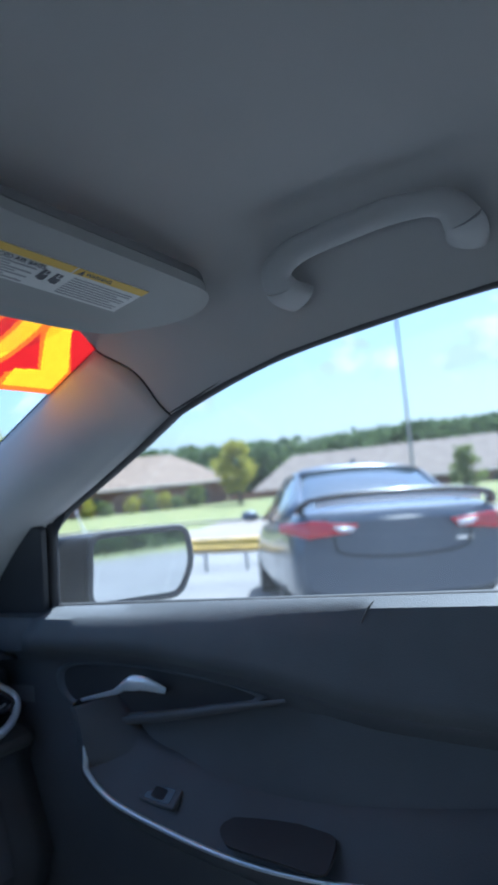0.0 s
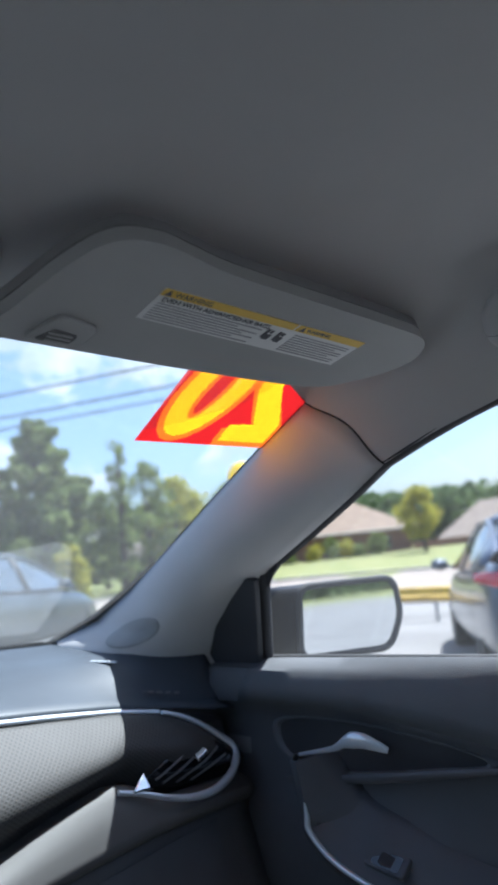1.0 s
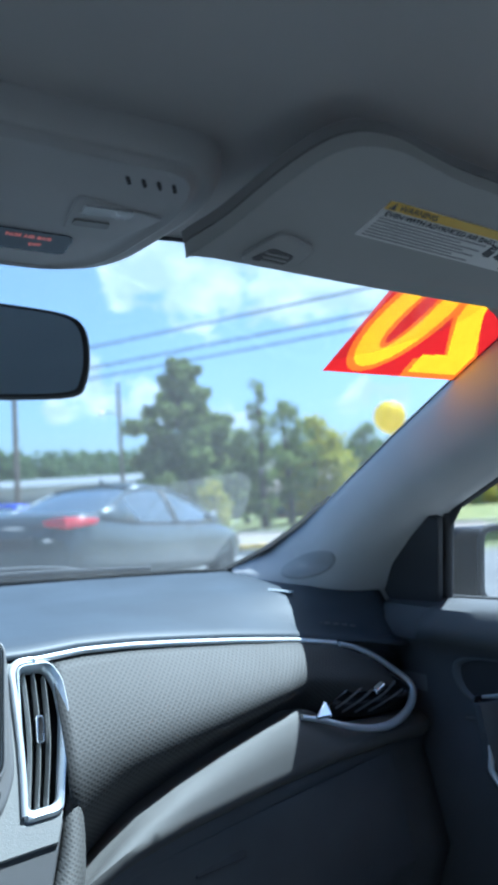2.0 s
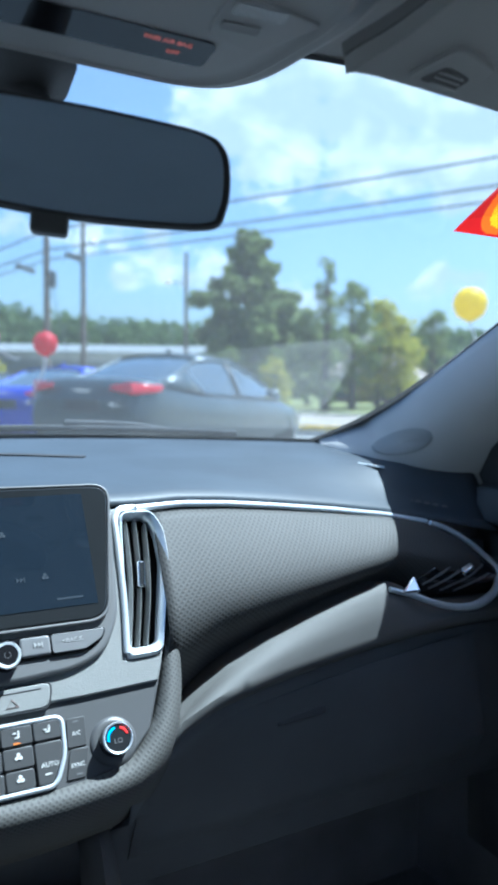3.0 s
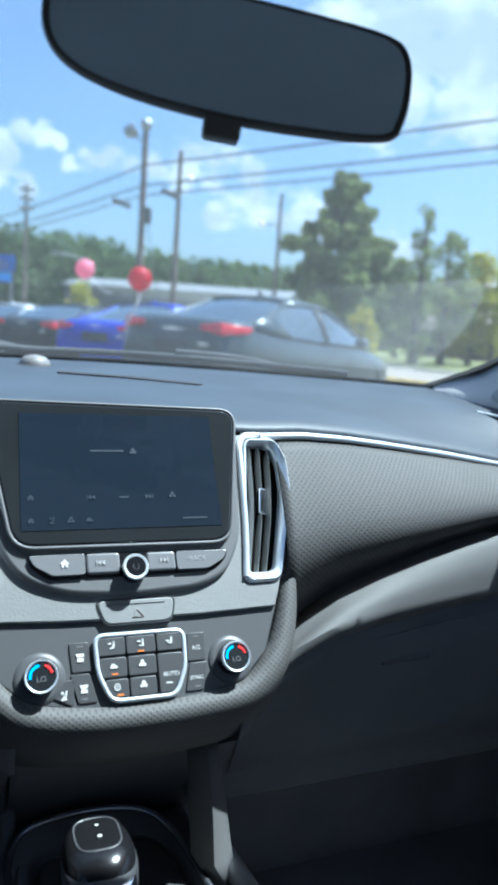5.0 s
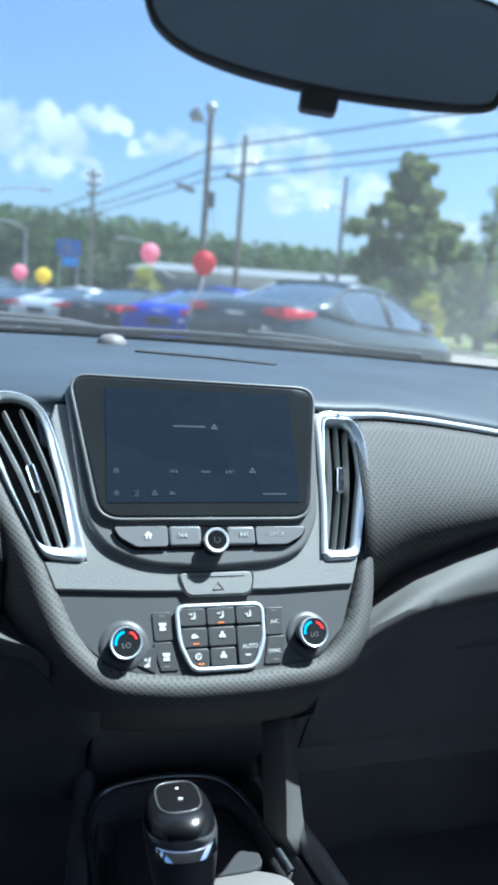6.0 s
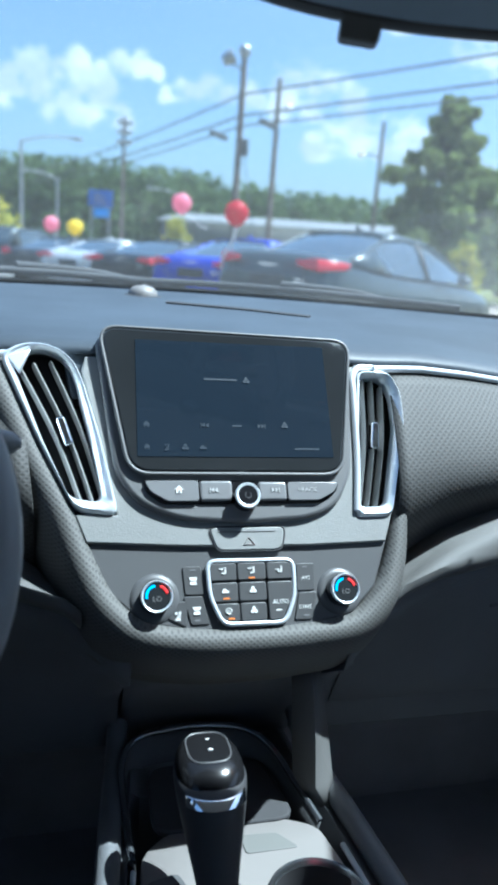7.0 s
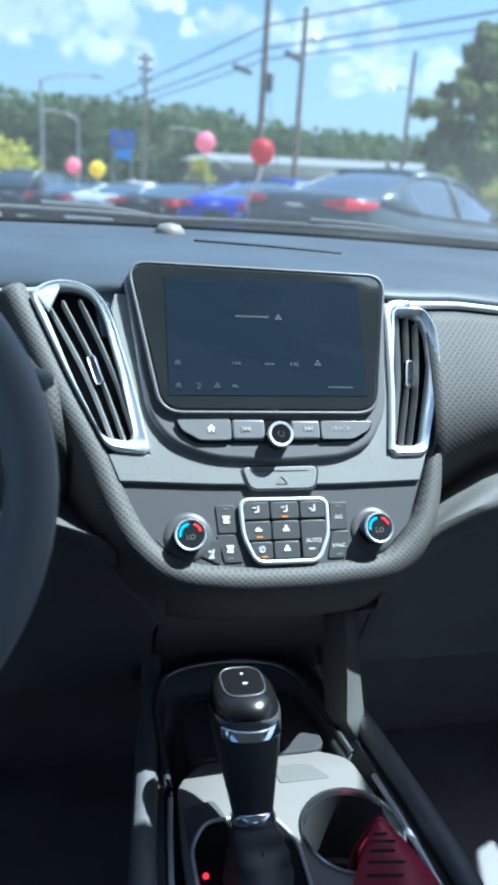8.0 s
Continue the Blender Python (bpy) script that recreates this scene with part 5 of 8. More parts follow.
def build_shifter():
    s = thing("gear_shifter", "black leather gear shifter with chrome accent in its gate", "gear shifter")
    gate = rpoly([(-0.085, -0.135), (-0.070, -0.110), (-0.012, -0.110), (0.004, -0.140), (0.004, -0.27), (-0.082, -0.27)], 0.012, 4)
    part("gate", prism(gate, 0.543, 0.546), M_GLOSS, s, "black gate plate", bevel=0.001)
    part("gate_rim", tube([(u, v, 0.547) for u, v in gate], 0.0018, 6, closed=True), M_CHROME, s, "thin chrome gate rim")
    axis0, axis1 = Vector((-0.036, -0.170, 0.545)), Vector((-0.040, -0.092, 0.668))

    def ring(t, rx, ry, tilt=0.0, n=20, p=2.4):
        """A ring round the lever; tilt turns its plane towards the cabin."""
        o = axis0.lerp(axis1, t)
        d = (axis1 - axis0).normalized()
        r = Vector((1, 0, 0))
        f = d.cross(r)
        f = f * math.cos(radians(tilt)) + d * math.sin(radians(tilt))
        return [o + r * (rx * math.copysign(abs(math.cos(a)) ** (2 / p), math.cos(a))) + f * (ry * math.copysign(abs(math.sin(a)) ** (2 / p), math.sin(a))) for a in (2 * math.pi * k / n for k in range(n))]

    boot = [[o + (o - axis0.lerp(axis1, t)) * 0.09 * math.sin(3 * 2 * math.pi * i / 40 + 14 * t) for i, o in enumerate(ring(t, rx + 0.0009 * math.sin(60 * t), ry + 0.0009 * math.sin(60 * t), n=40))] for t, rx, ry in [(interp(q, range(6), tt), interp(q, range(6), xx), interp(q, range(6), yy)) for tt, xx, yy in (((0.0, 0.06, 0.12, 0.18, 0.24, 0.30), (0.028, 0.026, 0.0235, 0.0215, 0.0190, 0.0165), (0.042, 0.036, 0.030, 0.025, 0.0205, 0.0170)),) for q in [0.25 * v for v in range(21)]]]
    part("boot", loft(boot, close_u=True), M_LEATHER, s, "stitched leather boot")
    part("boot_seam", tube([Vector((-0.036, -0.190, 0.552)) + Vector((0, 0.014, 0.030)) * k / 6 for k in range(7)], 0.0009, 5), M_PANEL, s, "stitched boot seam")
    part("collar", loft([ring(t, r, r) for t, r in ((0.29, 0.0170), (0.30, 0.0182), (0.34, 0.0178), (0.35, 0.0165))], close_u=True), M_BRIGHT, s, "chrome collar")
    grip = [ring(t, rx, ry, tl, p=2.1, n=32) for t, rx, ry, tl in [(0.34, 0.0165, 0.016, 0), (0.42, 0.0185, 0.018, 0), (0.55, 0.0222, 0.0225, 4), (0.68, 0.0258, 0.0268, 10), (0.78, 0.0282, 0.0300, 18), (0.85, 0.0294, 0.0315, 24), (0.89, 0.0296, 0.0316, 27), (0.915, 0.0291, 0.0310, 28), (0.925, 0.0280, 0.0298, 28)]]
    part("grip", loft(grip, close_u=True), M_LEATHER, s, "black leather grip")
    band = []
    for t, k, tl in ((0.805, 1.0, 21), (0.815, 1.03, 22), (0.872, 1.03, 26), (0.884, 0.995, 27)):
        full = ring(t, 0.0292 * k, 0.0313 * k, tl, n=96, p=2.1)
        band.append(full[58:87])
    part("accent_band", loft(band), M_BRIGHT, s, "chrome accent band at the front of the grip", solid=0.001)
    head = [ring(t, rx, ry, tl, p=2.3, n=32) for t, rx, ry, tl in [(0.885, 0.0283, 0.0300, 28), (0.925, 0.0282, 0.0299, 29), (0.955, 0.0275, 0.0292, 30), (0.985, 0.0258, 0.0276, 31), (1.008, 0.0232, 0.0250, 32), (1.024, 0.0200, 0.0215, 32), (1.033, 0.0160, 0.0170, 32), (1.038, 0.010, 0.011, 32), (1.040, 0.003, 0.003, 32)]]
    bm = loft(head, close_u=True)
    cap(bm, head[-1])
    hd = part("head", bm, mat("shifter_head_black", (0.010, 0.010, 0.011), 0.16, vary=0.2, spec=0.35), s, "glossy black shifter head")
    d = (axis1 - axis0).normalized()
    part("head_inset", tube(ring(1.0305, 0.0178, 0.0190, 32, p=3.2, n=40), 0.0007, 5, closed=True), M_PANEL, hd, "fine groove round the top inset")
    for y, w in ((-0.0065, 0.0018), (0.0085, 0.0012)):
        part("shift_mark", box(-w, -0.0009, -0.0005, w, 0.0009, 0.0008, m=pose(*(axis0.lerp(axis1, 1.038) + Vector((0.001, y, 0.0010 if y < 0 else -0.0006))))), M_ICON, hd)
    part("gate_lamp", lathe([(0.0024, 0.546), (0.0022, 0.5472), (0.0013, 0.5478), (0.0, 0.5480)], 16, pose(-0.0765, -0.1615, 0)), flat("lamp_red", (0.6, 0.01, 0.02), 0.3, emit=(1.0, 0.02, 0.04, 0.8)), s, "small red indicator lamp")
    return s


build_console()
build_shifter()
strut = loft([[(0.064, 0.025, 0.70), (0.078, 0.012, 0.70), (0.090, 0.03, 0.70)], [(0.064, 0.008, 0.66), (0.081, -0.006, 0.66), (0.095, 0.01, 0.66)], [(0.065, -0.004, 0.61), (0.084, -0.018, 0.61), (0.102, -0.002, 0.61)], [(0.068, -0.010, 0.57), (0.086, -0.026, 0.565), (0.109, -0.012, 0.56)], [(0.084, -0.02, 0.545), (0.100, -0.03, 0.54), (0.119, -0.02, 0.53)]])
part("side_strut", strut, M_WING, bpy.data.objects["centre_console"], "grey soft side strut below the stack", solid=0.003)

tag = thing("price_tag", "dark red paper tag sticking out of the cup holder", "tag")
T0, T1, T2 = Vector((0.060, -0.165, 0.588)), Vector((0.029, -0.205, 0.568)), Vector((0.090, -0.211, 0.565))
rows = []
for k in range(9):
    t = 1.35 * k / 8
    bend = Vector((0, 0.006, 0.010)) * math.sin(2.2 * t)
    rows.append([T0 + (T1 - T0) * t + bend * 0.4, T0 + Vector((0.002, 0, 0)) + ((T1 + T2) / 2 - T0) * t + bend, T0 + Vector((0.004, 0, 0)) + (T2 - T0) * t + bend * 0.4])
part("sheet", loft(rows), M_RED, tag, "dark red printed card", solid=0.0008)
foot = [T0 + Vector((0.001, 0.004, -0.002)), T0 + Vector((0.004, 0.004, -0.002))]
part("folded_leg", loft([foot, [Vector((0.058, -0.135, 0.52)), Vector((0.066, -0.135, 0.52))], [Vector((0.054, -0.132, 0.466)), Vector((0.066, -0.132, 0.466))]]), M_RED, tag, "folded end standing in the cup well", solid=0.0008)
for k in range(5):
    t = 0.42 + 0.15 * k
    a, b = T0 + (T1 - T0) * t, T0 + (T2 - T0) * t
    up = Vector((0, -0.0030, 0.0030)) + Vector((0, 0.006, 0.010)) * math.sin(2.2 * t)
    quad = [a.lerp(b, 0.16) + up, a.lerp(b, 0.62 + 0.1 * (k % 2)) + up, a.lerp(b, 0.62 + 0.1 * (k % 2)) + up + (T1 - T0) * 0.05, a.lerp(b, 0.16) + up + (T1 - T0) * 0.05]
    bm = bmesh.new()
    cap(bm, quad)
    part("print_bar", bm, M_GLOSS, tag)

# ---------------------------------------------------------------- steering wheel and stalk
def build_wheel():
    s = thing("steering_wheel", "black leather steering wheel", "steering wheel")
    W = pose(-0.372, -0.156, 0.879, 60, 0, 0)
    ringpts = [W @ Vector((0.174 * math.cos(a), 0.174 * math.sin(a), 0)) for a in [2 * math.pi * k / 64 for k in range(64)]]
    part("rim", tube(ringpts, 0.0165, 12, closed=True), M_WHEEL, s, "stitched black leather rim")
    part("hub", lathe([(0.075, -0.03), (0.082, -0.012), (0.070, 0.006), (0.03, 0.016), (0.0, 0.018)], 32, W), M_WHEEL, s, "black hub cover")
    for a in (0, 180, 270):
        q = radians(a)
        pts = [W @ Vector((r * math.cos(q), r * math.sin(q), z)) for r, z in ((0.06, -0.008), (0.11, -0.006), (0.166, 0.0))]
        part("spoke", tube(pts, [0.026, 0.020, 0.015], 10, flat_axis=tuple(W.to_3x3() @ Vector((0, 0, 1))), squash=0.4), M_PANEL, s, "dark satin spoke")
    col = thing("steering_column", "black steering column cover with wiper stalk", "steering column")
    part("cover", tube([W @ Vector((0, 0, -0.03)), W @ Vector((0, 0, -0.22))], [0.06, 0.075], 16), M_DOOR, col)
    part("stalk", tube(smooth_path([(-0.30, -0.075, 0.915), (-0.232, -0.072, 0.924), (-0.187, -0.070, 0.9235)], 5), [0.006] * 5 + [0.0075, 0.0092, 0.0096, 0.0094, 0.0080, 0.003], 12), M_WHEEL, col, "dark grey wiper stalk")
    # hooded instrument cluster
    rows = []
    for k in range(13):
        a = math.pi * k / 12
        x, z = -0.40 + 0.145 * math.cos(a), 0.955 + 0.055 * math.sin(a)
        rows.append([(x, 0.02, z - 0.005), (x, 0.03, z + 0.004), (x, 0.16, z + 0.0), (x, 0.22, z - 0.02)])
    cl = thing("instrument_cluster", "hooded instrument cluster behind the steering wheel", "instrument cluster")
    part("hood", loft(rows), M_DASHTOP, cl, solid=0.004)
    part("face", prism(disc(0.15, 32), 0, 0.01, pose(-0.40, 0.13, 0.93, 70, 0, 0) @ Matrix.Diagonal((0.85, 0.5, 1, 1))), M_SCREEN, cl, "black glossy gauge face")


build_wheel()


# ---------------------------------------------------------------- doors
def armpt(y, z, x=0.67):
    """A point of the armrest's edge, set in from the door skin."""
    k = (x + 0.01) / 0.73
    return Vector((x, -0.783 + (y + 0.783) * k, 1.102 + (z - 1.102) * k))


def build_door(sign):
    d = thing("door_front", "black front passenger door panel with chrome handle" if sign > 0 else "black front driver door panel", "car door", kind="structure")
    prof_z = [0.984, 0.986, 0.978, 0.955, 0.925, 0.902, 0.893, 0.880, 0.84, 0.80, 0.775, 0.76, 0.74, 0.70, 0.62, 0.50, 0.30]
    prof_x = [0.752, 0.738, 0.725, 0.717, 0.708, 0.706, 0.712, 0.722, 0.727, 0.726, 0.722, 0.716, 0.712, 0.712, 0.715, 0.722, 0.73]
    rows = []
    for k in range(41):
        y = lerp(0.17, -1.05, k / 40)
        drop = interp(-y, [-0.17, -0.05, 0.12, 0.3, 0.45, 1.1], [0.0, 0.0, 0.0, -0.022, -0.05, -0.09])
        row = []
        inward = 0.011 * max(0.0, min(1.0, (y + 0.22) / 0.20))
        for z, x in zip(prof_z, prof_x):
            x -= inward * (1.0 if 0.90 < z < 0.98 else (0.6 if z >= 0.98 else 0.0)) * (0.5 if z < 0.92 else 1.0)
            zz_ = z + (drop if 0.86 < z < 0.93 else (0.5 * drop if 0.93 <= z < 0.96 else 0.0)) + (0.022 * (-y) - 0.0275 if z > 0.97 else 0.0) - (0.008 if 0.94 < z < 0.97 else 0.0)
            row.append((sign * x, y, zz_))
        rows.append(row)
    part("panel", loft(rows), M_DOORLOW, d, "black grained door panel", solid=0.003)
    # softer belt pad along the window, cut off slanting at its front end
    pad = []
    for k in range(37):
        row = []
        for j in range(6):
            y = lerp(lerp(0.028, 0.090, j / 5), -1.05, k / 36)
            f = (0.17 - y) / 1.22 * 40
            i = min(39, int(f))
            p = Vector(rows[i][j]).lerp(Vector(rows[i + 1][j]), f - i)
            row.append(p + Vector((-sign * (0.0035 if j < 5 else 0.001), 0, 0.002 if j < 2 else 0)))
        pad.append(row)
    part("belt_pad", loft(pad), M_DOOR, d, "dark grey padded belt rail", solid=0.002)
    part("belt_seal", tube([(sign * 0.748, lerp(0.10, -1.05, k / 12), 0.957 + 0.022 * lerp(-0.10, 1.05, k / 12)) for k in range(13)], 0.006, 8), M_RUBBER, d, "black belt seal")
    # pocket and handle
    pocket = smooth_path([(sign * 0.7155, 0.035, 0.872), (sign * 0.714, -0.02, 0.885), (sign * 0.7125, -0.122, 0.885), (sign * 0.7125, -0.24, 0.874), (sign * 0.7135, -0.31, 0.856), (sign * 0.7135, -0.24, 0.842), (sign * 0.7155, -0.133, 0.824), (sign * 0.718, -0.03, 0.815), (sign * 0.718, 0.03, 0.835)], 5, closed=True)
    mid = sum(pocket, Vector()) / len(pocket)
    rings = [[mid + (p - mid) * k + Vector((-sign * h, 0, 0)) for p in pocket] for k, h in ((1.03, -0.004), (1.0, 0.0006), (0.96, 0.0004), (0.92, -0.006))]
    part("handle_bezel", loft(rings, close_u=True), M_DOOR, d, "black bezel round the handle pocket")
    bm = bmesh.new()
    cap(bm, [mid + (p - mid) * 0.93 + Vector((sign * 0.0045, 0, 0)) for p in pocket])
    part("handle_pocket", bm, M_RUBBER, d, "dark handle pocket", smooth=False)
    hp = [(sign * 0.703, -0.020, 0.838), (sign * 0.697, -0.060, 0.848), (sign * 0.692, -0.095, 0.857), (sign * 0.690, -0.116, 0.867), (sign * 0.692, -0.140, 0.871), (sign * 0.702, -0.172, 0.860)]
    hpts = smooth_path(hp, 6)
    n = len(hpts)
    part("handle", tube(hpts, [interp(k / (n - 1), [0, 0.35, 0.55, 0.70, 0.85, 1], [0.0022, 0.0035, 0.0058, 0.0105, 0.0095, 0.004]) for k in range(n)], 12, flat_axis=(1, 0, 0), squash=0.5), M_CHROME, d, "satin chrome door handle")
    # ledge below the handle
    ledge = smooth_path([(sign * 0.713, 0.02, 0.800), (sign * 0.711, -0.05, 0.808), (sign * 0.709, -0.15, 0.823), (sign * 0.709, -0.25, 0.841), (sign * 0.712, -0.34, 0.856)], 5)
    nl = len(ledge)
    part("accent_line", tube(ledge, [0.0025 + 0.0035 * math.sin(math.pi * k / (nl - 1)) for k in range(nl)], 8, flat_axis=(1, 0, 0), squash=0.5), M_PANEL, d, "dark satin ledge below the handle")
    # armrest with chrome sweep, switch and grip pocket
    edge = [armpt(*p) for p in ((0.010, 0.822), (0.003, 0.785), (-0.001, 0.751), (-0.004, 0.729), (-0.049, 0.697), (-0.144, 0.672), (-0.231, 0.657), (-0.326, 0.652), (-0.45, 0.66), (-0.65, 0.68), (-0.9, 0.70))]
    edge = smooth_path(edge, 6)
    m = len(edge)
    rows = []
    for k, p in enumerate(edge):
        tg = (edge[min(m - 1, k + 2)] - edge[max(0, k - 2)])
        tg.x = 0
        tg.normalize()
        q = Vector((0, -tg.z, tg.y))
        if q.z < 0 and k > 16 or q.y > 0 and k <= 16:
            q = -q
        grow = min(1.0, k / 12)
        row = [p - q * 0.055 + Vector((0.060, 0, 0)), p - q * 0.040 + Vector((0.035, 0, 0)), p - q * 0.014 + Vector((0.004, 0, 0)), p, p + q * 0.007 + Vector((0.009, 0, 0)), p + q * lerp(0.014, 0.036, grow) + Vector((0.026, 0, 0)), p + q * lerp(0.022, 0.062, grow) + Vector((0.042, 0, 0)), p + q * lerp(0.026, 0.075, grow) + Vector((0.062, 0, 0))]
        rows.append([Vector((sign * v.x, v.y, v.z)) for v in row])
    part("armrest", loft(rows), M_DOORLOW, d, "black armrest", solid=0.002)
    edge = [Vector((sign * p.x, p.y, p.z)) for p in edge]
    part("armrest_chrome", tube([p + Vector((-sign * 0.001, 0, 0.001)) for p in edge[9:]], [lerp(0.0042, 0.0026, k / (m - 10)) * min(1.0, 0.3 + k / 6) for k in range(m - 9)], 8), M_CHROME, d, "satin chrome sweep on the armrest")
    S = pose(sign * 0.689, -0.160, 0.736, 0, -sign * 38, 0) @ pose(0, 0, 0, 0, 0, -6)
    sw = part("window_switch", prism(rrect(-0.013, -0.030, 0.013, 0.030, 0.004, 3), -0.006, 0.0015, S), M_PANEL, d, "window switch plate", bevel=0.0015)
    part("switch_well", prism(rrect(-0.0095, -0.021, 0.0095, 0.021, 0.003, 2), 0.001, 0.0020, S), M_GLOSS, sw)
    part("switch_rocker", prism(rrect(-0.007, -0.010, 0.007, 0.010, 0.002, 2), 0.001, 0.0045, S @ pose(0, 0, 0, 12)), M_RUBBER, sw, "black rocker", bevel=0.0015)
    G = pose(sign * 0.682, -0.315, 0.715, 0, -sign * 30, 0) @ pose(0, 0, 0, 0, 0, -4)
    part("grip_pocket", prism(rpoly([(-0.026, -0.09), (0.020, -0.085), (0.026, 0.035), (-0.004, 0.065), (-0.024, 0.045)], 0.014, 4), -0.004, 0.0006, G), M_RUBBER, d, "dark pull pocket")
    # seam down the belt pad
    part("pad_seam", tube([(sign * 0.735, -0.458, 0.9700), (sign * 0.7205, -0.452, 0.9620), (sign * 0.7125, -0.446, 0.947)], 0.0010, 6), M_RUBBER, d, "dark pad seam")
    # mirror sail and window frame
    bm = bmesh.new()
    cap(bm, [Vector((sign * (0.724 - 0.30 * (z - 0.96)), y, z)) for y, z in ((0.20, 0.930), (0.066, 0.936), (0.012, 1.076), (0.03, 1.082), (0.10, 1.045), (0.17, 0.99))])
    part("mirror_sail", bm, M_RUBBER, d, "black triangular mirror panel", solid=0.012, bevel=0.002, smooth=False)
    part("window_post", tube([(sign * 0.746, 0.068, 0.935), (sign * 0.722, 0.035, 1.03), (sign * 0.705, 0.012, 1.086)], 0.009, 8), M_RUBBER, d, "black window post")
    # pane
    wy = [0.056, 0.0, -0.10, -0.187, -0.237, -0.335, -0.414, -0.508, -0.642, -0.9, -1.05]
    wz = [1.06, 1.088, 1.135, 1.17, 1.203, 1.228, 1.245, 1.256, 1.267, 1.277, 1.275]
    rows = []
    for y, z1 in zip(wy, wz):
        rows.append([(sign * (0.750 - 0.30 * (lerp(0.945, z1 + 0.04, k / 4) - 0.965)), y, lerp(0.945, z1 + 0.04, k / 4)) for k in range(5)])
    gl = part("pane", loft(rows), M_SIDEGLASS, d, "clear side window")
    gl.visible_shadow = False
    # outer skin below the window
    part("outer_skin", loft([[(sign * 0.76, 0.25, 0.948), (sign * 0.83, 0.25, 0.895), (sign * 0.90, 0.25, 0.70), (sign * 0.88, 0.25, 0.30)], [(sign * 0.76, -1.1, 0.968), (sign * 0.83, -1.1, 0.91), (sign * 0.90, -1.1, 0.70), (sign * 0.88, -1.1, 0.30)]]), M_BODY, d, "painted outer skin", solid=0.003)
    # wing mirror outside
    wm = part("wing_mirror", mirror_shell(sign), mat("mirror_shell_black", (0.012, 0.012, 0.013), 0.3, vary=0.2, spec=0.3), d, "dark painted wing mirror shell")
    mb = bmesh.new()
    face = mirror_face(sign)
    cap(mb, [p + mirror_normal(sign) * 0.004 for p in face])
    part("mirror_glass", mb, M_SIDEMIRROR, wm, "silvered mirror glass", smooth=False)
    part("mirror_rim", tube([p + mirror_normal(sign) * 0.003 for p in face], 0.006, 8, closed=True), M_RUBBER, wm, "black mirror rim")
    part("mirror_foot", tube([(sign * 0.76, 0.12, 0.955), (sign * 0.84, 0.13, 0.955)], [0.03, 0.028], 10), M_RUBBER, wm, "black mirror foot")
    part("turn_lamp", box(-0.02, -0.006, -0.005, 0.02, 0.006, 0.005, m=pose(sign * 0.763, 0.108, 0.985, 0, 0, -sign * 25) @ Matrix.Diagonal((0.6, 0.6, 0.5, 1))), M_BRIGHT, wm, "small bright turn lamp", bevel=0.002)
    return d


def mirror_normal(sign):
    return Vector((-sign * 0.460, -0.886, 0.036)).normalized()


def mirror_face(sign):
    out = []
    up = (Vector((0, 0, 1)) - mirror_normal(sign) * mirror_normal(sign).z).normalized()
    for u, v in rpoly([(-0.098, -0.052), (0.070, -0.058), (0.100, -0.005), (0.094, 0.055), (-0.085, 0.058)], 0.022, 5):
        r = Vector((sign * 0.94, -sign * sign * 0.34, 0)).normalized()
        out.append(Vector((sign * 0.905, 0.03, 0.995)) + r * u + up * v)
    return out


def mirror_shell(sign):
    """The shell behind the glass, drawn out towards the door."""
    face, n = mirror_face(sign), mirror_normal(sign)
    c = sum(face, Vector()) / len(face)
    side = Vector((0, 0, 1)).cross(n).normalized() * sign
    side = side if side.x * sign > 0 else -side
    outer = []
    for p in face:
        q = c + (p - c) * 1.08
        u = (q - c).dot(side)
        g = max(0.0, min(1.0, -u / 0.08))
        outer.append(q - side * (0.058 * g) - n * (0.030 * g * g))
    oc = sum(outer, Vector()) / len(outer)
    rows = [[p.copy() for p in face], [p + n * 0.003 for p in face]]
    for k, d in ((0.985, 0.0), (1.0, -0.010), (0.98, -0.045), (0.85, -0.08), (0.55, -0.105), (0.1, -0.112)):
        rows.append([oc + (p - oc) * k + n * d for p in outer])
    return loft(rows, close_u=True)


build_door(1)
build_door(-1)


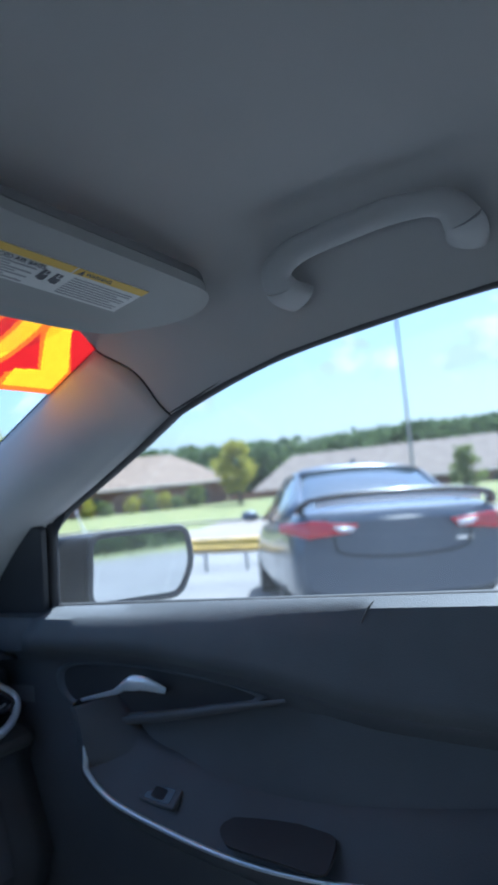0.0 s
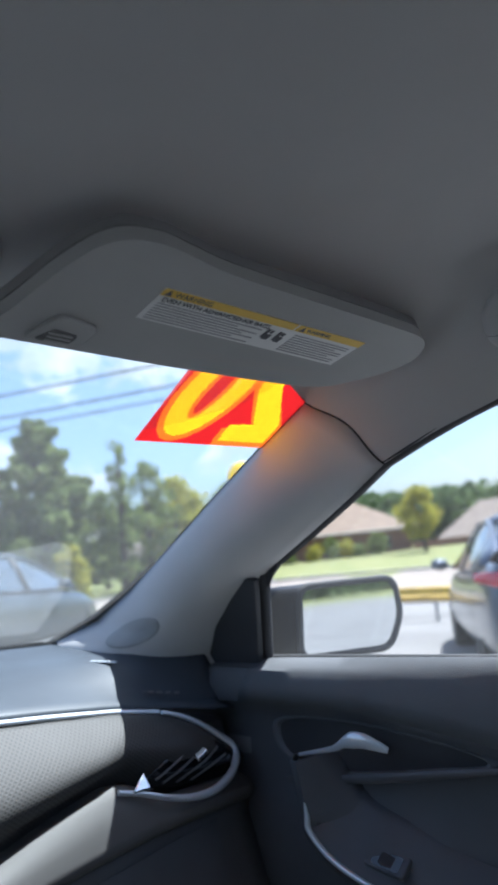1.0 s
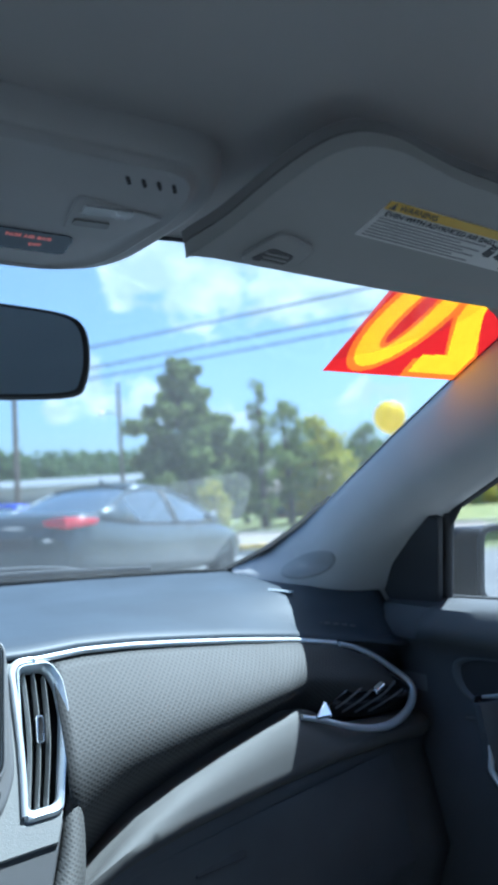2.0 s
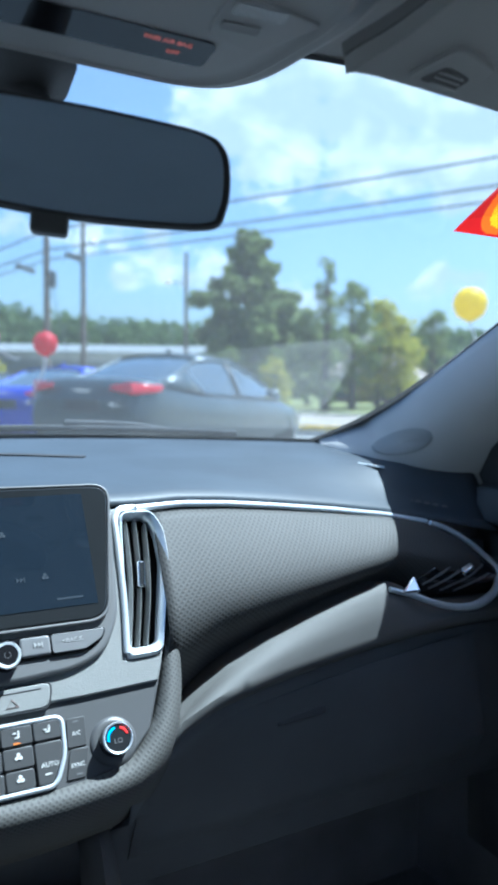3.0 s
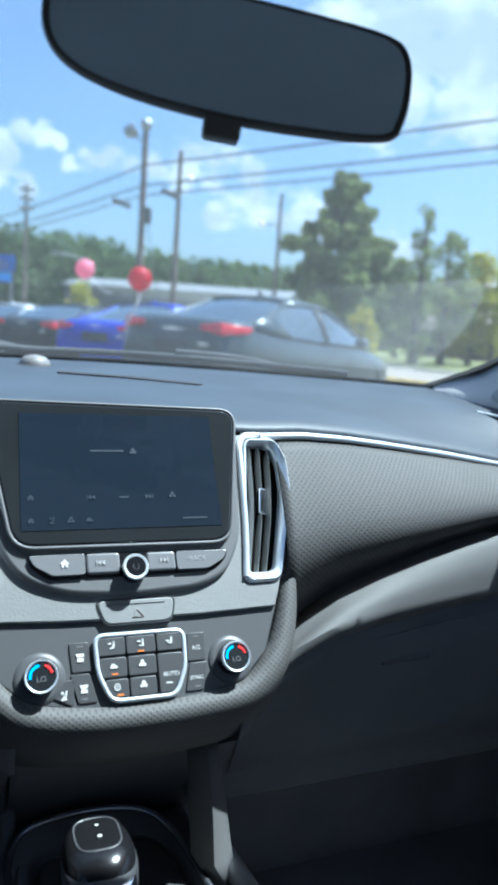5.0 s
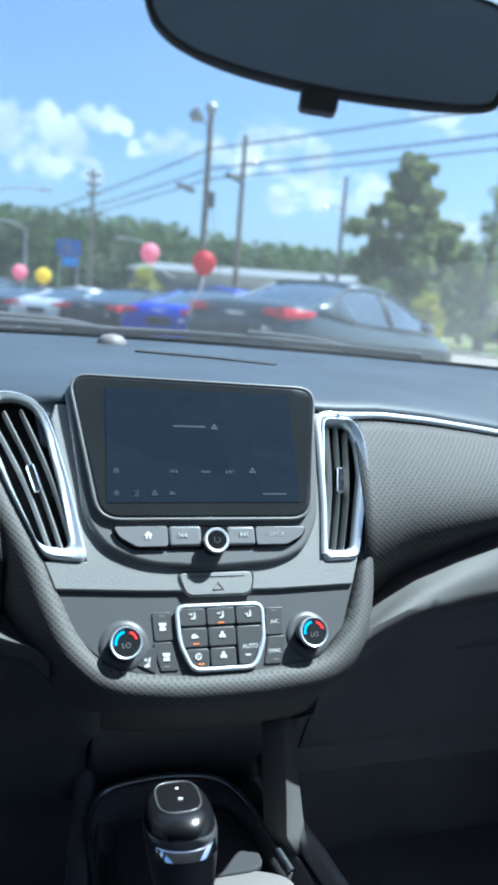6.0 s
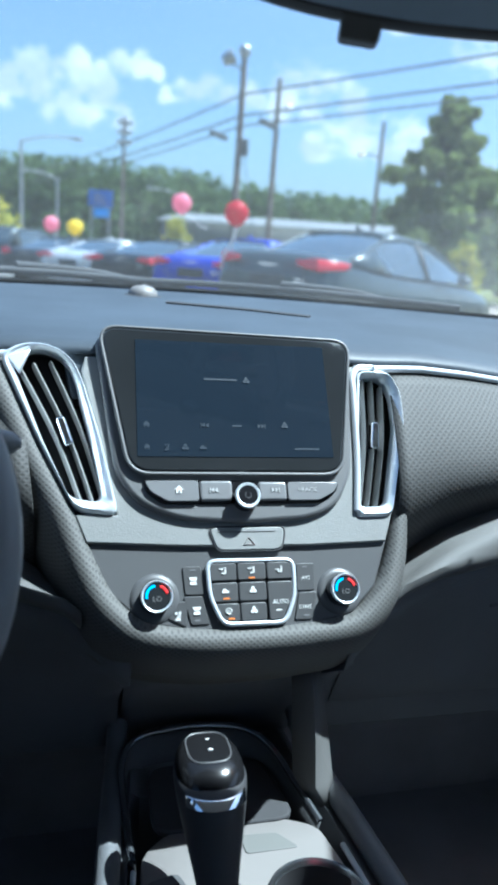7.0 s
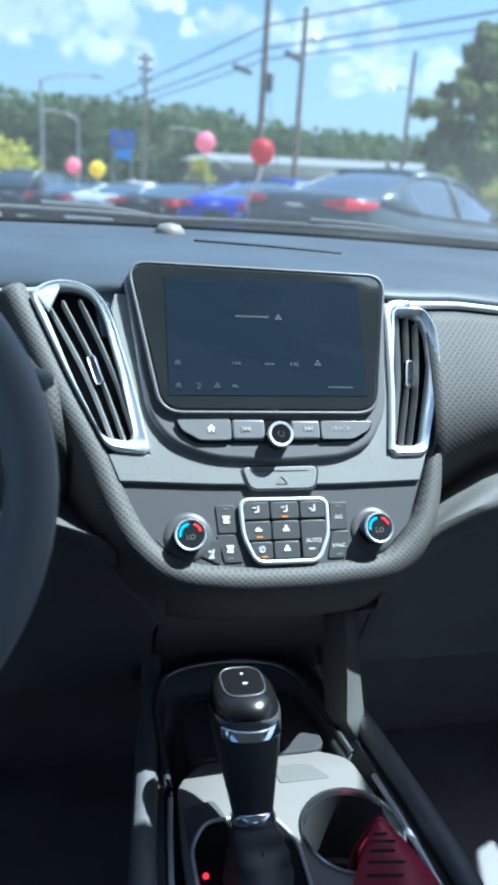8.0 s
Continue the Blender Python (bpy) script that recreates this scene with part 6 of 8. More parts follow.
# ---------------------------------------------------------------- sun visors, overhead console, mirror, grab handles
def build_visor(sign):
    v = thing("sun_visor", "grey vinyl sun visor folded up, with a printed warning label" if sign > 0 else "grey vinyl sun visor folded up", "sun visor")
    O = Vector((0.301, -0.327, 1.324))
    N = Vector((-0.12, -0.3375, -0.9337)).normalized()
    A = Vector((0.223, -0.020, -0.022))
    A = (A - N * A.dot(N)).normalized()
    B = N.cross(A)
    if B.y < 0:
        B = -B
    F = Matrix(((A.x, B.x, N.x, O.x), (A.y, B.y, N.y, O.y), (A.z, B.z, N.z, O.z), (0, 0, 0, 1)))
    if sign < 0:
        F = Matrix.Diagonal((-1, 1, 1, 1)) @ F
    inv = F.inverted() if sign > 0 else None
    pts = [(0.187, -0.222, 1.302), (0.203, -0.256, 1.314), (0.222, -0.315, 1.332), (0.243, -0.349, 1.341), (0.274, -0.361, 1.340), (0.306, -0.361, 1.335), (0.345, -0.360, 1.330), (0.418, -0.365, 1.323), (0.534, -0.374, 1.311), (0.585, -0.374, 1.305), (0.602, -0.352, 1.295), (0.590, -0.325, 1.286), (0.562, -0.298, 1.279), (0.515, -0.271, 1.276), (0.36, -0.247, 1.287), (0.207, -0.228, 1.301)]
    G = F if sign > 0 else Matrix.Diagonal((-1, 1, 1, 1)) @ F
    outline = [((G.inverted() @ Vector(p)).x, (G.inverted() @ Vector(p)).y) for p in pts]
    outline = [(p.x, p.y) for p in smooth_path([(a, b, 0) for a, b in outline], 4, closed=True)]
    part("panel", prism(outline, -0.014, 0.0, F), M_VISOR, v, "grey vinyl visor panel", bevel=0.0065, segs=4)
    # slab behind the visor, its dark colour painting the shadow gap to the headliner
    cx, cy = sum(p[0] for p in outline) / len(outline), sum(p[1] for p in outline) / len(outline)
    part("recess", prism([(cx + (a - cx) * 1.003, cy + (b - cy) * 1.005) for a, b in outline], -0.026, -0.015, F), flat("gap_shade_colour", (0.24, 0.24, 0.242), 0.95), v, "slab behind the folded visor, darkened as its shadow gap", bevel=0.003)
    if sign < 0:
        return
    lo = [((G.inverted() @ Vector(p)).x, (G.inverted() @ Vector(p)).y) for p in ((0.301, -0.327, 1.324), (0.524, -0.347, 1.302), (0.515, -0.308, 1.290), (0.296, -0.290, 1.311))]
    lab = part("warning_label", prism(lo, 0.0, 0.0006, F), M_LABEL, v, "white warning label with yellow header", smooth=False)
    a0, a1, a2, a3 = [Vector(p) for p in lo]

    def on(s, t):
        return a0.lerp(a1, s).lerp(a3.lerp(a2, s), t)

    def strip(s0, t0, s1, t1, m, name):
        q = [on(s0, t0), on(s1, t0), on(s1, t1), on(s0, t1)]
        part(name, prism([(p.x, p.y) for p in q], 0.0005, 0.0011, F), m, lab, smooth=False)

    strip(0.0, 0.0, 0.62, 0.21, M_LABELY, "yellow_header")
    strip(0.63, 0.0, 1.0, 0.21, M_LABELY, "yellow_header")
    rnd = random.Random(3)
    # warning words and text lines
    ux = (a1 - a0).normalized()
    ang = math.degrees(math.atan2(ux.y, ux.x))

    def words(s, t, txt, size):
        p = on(s, t)
        text(lab, txt, 0, 0, 0, size, M_INK, F @ Matrix.Translation((p.x, p.y, 0.0013)) @ pose(0, 0, 0, 0, 0, ang) @ Matrix.Diagonal((1, 1 if flip else -1, 1, 1)), align="LEFT")

    flip = (a3 - a0).cross(ux) .z > 0 if len(a0) == 3 else False
    e0 = Vector((a1.x - a0.x, a1.y - a0.y, 0)).cross(Vector((a3.x - a0.x, a3.y - a0.y, 0))).z
    flip = e0 < 0
    words(0.05, 0.11, "WARNING", 0.0075)
    words(0.68, 0.11, "WARNING", 0.0060)
    words(0.02, 0.31, "EVEN WITH ADVANCED AIR BAGS", 0.0072)
    for s, t in ((0.012, 0.02), (0.645, 0.02)):
        q = [on(s, t + 0.16), on(s + 0.028, t + 0.16), on(s + 0.014, t)]
        part("warning_triangle", prism([(p.x, p.y) for p in q], 0.001, 0.0015, F), M_INK, lab, smooth=False)
    for k in range(7):
        t = 0.43 + 0.08 * k
        strip(0.02, t, lerp(0.36, 0.50, rnd.random()) if k % 2 else 0.50, t + 0.028, M_INKBAR, "text_bar")
    for k in range(8):
        t = 0.33 + 0.08 * k
        strip(0.66, t, lerp(0.82, 0.98, rnd.random()) if k % 3 == 2 else 0.97, t + 0.026, M_INKBAR, "text_bar")
    for s in (0.525, 0.585):
        strip(s, 0.36, s + 0.014, 0.66, M_INK, "pictogram")
        strip(s + 0.014, 0.52, s + 0.040, 0.70, M_INK, "pictogram")
        strip(s + 0.020, 0.38, s + 0.032, 0.48, M_INK, "pictogram")
    # finger grip at the free end
    T = [((G.inverted() @ Vector(p)).x, (G.inverted() @ Vector(p)).y) for p in ((0.222, -0.236, 1.303), (0.270, -0.243, 1.299), (0.276, -0.268, 1.307), (0.240, -0.272, 1.312))]
    part("finger_grip", prism(rpoly(T, 0.008, 3), -0.002, 0.004, F), M_VISOR, v, "moulded finger grip", bevel=0.002)
    c = Vector((sum(p[0] for p in T) / 4, sum(p[1] for p in T) / 4))
    part("grip_slot", prism(rpoly([(c.x + (p[0] - c.x) * 0.6 - 0.004, c.y + (p[1] - c.y) * 0.45 + 0.005) for p in T], 0.004, 3), 0.003, 0.0047, F), flat("grip_grey", (0.13, 0.13, 0.132), 0.8), v, "dark grip slot")
    for k in range(3):
        part("grip_louvre", prism([(c.x + du - 0.004, c.y + 0.001 + 0.0045 * k + dv) for du, dv in ((-0.010, 0.0), (0.010, 0.0), (0.010, 0.0016), (-0.010, 0.0016))], 0.0045, 0.0056, F), M_VISOR, v)


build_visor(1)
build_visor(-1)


def build_overhead():
    o = thing("overhead_console", "grey overhead console with map lamps and microphone slots", "overhead console")
    F = pose(0, -0.185, 1.350, 180 - 8, 0, 0)

    def sheet(k, w):
        return rpoly([(u * k, v * k) for u, v in ((-0.200, 0.088), (-0.215, 0.03), (-0.175, -0.10), (0.175, -0.10), (0.215, 0.03), (0.200, 0.088))], 0.055, 8), w

    rows = []
    for k, w in ((1.0, -0.012), (0.992, 0.003), (0.972, 0.0105), (0.945, 0.0125), (0.915, 0.0115), (0.892, 0.0125), (0.880, 0.0172), (0.868, 0.0178), (0.855, 0.0150), (0.80, 0.0155), (0.6, 0.0160), (0.2, 0.0165)):
        ol, _ = sheet(k, w)
        rows.append([F @ Vector((u, v, w)) for u, v in ol])
    bm = loft(rows, close_u=True)
    cap(bm, rows[-1])
    part("housing", bm, M_OVERHEAD, o, "grey plastic housing")
    for sgn in (-1, 1):
        part("map_lamp", prism(rpoly([(sgn * 0.105, 0.028), (sgn * 0.178, 0.018), (sgn * 0.150, -0.030), (sgn * 0.108, -0.018)], 0.006, 3), 0.012, 0.0175, F), M_OVERHEAD, o, "raised map lamp seat", bevel=0.001)
        part("lamp_lens", prism(rrect(-0.019, -0.006, 0.019, 0.006, 0.002, 2), 0.0165, 0.0190, F @ pose(sgn * 0.132, 0.015, 0, 0, 0, sgn * 4)), M_LENS, o, "clear lamp lens")
        part("lamp_button", prism(rrect(-0.014, -0.004, 0.014, 0.004, 0.002, 2), 0.0165, 0.0190, F @ pose(sgn * 0.126, -0.004, 0, 0, 0, sgn * 4)), M_SILVER, o)
        for k in range(4):
            part("microphone_slot", prism(rrect(-0.0014, -0.0050, 0.0014, 0.0050, 0.0012, 2), 0.012, 0.0163, F @ pose(sgn * (0.132 + 0.012 * k), 0.056, 0, 0, 0, sgn * 34)), M_RUBBER, o, "dark microphone slot")
    part("status_window", prism(rrect(-0.122, -0.015, 0.122, 0.015, 0.006, 3), 0.012, 0.0172, F @ pose(0, -0.044, 0)), M_GLOSS, o, "dark status window")
    T = F @ pose(0.066, -0.038, 0.0175)
    red = flat("dim_red_letters", (0.4, 0.1, 0.08), 0.5, emit=(1.0, 0.25, 0.2, 0.12))
    text(o, "PASS AIR BAG", 0.004, 0.001, 0, 0.0058, red, T @ Matrix.Diagonal((1, 1, 1, 1)), align="LEFT")
    text(o, "OFF", 0.024, -0.010, 0, 0.0056, red, T, align="LEFT")


build_overhead()


def build_mirror():
    m = thing("rear_view_mirror", "black framed rear-view mirror on the windshield", "mirror")
    F = Matrix.Translation((0.010, -0.150, 1.237)) @ Euler((radians(90), 0, radians(-15))).to_matrix().to_4x4() @ pose(0, 0, 0, -3, 0, -5)
    ol = [(p.x, p.y) for p in smooth_path([(-0.116, 0.004, 0), (-0.113, 0.022, 0), (-0.098, 0.0315, 0), (-0.05, 0.0355, 0), (0, 0.0365, 0), (0.05, 0.0355, 0), (0.095, 0.0325, 0), (0.1105, 0.024, 0), (0.1155, 0.004, 0), (0.114, -0.018, 0), (0.104, -0.0295, 0), (0.05, -0.0350, 0), (0, -0.0362, 0), (-0.05, -0.0335, 0), (-0.088, -0.0265, 0), (-0.109, -0.014, 0)], 5, closed=True)]
    rows = []
    for k, w in ((0.955, 0.005), (0.985, 0.0058), (1.0, 0.002), (0.997, -0.005), (0.93, -0.018), (0.6, -0.032), (0.1, -0.036)):
        rows.append([F @ Vector((u * k, v * (k if k < 0.9 else lerp(1, k, 1.4)), w)) for u, v in ol])
    part("shell", loft(rows, close_u=True), M_RUBBER, m, "black mirror shell")
    bm = bmesh.new()
    cap(bm, [F @ Vector((u * 0.958, v * 0.93, 0.0045)) for u, v in ol])
    part("mirror_glass", bm, M_MIRROR, m, "dark tinted mirror glass", smooth=False)
    part("dimmer_tab", prism(rrect(-0.012, -0.048, 0.012, -0.028, 0.003, 3), -0.010, 0.004, F), M_DASH, m, "black dimmer tab", bevel=0.002)
    part("stem", tube([F @ Vector((0, 0.01, -0.03)), F @ Vector((0.0, 0.03, -0.06)), Vector((0.0, -0.03, 1.33))], [0.016, 0.014, 0.02], 12), M_DASH, m, "black mirror stem")
    part("sensor_cover", loft([[Vector((s * w, y, z)) for s in (-1, -0.6, 0, 0.6, 1)] for y, z, w in ((-0.115, 1.335, 0.035), (-0.09, 1.325, 0.040), (-0.06, 1.316, 0.040), (-0.03, 1.308, 0.030))]), M_DASH, m, "black sensor cover on the glass", solid=0.01)


build_mirror()


def build_grab(sign):
    g = thing("grab_handle", "grey plastic grab handle above the door", "grab handle")
    pts = [(0.640, -0.458, 1.300), (0.618, -0.450, 1.306), (0.602, -0.454, 1.322), (0.596, -0.480, 1.334), (0.594, -0.530, 1.340), (0.594, -0.580, 1.343), (0.598, -0.620, 1.338), (0.615, -0.632, 1.322), (0.640, -0.626, 1.315)]
    pts = [Vector((sign * (x - 0.012), y, z - 0.012)) for x, y, z in smooth_path(pts, 5)]
    n = len(pts)
    rad = [interp(k / (n - 1), [0, 0.12, 0.3, 0.7, 0.88, 1], [0.0190, 0.0195, 0.0130, 0.0120, 0.0185, 0.0185]) for k in range(n)]
    for name, i, j, label in (("foot", 0, 7, "front foot"), ("grip_bar", 6, n - 6, "curved grip bar"), ("foot", n - 7, n, "rear foot")):
        part(name, tube(pts[i:j], rad[i:j], 16, flat_axis=(-0.75, 0, -0.65), squash=0.5), M_OVERHEAD, g, label)


build_grab(1)
build_grab(-1)


# ---------------------------------------------------------------- seats, floor and the rear of the cabin
def build_seat(x0, name, label):
    s = thing(name, label, "car seat")
    F = pose(x0, 0, 0)
    cush = []
    for y, z, w in ((-0.38, 0.38, 0.20), (-0.36, 0.42, 0.225), (-0.38, 0.465, 0.235), (-0.42, 0.48, 0.24), (-0.52, 0.495, 0.245), (-0.66, 0.47, 0.245), (-0.74, 0.45, 0.24)):
        cush.append([F @ Vector((w * sx, y, z + dz)) for sx, dz in ((-1.0, -0.10), (-1.04, -0.02), (-0.95, 0.022), (-0.72, 0.006), (0, 0.0), (0.72, 0.006), (0.95, 0.022), (1.04, -0.02), (1.0, -0.10))])
    part("cushion", loft(cush), M_SEAT, s, "grey cloth seat cushion", solid=0.01)
    back = []
    for t in range(9):
        k = t / 8
        y, z, w = -0.86 - 0.22 * k, 0.46 + 0.56 * k, lerp(0.25, 0.20, k ** 2)
        back.append([F @ Vector((w * sx, y + dy, z)) for sx, dy in ((-1, -0.13), (-1.02, 0.0), (-0.9, 0.03), (-0.6, -0.005), (0, -0.01), (0.6, -0.005), (0.9, 0.03), (1.02, 0.0), (1, -0.13))])
    part("backrest", loft(back), M_SEAT, s, "grey cloth seat backrest", solid=0.02)
    part("headrest", prism(rrect(-0.13, -0.085, 0.13, 0.085, 0.04, 4), -0.04, 0.05, F @ pose(0, -1.11, 1.12, 80, 0, 0)), M_SEAT, s, "grey cloth headrest", bevel=0.015, segs=3)


build_seat(0.385, "passenger_seat", "grey cloth front passenger seat")
build_seat(-0.385, "driver_seat", "grey cloth driver seat")
rear = thing("rear_bench", "grey cloth rear bench seat", "car seat")
part("cushion", loft([[(x, y, z) for x in (-0.62, -0.3, 0, 0.3, 0.62)] for y, z in ((-1.35, 0.30), (-1.36, 0.48), (-1.45, 0.52), (-1.85, 0.48))]), M_SEAT, rear, solid=0.01)
part("backrest", loft([[(x, y, z) for x in (-0.62, -0.3, 0, 0.3, 0.62)] for y, z in ((-1.84, 0.48), (-1.92, 0.75), (-2.0, 0.98), (-2.06, 0.99))]), M_SEAT, rear, solid=0.02)
for s in (-1, 1):
    tagged(part("wall_kick", loft([[(s * 0.735, 0.35, 0.2), (s * 0.735, 0.35, 0.96)], [(s * 0.735, 0.10, 0.2), (s * 0.735, 0.10, 0.96)]]), M_CARPET, solid=0.02, smooth=False), "dark kick panel beside the footwell", "kick panel", kind="structure")
fl = part("floor", box(-0.74, -2.1, 0.22, 0.74, 0.30, 0.27), M_CARPET, smooth=False)
tagged(fl, "dark carpeted car floor", "floor", kind="structure")
# unseen boxes added where the fenders run, to keep sun off the dash ends
for s in (-1, 1):
    tagged(part("wall_sun_block", box(-0.02, 0.13, 0.60, 0.02, 0.30, 0.945, m=pose(s * 0.765, 0, 0)), M_BODY, smooth=False, bevel=0.01), "unseen painted box added at the fender to block sun", "fender", kind="structure")
tagged(part("wall_bulkhead", box(-0.72, 0.28, 0.22, 0.72, 0.32, 0.93), M_CARPET, smooth=False), "dark bulkhead under the dashboard", "bulkhead", kind="structure")
tagged(part("wall_rear", loft([[(x, y, z) for x in (-0.66, 0, 0.66)] for y, z in ((-2.0, 0.25), (-2.08, 0.98), (-2.5, 0.99), (-2.55, 0.3))]), M_CARPET, solid=0.01), "rear parcel shelf and boot wall", "parcel shelf", kind="structure")
for s in (-1, 1):
    rows = [[(s * 0.73, y, 0.25), (s * 0.74, y, 0.60), (s * 0.735, y, 0.985)] for y in (-1.05, -1.5, -2.1, -2.5)]
    tagged(part("wall_side", loft(rows), M_DASH, solid=0.01), "rear door panel", "door panel", kind="structure")
    tagged(part("trim_centre_post", loft([[(s * 0.745, -0.99, 0.97), (s * 0.655, -1.02, 1.28)], [(s * 0.745, -1.10, 0.97), (s * 0.655, -1.12, 1.28)]]), M_TRIM, solid=0.02), "grey centre post trim", "pillar trim", kind="structure")
    tagged(part("trim_rear_post", loft([[(s * 0.735, -1.75, 0.98), (s * 0.62, -1.65, 1.23)], [(s * 0.70, -2.5, 0.98), (s * 0.60, -2.05, 1.18)]]), M_TRIM, solid=0.02), "grey rear post trim", "pillar trim", kind="structure")


# ================================================================ outside
RN, RR = Vector((0.89, 0.456, 0)), Vector((-0.456, 0.89, 0))
EYE0 = Vector((-0.12, -0.61, 1.08))


def ground_z(x, y):
    n, r = 0.89 * x + 0.456 * y, -0.456 * x + 0.89 * y
    near = -0.0275 * max(-20, min(22, n)) + 0.034 * max(-12, min(0, r)) + 0.044 * max(0, min(6, r)) - 0.010 * max(0, min(14, r - 6))
    return near + 0.6 * max(0.0, min(1.0, (n - 37) / 27)) ** 1.5


def gpt(n, r, h=0.0):
    p = RN * n + RR * r
    return Vector((p.x, p.y, ground_z(p.x, p.y) + h))


def polar(az, d):
    """A ground point at a compass bearing (degrees to the right of straight ahead) and distance."""
    x, y = EYE0.x + d * math.sin(radians(az)), EYE0.y + d * math.cos(radians(az))
    return Vector((x, y, ground_z(x, y)))


M_ASPHALT = mat("asphalt", (0.19, 0.183, 0.172), 0.9, grain=0.6, grain_scale=40, vary=0.3, vary_scale=0.4)
M_ROAD = mat("pale_road", (0.25, 0.212, 0.176), 0.9, grain=0.5, grain_scale=40, vary=0.2, vary_scale=0.3)
M_GRASS = mat("grass", (0.13, 0.15, 0.042), 0.95, grain=0.8, grain_scale=8, vary=0.4, vary_scale=0.6, col2=(0.20, 0.20, 0.07))
M_KERB = mat("kerb_concrete", (0.42, 0.40, 0.37), 0.9, grain=0.4, grain_scale=60, vary=0.2, vary_scale=2)
M_YELLOW = mat("yellow_kerb_paint", (0.65, 0.42, 0.06), 0.7, vary=0.3, vary_scale=3)
M_WOOD = mat("weathered_pole_wood", (0.16, 0.13, 0.11), 0.9, grain=0.6, grain_scale=60, vary=0.3, vary_scale=3)
M_STEEL = mat("grey_steel", (0.35, 0.36, 0.37), 0.5, metal=0.6, vary=0.15)
M_WIRE = mat("cable_black", (0.06, 0.065, 0.07), 0.7, vary=0.1)
M_BARK = mat("bark", (0.11, 0.085, 0.065), 0.95, grain=0.8, grain_scale=30, vary=0.4, vary_scale=4)
M_BRICK = mat("red_brown_brick", (0.24, 0.13, 0.10), 0.9, grain=0.5, grain_scale=30, vary=0.25, vary_scale=1.5)
M_SHINGLE = mat("brown_shingles", (0.24, 0.178, 0.128), 0.95, grain=0.6, grain_scale=12, vary=0.2, vary_scale=1.2)
M_SHINGLE2 = mat("grey_shingles", (0.215, 0.175, 0.142), 0.95, grain=0.6, grain_scale=12, vary=0.2, vary_scale=1.2)
M_WHITEWALL = mat("pale_metal_cladding", (0.18, 0.185, 0.185), 0.6, vary=0.12, vary_scale=0.4)
M_PANE = mat("dark_pane", (0.05, 0.06, 0.07), 0.1, vary=0.2)
M_TYRE = mat("tyre_rubber", (0.02, 0.02, 0.02), 0.85, vary=0.2)
M_RIM = mat("alloy_rim", (0.45, 0.46, 0.48), 0.3, metal=0.9, vary=0.1)
M_CARGLASS = mat("tinted_car_glass", (0.05, 0.066, 0.08), 0.04, vary=0.1, coat=0.5, spec=0.9)
M_TAIL = mat("tail_lamp_red", (0.55, 0.015, 0.03), 0.12, vary=0.15, coat=0.4)
M_TAILW = mat("tail_lamp_clear", (0.75, 0.70, 0.70), 0.15, vary=0.1, coat=0.4)
M_PLASTIC = mat("bumper_black", (0.025, 0.025, 0.027), 0.6, vary=0.2)


def leaf_mat(name, col, col2):
    m = bpy.data.materials.new(name)
    m.use_nodes = True
    n, l = m.node_tree.nodes, m.node_tree.links
    b = n["Principled BSDF"]
    b.inputs["Roughness"].default_value = 0.9
    b.inputs["Specular IOR Level"].default_value = 0.1
    g = n.new("ShaderNodeNewGeometry")
    mx = n.new("ShaderNodeMix")
    mx.data_type = "RGBA"
    mx.inputs[6].default_value, mx.inputs[7].default_value = (*col, 1), (*col2, 1)
    l.new(g.outputs["Random Per Island"], mx.inputs[0])
    l.new(mx.outputs[2], b.inputs["Base Color"])
    tl, ms = n.new("ShaderNodeBsdfTranslucent"), n.new("ShaderNodeMixShader")
    l.new(mx.outputs[2], tl.inputs[0])
    ms.inputs[0].default_value = 0.4
    l.new(b.outputs[0], ms.inputs[1])
    l.new(tl.outputs[0], ms.inputs[2])
    l.new(ms.outputs[0], n["Material Output"].inputs[0])
    return m


M_LEAF = leaf_mat("oak_leaves", (0.135, 0.175, 0.058), (0.25, 0.285, 0.10))
M_LEAFY = leaf_mat("yellow_green_leaves", (0.30, 0.31, 0.05), (0.48, 0.43, 0.07))
M_LEAFB = leaf_mat("far_leaves", (0.082, 0.118, 0.052), (0.118, 0.158, 0.068))

# ---------------------------------------------------------------- ground, lot, road
gs = []
for k in range(-40, 41):
    a = math.copysign(abs(k / 40) ** 2.5, k) * 1500
    gs.append([Vector((b, a, ground_z(b, a) - 0.04)) for b in [math.copysign(abs(j / 40) ** 2.5, j) * 1500 for j in range(-40, 41)]])
tagged(part("ground", loft(gs), M_GRASS), "grassy ground reaching to the horizon", "ground", kind="structure")


def strip_of(name, n0, n1, r0, r1, h, material, label, cat, nn=8, nr=60):
    rows = [[gpt(lerp(n0, n1, a / nn), lerp(r0, r1, b / nr), h) for a in range(nn + 1)] for b in range(nr + 1)]
    return tagged(part(name, loft(rows), material), label, cat, kind="structure")


strip_of("pavement_lot", -60, 17.5, -70, 90, 0.0, M_ASPHALT, "grey asphalt car lot", "car lot", 20, 60)
strip_of("road", 21.2, 36.3, -150, 250, 0.0, M_ROAD, "pale sun-bleached asphalt road", "road")


def kerb(name, n, r0, r1, w, h, material, label):
    rows = []
    for k in range(61):
        r = lerp(r0, r1, k / 60)
        rows.append([gpt(n, r, -0.05), gpt(n, r, h), gpt(n + 0.02, r, h + 0.01), gpt(n + w, r, h + 0.01), gpt(n + w, r, -0.05)])
    tagged(part(name, loft(rows), material), label, "kerb", kind="structure")


